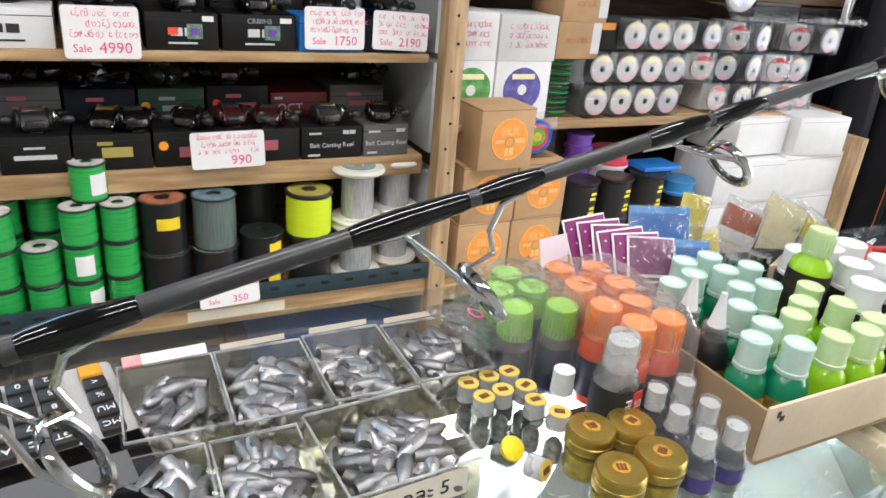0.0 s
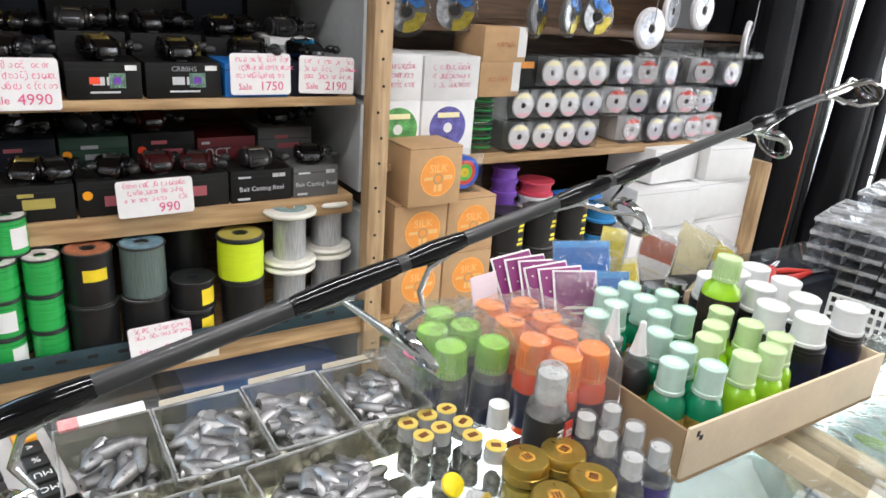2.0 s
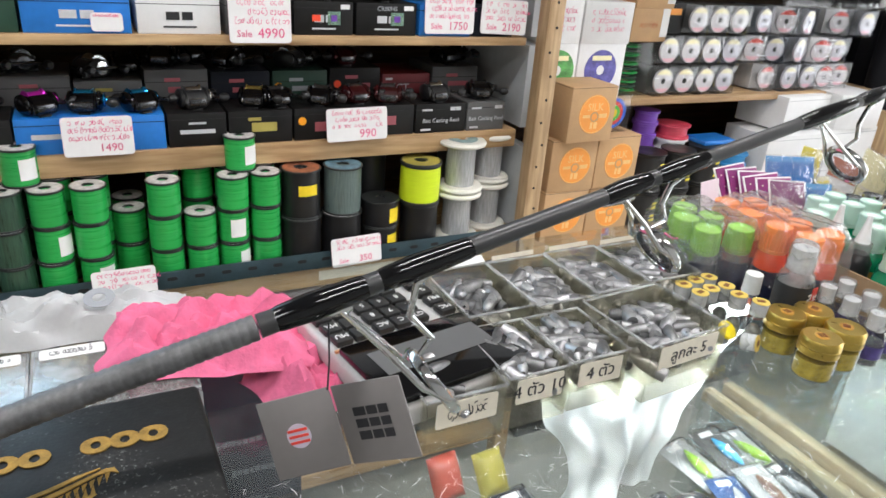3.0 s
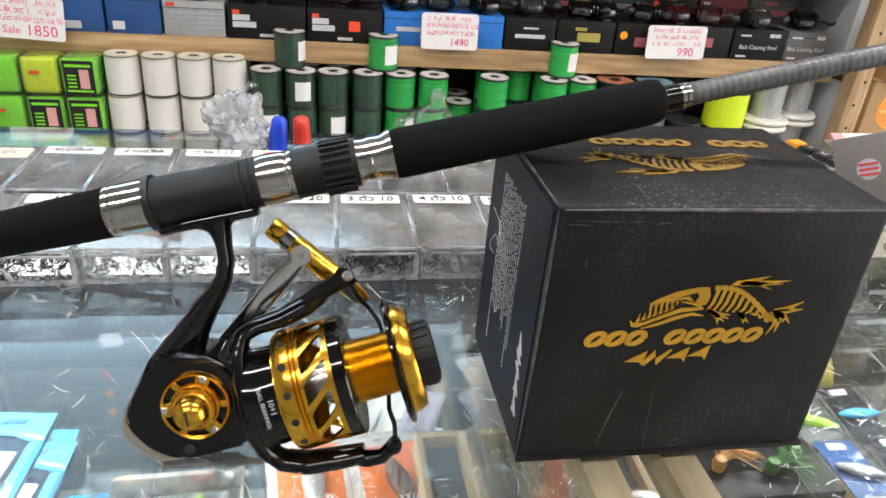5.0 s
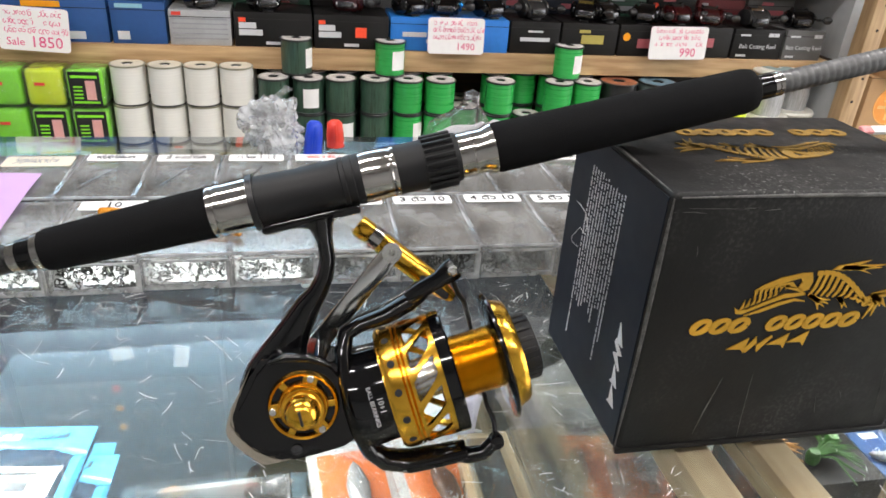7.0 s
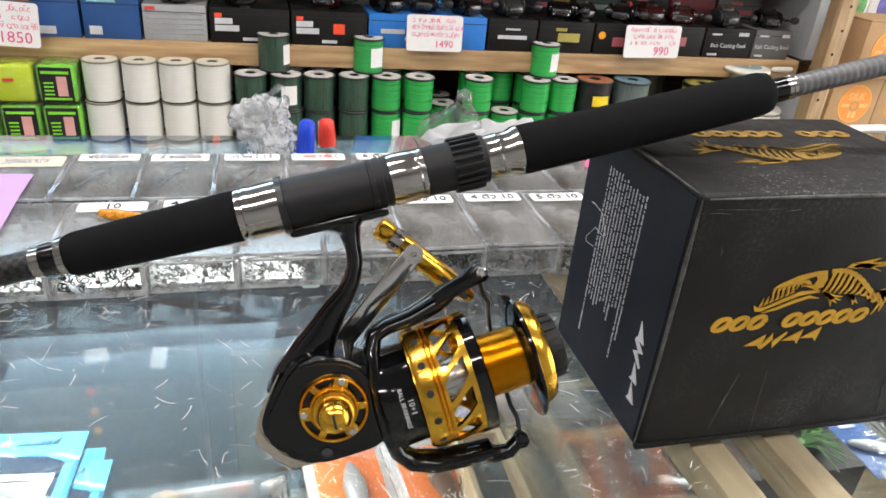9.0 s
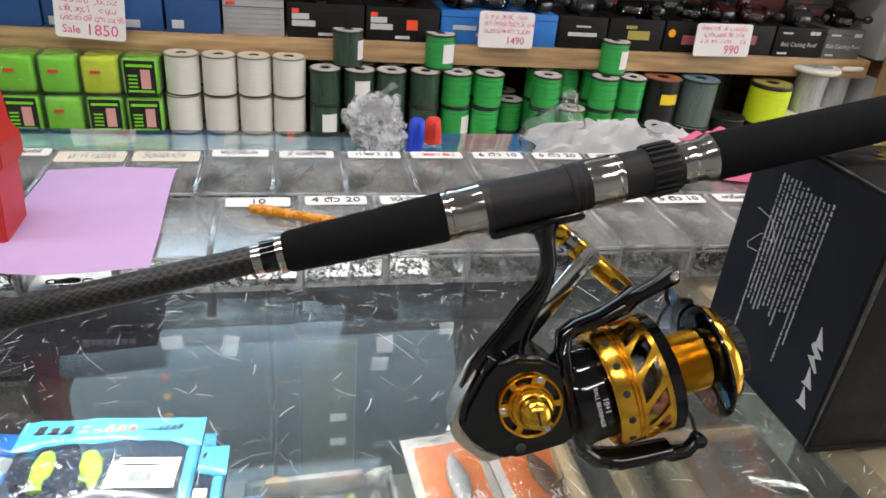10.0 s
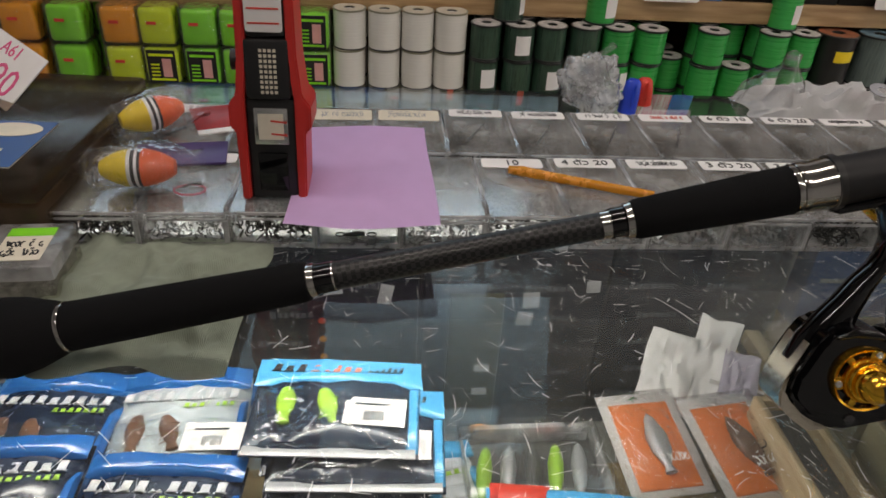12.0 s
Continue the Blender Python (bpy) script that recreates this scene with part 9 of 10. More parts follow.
db, db_r, db_d = disc_box(), disc_box(red=True), disc_box(dark=True)
for j, xs in enumerate(((1.102, 1.178, 1.254, 1.330), (1.104, 1.180, 1.256, 1.332), (1.186, 1.262, 1.338))):
    for x in xs:
        copy_thing(db_d if (x > 1.32 and j < 2) else db, pose(x, 1.378, 1.0155 + 0.0795 * j, 0, 0, RC.uniform(-2, 2)))
for j in range(3):
    for i in range(6):
        (i * 5 + j * 3) % 7 and copy_thing(db_r if RC.random() < 0.6 else db_d, pose(1.43 + 0.083 * i + 0.012 * j, 1.385 + RC.uniform(-0.022, 0.022), 1.0155 + 0.0795 * j, 0, 0, RC.uniform(-16, 16)))
gone(db), gone(db_r), gone(db_d)
dk = thing("dark_line_box", "dark line box with orange print beside the discs", "box", pose(1.085, 1.40, 1.1755))
part("carton", box(0, 0.062, 0, 0.1, 0, 0.078, 0.001), M_BOXBLACK, dk)
part("print", bars([(0.01, 0.05, 0.055, 0.016)], m=Matrix.Translation((0, -0.0004, 0))), M_ORANGEDISC, dk)
fl = thing("plastic_sheet", "curled clear plastic sheet over the boxes", "plastic sheet", pose(1.70, 1.345, 1.2545))
bm, rows = bmesh.new(), []
for k in range(13):
    a = radians(-20 + 12 * k)
    rows.append([bm.verts.new((x, 0.08 - 0.08 * math.cos(a), 0.002 + 0.03 * math.sin(a) + 0.004 * noise.noise(Vector((x * 20, k, 0))) + 0.008)) for x in (-0.26, -0.12, 0.02, 0.16, 0.26)])
for a, b in zip(rows, rows[1:]):
    for k in range(4):
        bm.faces.new((a[k], a[k + 1], b[k + 1], b[k]))
part("sheet", bm, M_FILM, fl)

# hanging disc spools on wires
hd = thing("hanging_spool", "large pearly line disc hanging on a wire", "line spool", group="hanging spools")
part("disc_spool", lathe([(0.011, 0), (0.046, 0), (0.050, 0.003), (0.050, 0.011), (0.046, 0.014), (0.011, 0.014), (0.011, 0)], 36, m=pose(0, 0, 0, 90)), M_DISC, hd)
part("hub", disc(0, 0.0105, 0.001, 0.013, 18, m=pose(0, 0, 0, 90)), M_HOLE, hd)
part("disc_label", disc(0.014, 0.040, 0.0142, 0.0147, 30, m=pose(0, 0, 0, 90)), mat("holographic_label", (0.36, 0.38, 0.42), 0.22, metal=0.4, vary=0.9, scale=28), hd, "shiny printed label")
part("wire", tube([(0, -0.007, 0.0), (0, -0.02, 0.02), (0, -0.02, 0.30), (0, 0.0, 0.34)], 0.0012, 6), M_STEEL, hd)
for x, z, y in ((1.391, 1.336, 1.288), (1.468, 1.380, 1.300), (1.580, 1.387, 1.296)):
    copy_thing(hd, pose(x, y, z, 0, 0, RC.uniform(-22, 22)))
hp = thing("hanging_spool", "clear line disc with an iridescent printed label", "line spool", group="hanging spools")
part("disc_spool", lathe([(0.011, 0), (0.046, 0), (0.050, 0.003), (0.050, 0.011), (0.046, 0.014), (0.011, 0.014), (0.011, 0)], 36, m=pose(0, 0, 0, 90)), M_CLEAR, hp)
part("wound_line", disc(0.014, 0.040, 0.002, 0.012, 30, m=pose(0, 0, 0, 90)), M_GREYBOX, hp, "dark wound line")
part("hub", disc(0, 0.0105, 0.001, 0.013, 18, m=pose(0, 0, 0, 90)), M_HOLE, hp)
for q, (c0, nm) in enumerate((((0.05, 0.16, 0.42), "blue_foil"), ((0.45, 0.46, 0.48), "silver_foil_print"), ((0.38, 0.30, 0.05), "gold_foil_print"))):
    turns = [radians(20 + 120 * q + 11 * k) for k in range(10)]
    part("label_arc", plate([(0.040 * math.cos(a), 0.040 * math.sin(a)) for a in turns] + [(0.018 * math.cos(a), 0.018 * math.sin(a)) for a in turns[::-1]], -0.0150, -0.0142), mat(nm, c0, 0.2, metal=0.6, vary=0.7, scale=60), hp, "iridescent label arc")
part("wire", tube([(0, -0.007, 0.0), (0, -0.02, 0.02), (0, -0.02, 0.30), (0, 0.0, 0.34)], 0.0012, 6), M_STEEL, hp)
for x, z, y in ((1.030, 1.352, 1.29), (1.122, 1.357, 1.285), (1.210, 1.357, 1.29), (0.704, 1.347, 1.288), (0.816, 1.354, 1.285)):
    copy_thing(hp, pose(x, y, z, 0, 0, RC.uniform(-30, 30)))
gone(hp)
hd2 = copy_thing(hd, pose(1.79, 1.30, 1.318, 0, 0, 30))
hd2["label"] = "dark line disc hanging on a wire"
gone(hd)
wr = thing("wire_rail", "long steel hanging rail above the shelf", "rail", pose(1.3, 1.29, 1.70))
part("rail", tube([(-0.62, 0, 0), (0.62, 0, 0)], 0.004, 8), M_STEEL, wr)
for s in (-0.62, 0.62):
    part("bracket", box(s - 0.006, s + 0.006, 0, 0.5, -0.01, 0.01, 0.002), M_STEEL, wr)

# spools standing under the thin shelf
def flat_stack(x, y, n, r, h, line, rim, lab, z0=0.6645):
    s = thing("spool_stack", lab, "line spool", pose(x, y, z0), "stacked spools")
    for k in range(n):
        part("spool", lathe([(0, h * k), (r, h * k), (r, h * k + h * 0.16), (r * 0.86, h * k + h * 0.2), (r * 0.86, h * k + h * 0.8), (r, h * k + h * 0.84), (r, h * k + h * 0.99), (0, h * k + h * 0.99)], 22), rim if k % 2 else line, s)
    return s


M_BLKYEL = mat("black_yellow_label", (0.02, 0.02, 0.02), 0.35, vary=0.2)
flat_stack(1.085, 1.405, 9, 0.036, 0.0345, M_PURPLELINE, M_PURPLELINE, "stack of purple braid spools")
flat_stack(1.195, 1.410, 7, 0.050, 0.038, M_REDLINE, M_WHITE, "stack of red and white spools")
flat_stack(1.400, 1.360, 5, 0.048, 0.037, M_BLUELINE, M_BLACK, "stack of blue spools")
for x, y, n in ((1.055, 1.335, 2), (1.160, 1.335, 2), (1.275, 1.345, 2)):
    s = thing("black_spool_tub", "black line tubs with yellow printed wrap", "line spool", pose(x, y, 0.6645), "black line tubs")
    for k in range(n):
        t = part("tub", lathe([(0, 0), (0.046, 0), (0.048, 0.004), (0.044, 0.008), (0.044, 0.098), (0.048, 0.102), (0.048, 0.107), (0.020, 0.1075), (0, 0.104)], 28), M_BLKYEL, s, "", pose(0, 0, 0.1085 * k))
        for q in range(7):
            part("wrap_print", box(-0.012 + 0.003 * (q % 3), 0.010 + 0.002 * (q % 2), -0.0452, -0.0438, 0.014 + 0.012 * q, 0.021 + 0.012 * q, 0.0005, m=Matrix.Rotation(radians(14), 4, "Z")), M_YELCARD if q % 3 else M_BLACK, t)
lidb = thing("blue_flat_box", "flat blue box lying on the tubs", "box", pose(1.30, 1.36, 0.882))
part("carton", box(-0.05, 0.07, -0.03, 0.05, 0, 0.012, 0.002), M_BLUEBRIGHT, lidb)
# white cartons
for x, y, z, w, h, a in ((1.475, 1.30, 0.6645, 0.24, 0.125, 2), (1.725, 1.31, 0.6645, 0.255, 0.125, -1), (1.468, 1.295, 0.790, 0.25, 0.115, -2), (1.725, 1.30, 0.790, 0.25, 0.12, 1), (1.540, 1.32, 0.911, 0.20, 0.10, 3), (1.748, 1.30, 0.911, 0.19, 0.105, -4)):
    c = thing("white_carton", "plain white unmarked cardboard carton", "box", pose(x, y, z, 0, 0, a), "white cartons")
    part("carton", box(0, w, 0, 0.17, 0, h, 0.0015), M_WHITEBOX, c)
    part("flap_seam", box(w * 0.02, w * 0.98, -0.0005, 0.0, h * 0.88, h * 0.89), M_GREYINK, c)

# ---- rod bags and things by the window ----
def rod_bag(x, y, w, h, lean, seed):
    b = thing("rod_bag", "tall black nylon rod bag standing upright", "rod bag", pose(x, y, 0.001, 0, lean), "rod bags")
    bm = lathe([(0, 0), (w * 0.9, 0.0), (w, 0.05), (w * 1.05, h * 0.4), (w * 0.95, h * 0.75), (w * 0.7, h * 0.92), (w * 0.3, h), (0, h)], 18)
    bmesh.ops.subdivide_edges(bm, edges=[e for e in bm.edges if abs(e.verts[0].co.z - e.verts[1].co.z) > 0.2], cuts=6)
    for v in bm.verts:
        v.co += Vector((1, 0.8, 0)) * 0.012 * noise.noise(Vector((v.co.x * 16 + seed, v.co.y * 16, v.co.z * 5)))
        v.co.y *= 0.7
    part("bag", bm, M_FABRIC, b)
    part("zip", tube([(-w * 0.2, -w * 0.75, 0.1), (-w * 0.1, -w * 0.78, h * 0.4), (-w * 0.15, -w * 0.7, h * 0.85)], 0.0018, 6), M_BROWNCARD if seed % 3 == 1 else M_BLACK, b)
    return b


for k, (x, y, w, h, lean) in enumerate(((2.10, 1.38, 0.075, 1.95, -2), (2.22, 1.36, 0.08, 1.9, 1), (2.34, 1.38, 0.07, 1.98, -1), (2.45, 1.33, 0.075, 1.8, 2), (2.54, 1.38, 0.06, 1.55, 3), (2.60, 1.36, 0.06, 1.30, 1), (2.70, 1.36, 0.045, 1.16, 2), (2.80, 1.33, 0.03, 1.22, 2), (2.18, 1.55, 0.09, 2.0, 0), (2.40, 1.56, 0.09, 2.0, 0), (2.55, 1.53, 0.085, 2.0, 0))):
    rod_bag(x, y, w, h, lean, k)
hang = thing("black_curtain", "black cloth hanging beside the shelving", "cloth", pose(2.35, 1.62, 0.3))
bm, prev = bmesh.new(), None
for i in range(43):
    x = -0.32 + 0.02 * i
    col = [bm.verts.new((x, 0.025 * math.sin(i * 1.1), z)) for z in (0, 0.8, 1.7)]
    if prev:
        for k in range(2):
            bm.faces.new((prev[k], col[k], col[k + 1], prev[k + 1]))
    prev = col
part("cloth", bm, M_FABRIC, hang)
ys = thing("yellow_tub", "yellow plastic tub with a white lid by the window", "tub", pose(2.55, 0.98, 0.001))
part("stand", box(-0.2, 0.2, -0.15, 0.15, 0, 0.72, 0.01), M_GREYBOX, ys)
part("tub", box(-0.16, 0.16, -0.12, 0.12, 0.7202, 0.93, 0.012), M_YELCARD, ys, "bright yellow tub")
part("lid", box(-0.165, 0.165, -0.125, 0.125, 0.9302, 1.0, 0.012), M_WHITE, ys)

# ---- inside the display counters ----
ZS = 0.6842
M_SKYBAG = mat("sky_blue_film", (0.05, 0.40, 0.74), 0.25, vary=0.15, scale=14, coat=0.4)
M_DEEPBAG = mat("deep_blue_film", (0.008, 0.13, 0.42), 0.22, vary=0.25, scale=14, coat=0.4)
M_DARKBAG = mat("black_blue_film", (0.010, 0.018, 0.04), 0.25, vary=0.3, scale=16, coat=0.4)
M_WHITEFILM = mat("silver_white_film", (0.62, 0.64, 0.66), 0.28, vary=0.15, scale=16, bump=0.5, bscale=50)
M_LURELIME = mat("lime_lure", (0.32, 0.58, 0.05), 0.35, vary=0.2)
M_LUREBROWN = mat("brown_lure", (0.16, 0.08, 0.05), 0.35, vary=0.4)


# Silver bag back, with the white glare on the pouches put into its colour
M_BAGGLARE = mat("silver_bag_glare", (0.48, 0.53, 0.55), 0.22, metal=0.15, vary=0.35, scale=30, bump=0.6, bscale=40)
M_BAGFILM = clear("glossy_bag_film", (0.96, 0.97, 0.97), haze=0.02, rough=0.10, gloss=1.3, bump=0.7, bscale=26, film=(0.9, 0.92, 0.94))


def bait_bag(w, h, t, m, head, body, label, lure=None, words=None, sticker_x=None, seed=0):
    """Pouch of soft baits lying flat: printed header along its far edge, crinkled clear window, baits inside."""
    b = thing("bait_bag", label, "bait packet", m, "bait packets")
    part("pouch", pillow(w, h, t, 12, 0.006, seed), body, b)
    hh = 0.32 if words else 0.18
    part("header", pillow(w * 1.01, h * hh, t * 0.6, 10, 0.004, seed + 1), head, b, "coloured header", pose(0, h * (0.51 - hh / 2), t * 0.62))
    part("side_strip", pillow(w * 0.07, h * 0.72, t * 0.5, 6, 0.002, seed + 2), head, b, "", pose(w * 0.46, -h * 0.10, t * 0.3))
    part("hang_hole", plate(rounded(0.024, 0.005, 0.0024), -0.0004, 0, m=pose(0, h * 0.455, t * 1.14, -90)), M_HOLE, b)
    if lure:
        for k in (-1, 1):
            s = part("soft_lure", lathe([(0, -0.026), (0.006, -0.022), (0.0098, -0.008), (0.0085, 0.006), (0.0045, 0.016), (0.0062, 0.024), (0, 0.027)], 12, m=pose(k * w * 0.125 - w * 0.16, -h * 0.06, t * 1.05, 90, 0, 10 + k * 7) @ Matrix.Diagonal((1, 0.45, 1, 1))), lure, b, "finned soft lure")
            for q in range(5):
                part("rib", lathe([(0.0078, -0.0008), (0.0102 - 0.0007 * q, 0), (0.0078, 0.0008)], 12, m=pose(k * w * 0.125 - w * 0.16, -h * 0.06 + 0.008 - 0.006 * q, t * 1.05, 90, 0, 10 + k * 7) @ Matrix.Diagonal((1, 0.45, 1, 1))), lure, s)
    if words:
        part("header_mark", wordmark(w * 0.22, 0.011, "eee", 0.25), M_BLACKINK, b, "plain black and coral mark", pose(-w * 0.30, h * 0.34, t * 1.26, -90), "stuff")
        part("header_mark", wordmark(w * 0.32, 0.010, "eeeee", 0.25), words, b, "", pose(-w * 0.01, h * 0.34, t * 1.26, -90), "stuff")
        part("header_mark", wordmark(w * 0.22, 0.008, "eeeeee", 0.25), M_BLACKINK, b, "", pose(w * 0.29, h * 0.34, t * 1.26, -90), "stuff")
    else:
        part("header_mark", wordmark(w * 0.90, 0.0125, "eeeeeeeee", 0.12), M_SILVERINK, b, "white maker's mark", pose(0, h * 0.24, t * 1.06, -90), "stuff")
        part("green_tag", wordmark(w * 0.40, 0.006, "eeeeeee", 0.1), M_LURELIME, b, "", pose(w * 0.22, h * 0.155, t * 1.08, -90), "stuff")
    if sticker_x is not None:
        s = part("white_sticker", box(-0.030, 0.030, -0.018, 0.018, 0, 0.0006), M_PAPER, b, "white bar-code sticker", pose(sticker_x * w, -h * 0.13, t * 1.16, 0, 0, -3))
        part("sticker_bars", bars([(-0.010 + 0.0022 * k, -0.0088 + 0.0022 * k, -0.006, 0.012) for k in range(9)] + [(-0.02, 0.014, 0.009, 0.0022)], m=pose(0, 0, 0.0008, -90)), M_BLACKINK, s, "", None, "stuff")
    wh = 0.62 if words else 0.52
    part("clear_window", pillow(w * 0.90, h * wh, t * 0.55, 14, 0.012, seed + 3), M_BAGFILM, b, "crinkled clear window", pose(-w * 0.01, -h * (0.46 - wh / 2), t * 0.72))
    part("bottom_seam", box(-w * 0.48, w * 0.48, -0.006, 0.005, 0, 0.0016, 0.0005), M_SILVERBOX, b, "silver crimped seam", pose(0, -h * 0.475, t * 0.42))
    return b


M_CORALINK = mat("coral_ink", (0.85, 0.2, 0.12), 0.5)
for k, (x, y, a) in enumerate(((-0.866, 0.372, -3), (-0.884, 0.450, 1), (-0.874, 0.384, 2), (-0.868, 0.398, -2), (-0.892, 0.424, -3))):
    bait_bag(0.168, 0.122, 0.016, pose(x, y, ZS + 0.0002 + 0.0172 * k, 0, 0, a), M_SKYBAG, M_DARKBAG, "sky blue and clear soft bait packet with lime lures", M_LURELIME, M_CORALINK, 0.24, k)
bait_bag(0.15, 0.12, 0.018, pose(-0.815, 0.36, ZS + 0.0002, 0, 0, 12), M_SKYBAG, M_WHITEFILM, "sky blue bait packet partly under the pile", None, None, None, 15)
for x, y, z, a in ((-1.190, 0.437, 0.0, 3), (-1.053, 0.440, 0.0, -4), (-1.32, 0.437, 0.0, 5), (-1.188, 0.432, 0.022, -2), (-1.055, 0.436, 0.022, 3)):
    bait_bag(0.135, 0.165, 0.020, pose(x, y, ZS + 0.0002 + z, 0, 0, a), M_DEEPBAG, M_DARKBAG if x < -1.1 else M_BAGGLARE, "deep blue and black soft bait packet with white lettering bars", M_LUREBROWN, None, 0.3 if x > -1.1 else None, x)
for x, y, z, a in ((-1.188, 0.326, 0.046, 2), (-1.045, 0.302, 0.046, -3)):
    bait_bag(0.140, 0.150, 0.020, pose(x, y, ZS + 0.0002 + z, 0, 0, a), M_DEEPBAG, M_DARKBAG, "deep blue soft bait packet with a hang hole", None, None, None, x + 7)
# clear box of minnow lures
lbx = thing("lure_case", "clear lidded case with a row of minnow lures", "plastic box", pose(-0.690, 0.388, ZS, 0, 0, 2))
part("tub", box(-0.074, 0.074, -0.055, 0.055, 0, 0.006, 0.002), M_GREYBOX, lbx, "dark tray floor")
for x0, x1, y0, y1 in ((-0.074, -0.070, -0.055, 0.055), (0.070, 0.074, -0.055, 0.055), (-0.0698, 0.0698, -0.055, -0.048), (-0.0698, 0.0698, 0.048, 0.055)):
    part("case_side", box(x0, x1, y0, y1, 0.0062, 0.0300, 0.001), M_LIDRIM, lbx, "cloudy case side")
part("lid", box(-0.075, 0.075, -0.056, 0.056, 0.0302, 0.040, 0.004), M_CLEAR, lbx)
for k in range(5):
    part("minnow_lure", lathe([(0, -0.038), (0.005, -0.030), (0.0085, -0.010), (0.0075, 0.012), (0.003, 0.032), (0.006, 0.040), (0, 0.041)], 14, m=pose(-0.052 + 0.025 * k, 0, 0.016, 90, 0, -12)), (M_LURELIME, M_SILVERBOX, M_GREYBOX)[k % 3], lbx, "green and silver minnow lure")
for k, (x, ma, lab) in enumerate(((-0.735, M_ORANGEDOT, "small orange plug lure behind the case"), (-0.700, M_PAPER, "small white plug lure behind the case"), (-0.665, M_REDDOT, "small red plug lure behind the case"), (-0.630, M_PAPER, "small white plug lure behind the case"))):
    pl = thing("plug_lure", lab, "lure", pose(x, 0.455, ZS + 0.0075, 0, 0, 6 * k - 9), "plug lures")
    part("lure_body", lathe([(0, -0.016), (0.004, -0.013), (0.007, -0.002), (0.0055, 0.009), (0, 0.016)], 12, m=ALONG), ma, pl)
    part("eye_ring", tube([(-0.019 + 0.0025 * math.cos(q), 0.0025 * math.sin(q), 0) for q in (2 * math.pi * j / 8 for j in range(9))], 0.0005, 5), M_CHROME, pl)
sb2 = thing("bait_bag", "red and blue lure packet lying in front of the case", "bait packet", pose(-0.672, 0.298, ZS + 0.0405, 4, 0, -6))
part("pouch", pillow(0.16, 0.08, 0.022, 10, 0.004, 3), M_SKYBAG, sb2)
part("red_panel", pillow(0.055, 0.07, 0.012, 8, 0.003, 5), mat("red_film", (0.65, 0.05, 0.03), 0.3, vary=0.2), sb2, "red printed panel", pose(-0.05, 0.002, 0.014))
for k, (x, y, a, ma) in enumerate(((-0.550, 0.430, 6, M_SILVERBOX), (-0.461, 0.414, 9, M_LUREBROWN))):
    oc = thing("lure_packet", "orange carded lure in a clear bag", "lure packet", pose(x, y, ZS + 0.010 + 0.012 * k, 10, 0, a), "orange lure packets")
    part("white_border", box(-0.046, 0.046, -0.064, 0.064, 0, 0.0015, 0.0005), M_PAPER, oc)
    part("orange_card", box(-0.035, 0.035, -0.056, 0.050, 0.0016, 0.0024), mat("orange_card_%d" % k, (0.88, 0.22, 0.05), 0.45, vary=0.1), oc, "orange card")
    part("lure", lathe([(0, -0.036), (0.006, -0.028), (0.0125, -0.006), (0.011, 0.012), (0.004, 0.030), (0.007, 0.038), (0, 0.039)], 16, m=pose(0.002, -0.004, 0.0100, 90, 0, 10 * k) @ Matrix.Diagonal((1, 0.6, 1, 1))), ma, oc, "painted lure")
    part("film", pillow(0.096, 0.132, 0.016, 9, 0.006, k), M_FILM, oc, "clear bag", pose(0, 0, 0.0018))
    part("pen_mark", zigzag(0.03, 0.012, 6, 0.0012, k + 2), M_WHITE, oc, "white pen mark", pose(0.008, -0.03, 0.020, -90))
for k, (x, y, a, rx) in enumerate(((-0.500, 0.535, -26, 26), (-0.448, 0.535, -30, 30), (-0.428, 0.500, -28, 22))):
    pp = thing("paper_sheet", "folded white paper slip inside the counter", "paper", pose(x, y, ZS + 0.02 + 0.005 * k, rx, 0, a), "paper slips")
    bm = crumple(16, 24, 0.058 - 0.008 * k, (0.105, 0.135, 0.085)[k], 0.012, 20 + k, 0.7, 3.0)
    part("sheet", bm, M_PAPER if k < 2 else mat("grey_lilac_paper", (0.45, 0.42, 0.5), 0.8), pp)
    part("fold", box(-0.03, 0.03, -0.004, 0.0, -0.012, 0.0), M_PAPER, pp)


def crate_box(x0, x1, y0, y1, h, label):
    b = thing("wooden_box", label, "wooden box", pose((x0 + x1) / 2, (y0 + y1) / 2, ZS), "wooden boxes")
    w, d, t = (x1 - x0) / 2, (y1 - y0) / 2, 0.008
    part("base", box(-w, w, -d, d, 0, 0.005), M_PINE_Y, b)
    for a, c, e, f in ((-w, -w + t, -d, d), (w - t, w, -d, d), (-w + t, w - t, -d, -d + t), (-w + t, w - t, d - t, d)):
        part("wooden_side", box(a, c, e, f, 0.0052, h, 0.001), M_PINE_Y, b, "pale wooden side")
    part("dark_insert", box(-w + t, w - t, -d + t, d - t, 0.0052, h * 0.75), M_GREYBOX, b)
    part("clear_lid", box(-w + 0.002, w - 0.002, -d + 0.002, d - 0.002, h + 0.0002, h + 0.003, 0.0006), M_CLEAR, b)
    return b


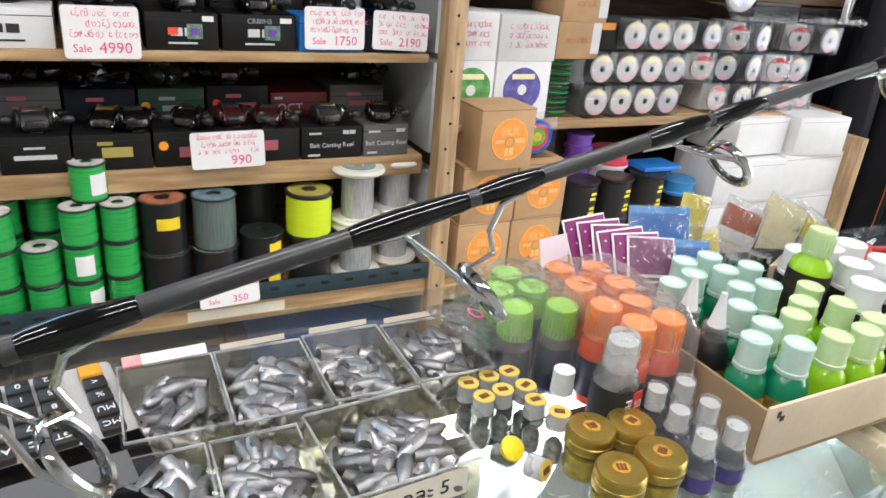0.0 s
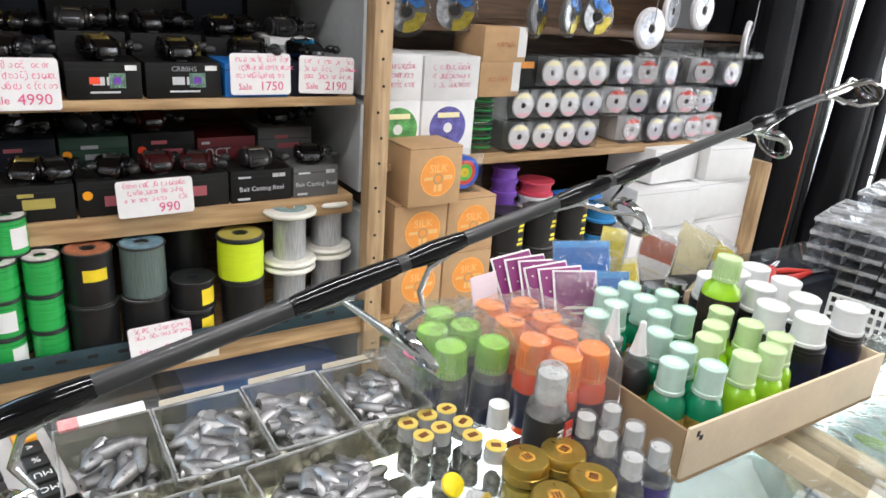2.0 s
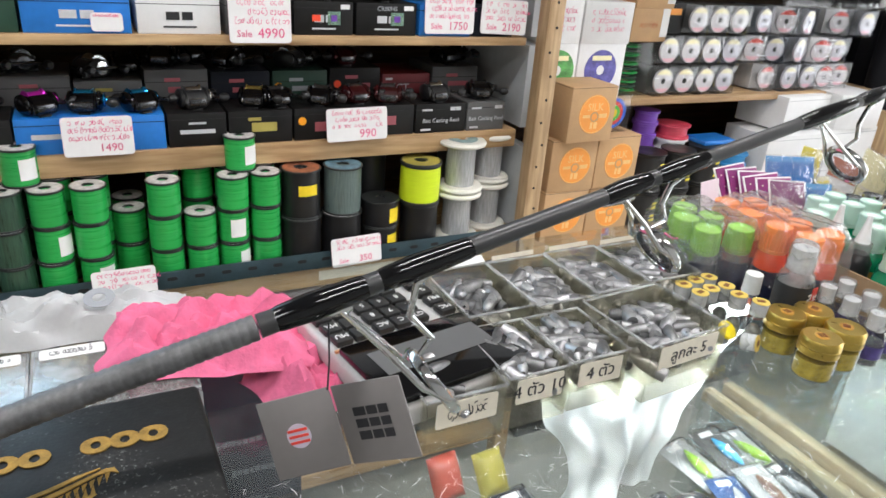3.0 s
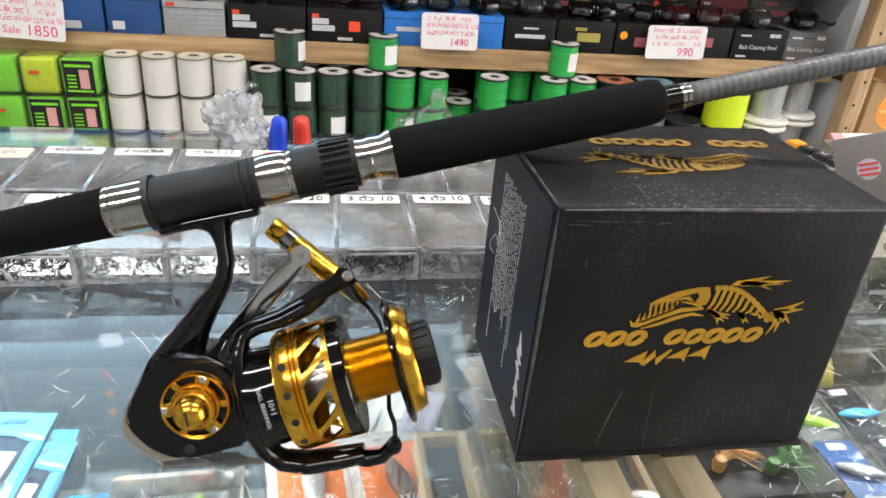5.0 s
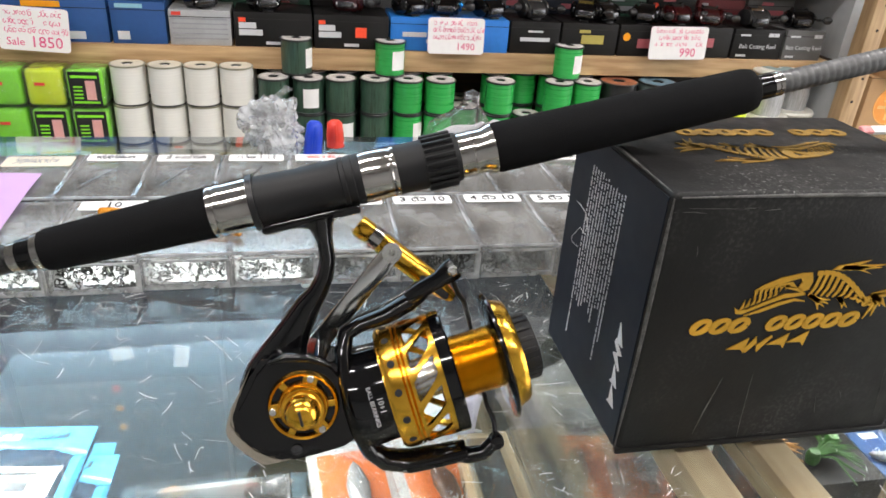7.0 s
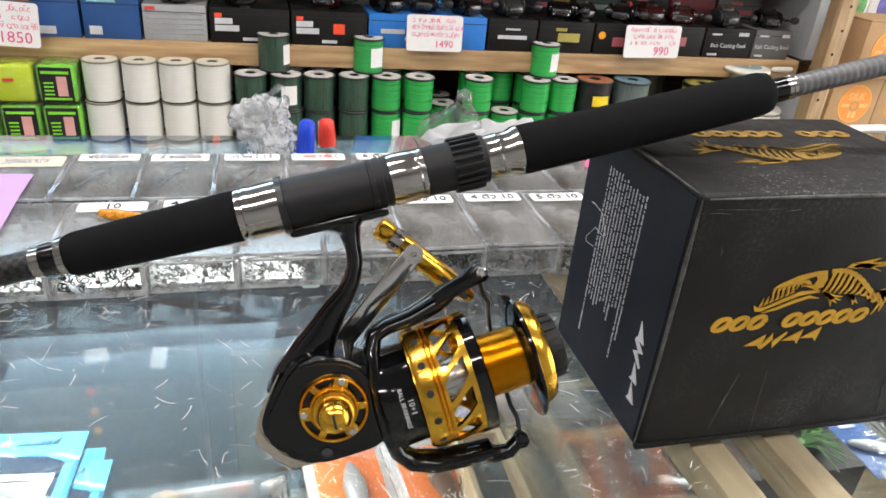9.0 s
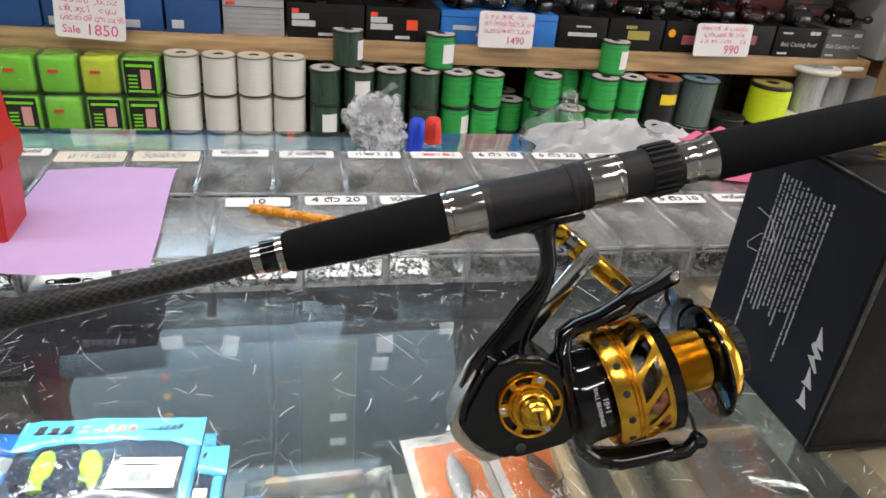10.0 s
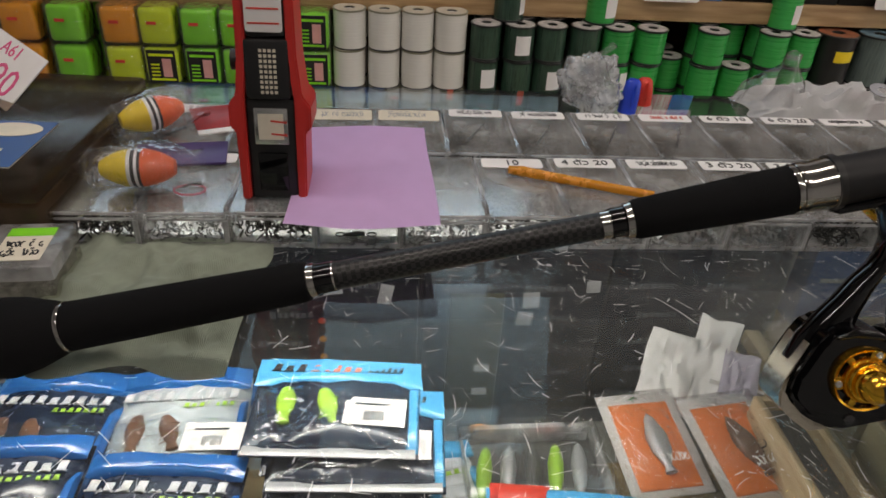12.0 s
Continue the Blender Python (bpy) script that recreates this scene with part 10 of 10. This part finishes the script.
wbx = crate_box(-0.440, -0.386, 0.30, 0.45, 0.060, "pale wooden box with a pencilled number")
writing("pencil_number", "2", 0.020, M_BLACKINK, wbx, pose(-0.0273, 0.03, 0.03, 90, 0, -90))
crate_box(-0.325, -0.205, 0.32, 0.415, 0.062, "pale wooden box with a dark insert")
crate_box(-0.325, -0.205, 0.425, 0.50, 0.062, "pale wooden box with a dark insert")
crate_box(-0.325, -0.205, 0.51, 0.585, 0.062, "pale wooden box with a dark insert")
nb = thing("wooden_box", "small wooden box with pencilled twos", "wooden box", pose(-0.432, 0.262, ZS, 0, 0, 18), "wooden boxes")
part("block", box(-0.035, 0.035, -0.03, 0.03, 0, 0.07, 0.002), M_PINE_Y, nb)
writing("pencil_number", "2", 0.024, M_BLACKINK, nb, pose(-0.008, 0, 0.0704, 0, 0, 40))
# small lures with coloured skirts under the carton
RK2 = random.Random(12)
for k, (x, y, c, lab) in enumerate(((-0.060, 0.372, (0.035, 0.13, 0.02), "green rubber skirted lure in a tray"), (-0.118, 0.380, (0.5, 0.24, 0.07), "orange rubber skirted lure in a tray"), (-0.022, 0.392, (0.04, 0.15, 0.025), "green rubber skirted lure in a tray"))):
    sk = thing("skirted_lure", lab, "lure", pose(x, y, ZS + 0.055, 0, 0, 40 * k), "skirted lures")
    ma = mat("skirt_%d" % k, c, 0.45, vary=0.4, scale=80)
    for j in range(44):
        a, l = RK2.gauss(0.0, 0.45), RK2.uniform(0.040, 0.058)
        part("strand", tube([(0, 0, 0.004), (l * 0.4 * math.cos(a * 0.6), l * 0.4 * math.sin(a * 0.6), 0.008 + 0.004 * (j % 3)), (l * math.cos(a), l * math.sin(a), 0.001 + 0.002 * (j % 3))], [0.0009, 0.0012, 0.0006], 5), ma, sk)
    part("head", lathe([(0, 0.014), (0.006, 0.012), (0.008, 0.004), (0.006, -0.004), (0, -0.005)], 12), ma, sk)
shelfbox = thing("carton_tray", "low black carton holding skirted lures", "carton", pose(-0.066, 0.382, ZS))
part("carton", box(-0.08, 0.08, -0.04, 0.04, 0, 0.048, 0.002), M_BOXBLACK, shelfbox)


def lure_pack(w, h, m, lure, label, back=M_BOXNAVY, seed=0):
    p = thing("lure_packet", label, "lure packet", m, "carded lures")
    part("pouch", pillow(w * 1.04, h * 1.05, 0.020, 9, 0.007, seed + 0.5), M_BAGFILM, p, "crinkled clear pouch", pose(0, 0, -0.0005))
    part("card", box(-w / 2, w / 2, -h / 2, h / 2, 0, 0.0014, 0.0004), back, p)
    part("price_sticker", box(-0.012, 0.012, h * 0.34, h * 0.34 + 0.010, 0.0016, 0.0021), M_PAPER, p, "white sticker")
    part("lure", lathe([(0, -0.030), (0.004, -0.024), (0.0075, -0.006), (0.0065, 0.012), (0.002, 0.028), (0, 0.030)], 12, m=pose(0, -h * 0.06, 0.0080, 90, 0, seed * 17)), lure, p)
    return p


RL = random.Random(17)
lures = [M_LURELIME, M_SILVERBOX, M_CORALINK, M_SKYBAG, M_LUREBROWN, M_PALEYEL]
for j in range(5):
    for i in range(13):
        x, y = -0.15 + 0.058 * i + RL.uniform(-0.004, 0.004), 0.485 - 0.088 * j + RL.uniform(-0.006, 0.006)
        if (x < 0.03 and y > 0.3) or (x < -0.12 and y > 0.2) or (0.16 < x < 0.40 and 0.43 < y):
            continue
        lure_pack(0.052, 0.094, pose(x, y, ZS + 0.004 + 0.007 * (i % 3), RL.uniform(2, 8), RL.uniform(-3, 3), RL.uniform(-10, 10)), lures[(i * 3 + j) % 6], "carded lure in a clear blister with a white sticker", RL.choice([M_BOXNAVY, M_BOXNAVY, M_GREYBOX, M_SILVERBOX, M_BLUEBOX]), i)
for x, y, ma, lab in ((0.075, 0.565, mat("brick_red_packet", (0.26, 0.045, 0.03), 0.4), "brick red packet"), (0.135, 0.55, mat("mustard_packet", (0.26, 0.22, 0.04), 0.4), "mustard packet")):
    pq = thing("bait_bag", lab + " leaning inside the counter", "bait packet", pose(x, y, ZS + 0.006, 55, 0, 5), "bait packets")
    part("pouch", pillow(0.045, 0.06, 0.015, 8, 0.003, x), ma, pq, "", pose(0, 0.030, 0))
sheet = thing("plastic_bag", "bright white plastic bag standing bunched under the glass", "plastic bag", pose(0, 0, 0))
bm, grid = bmesh.new(), []
for j in range(19):
    v, line = j / 18, []
    for i in range(45):
        u = i / 44
        xl, xr = 0.196 + 0.035 * math.sin(math.pi * min(1, v * 1.6)) * (v < 0.62) - 0.055 * v, 0.355 + 0.035 * v + 0.075 * v ** 3
        fold = 0.010 * math.sin(u * 9.5 + 0.6) * (1 - 0.5 * v) + 0.006 * math.sin(u * 21 + v * 3) + 0.012 * noise.noise(Vector((u * 5, v * 4, 2)))
        line.append(bm.verts.new((xl + (xr - xl) * u, 0.492 + fold + 0.02 * (u - 0.5) ** 2, ZS + 0.001 + v * (0.232 - 0.02 * u * (1 - u)))))
    grid.append(line)
for p, q in zip(grid, grid[1:]):
    for i in range(44):
        bm.faces.new((p[i], p[i + 1], q[i + 1], q[i]))
part("bag", bm, mat("white_poly_bag", (0.80, 0.83, 0.84), 0.3, vary=0.05, bump=0.3, bscale=30, sub=0.2), sheet)
# raised tray of lime lures in the far counter
plat = thing("display_riser", "low white riser inside the counter", "riser", pose(0.95, 0.27, ZS))
part("riser", box(-0.26, 0.26, -0.20, 0.19, 0, 0.185, 0.003), M_WHITEBOX, plat)
for i in range(11):
    lure_pack(0.075, 0.13, pose(0.735 + 0.044 * i, 0.335 - 0.010 * (i % 2), ZS + 0.1925 + 0.002 * (i % 3), 3, 9, -34), M_LURELIME if i % 3 else M_PALEYEL, "clear packet with a lime and silver lure", mat("pale_aqua_card", (0.38, 0.55, 0.55), 0.35, vary=0.25) if i == 0 else bpy.data.materials["pale_aqua_card"], i)
for i in range(6):
    lure_pack(0.075, 0.12, pose(0.76 + 0.078 * i, 0.20, ZS + 0.1905, 2, 3, -20), lures[i], "clear packet with a small lure", bpy.data.materials["pale_aqua_card"], i + 20)
# black cartons on the floor of the aisle, seen through the case
M_FAINTINK = mat("faint_grey_ink", (0.09, 0.10, 0.115), 0.6, vary=0.6, scale=60)
RK = random.Random(4)
for i in range(4):
    bx = thing("black_carton", "tall black carton with faint rows of grey lettering bars", "box", pose(-1.56 + 0.40 * i, 1.105 + 0.012 * (i % 2), 0.001), "black cartons")
    part("carton", box(0, 0.39, 0, 0.15, 0, 0.50 + 0.02 * (i % 3), 0.004), M_BOXNAVY, bx)
    for j in range(5):
        for q in range(2):
            x, z = 0.045 + 0.17 * q + 0.03 * (j % 2), 0.10 + 0.078 * j
            spec = []
            for k in range(7):
                w = RK.uniform(0.008, 0.014)
                spec.append((x, x + w, z + RK.uniform(-0.001, 0.001), 0.013 if k else 0.018))
                x += w + 0.003
            part("maker_mark", bars(spec, m=Matrix.Translation((0, -0.0004, 0))), M_FAINTINK, bx, "", None, "stuff")
    if i == 1:
        for j, ma in enumerate((M_ORANGEDOT, M_ORANGEDOT, M_REDDOT)):
            part("round_sticker", disc(0, 0.008, 0, 0.0008, 16, m=pose(0.185, -0.0008, 0.22 + 0.05 * j, 90)), ma, bx)
oc = thing("olive_carton", "narrow olive carton with two white stickers", "box", pose(-0.705, 1.085, 0.001))
part("carton", box(0, 0.115, 0, 0.018, 0, 0.405, 0.003), mat("olive_card", (0.065, 0.062, 0.022), 0.5, vary=0.3, scale=20), oc)
for z in (0.20, 0.13):
    part("white_sticker", box(0.062, 0.096, -0.0012, -0.0004, z, z + 0.020), M_PAPER, oc)
for k, (x, z, w, h) in enumerate(((-0.53, 0.385, 0.035, 0.04), (-0.54, 0.335, 0.035, 0.035), (-0.84, 0.40, 0.028, 0.05), (-0.95, 0.415, 0.04, 0.03), (-0.40, 0.42, 0.03, 0.03))):
    tg = thing("paper_tag", "small pale tag stuck on a carton", "tag", pose(x, 1.0805 if x > -0.72 and x < -0.58 else 1.104, z, 0, RK.uniform(-12, 12), 0), "paper tags")
    part("tag", box(-w / 2, w / 2, -0.001, 0, -h / 2, h / 2, 0.0003), M_SILVERINK, tg)
fd = thing("white_folder", "white and grey sheets between the cartons", "paper", pose(-0.42, 1.15, 0.001, -8))
part("sheets", box(-0.08, 0.08, 0, 0.03, 0, 0.5, 0.003), M_SILVERBOX, fd)
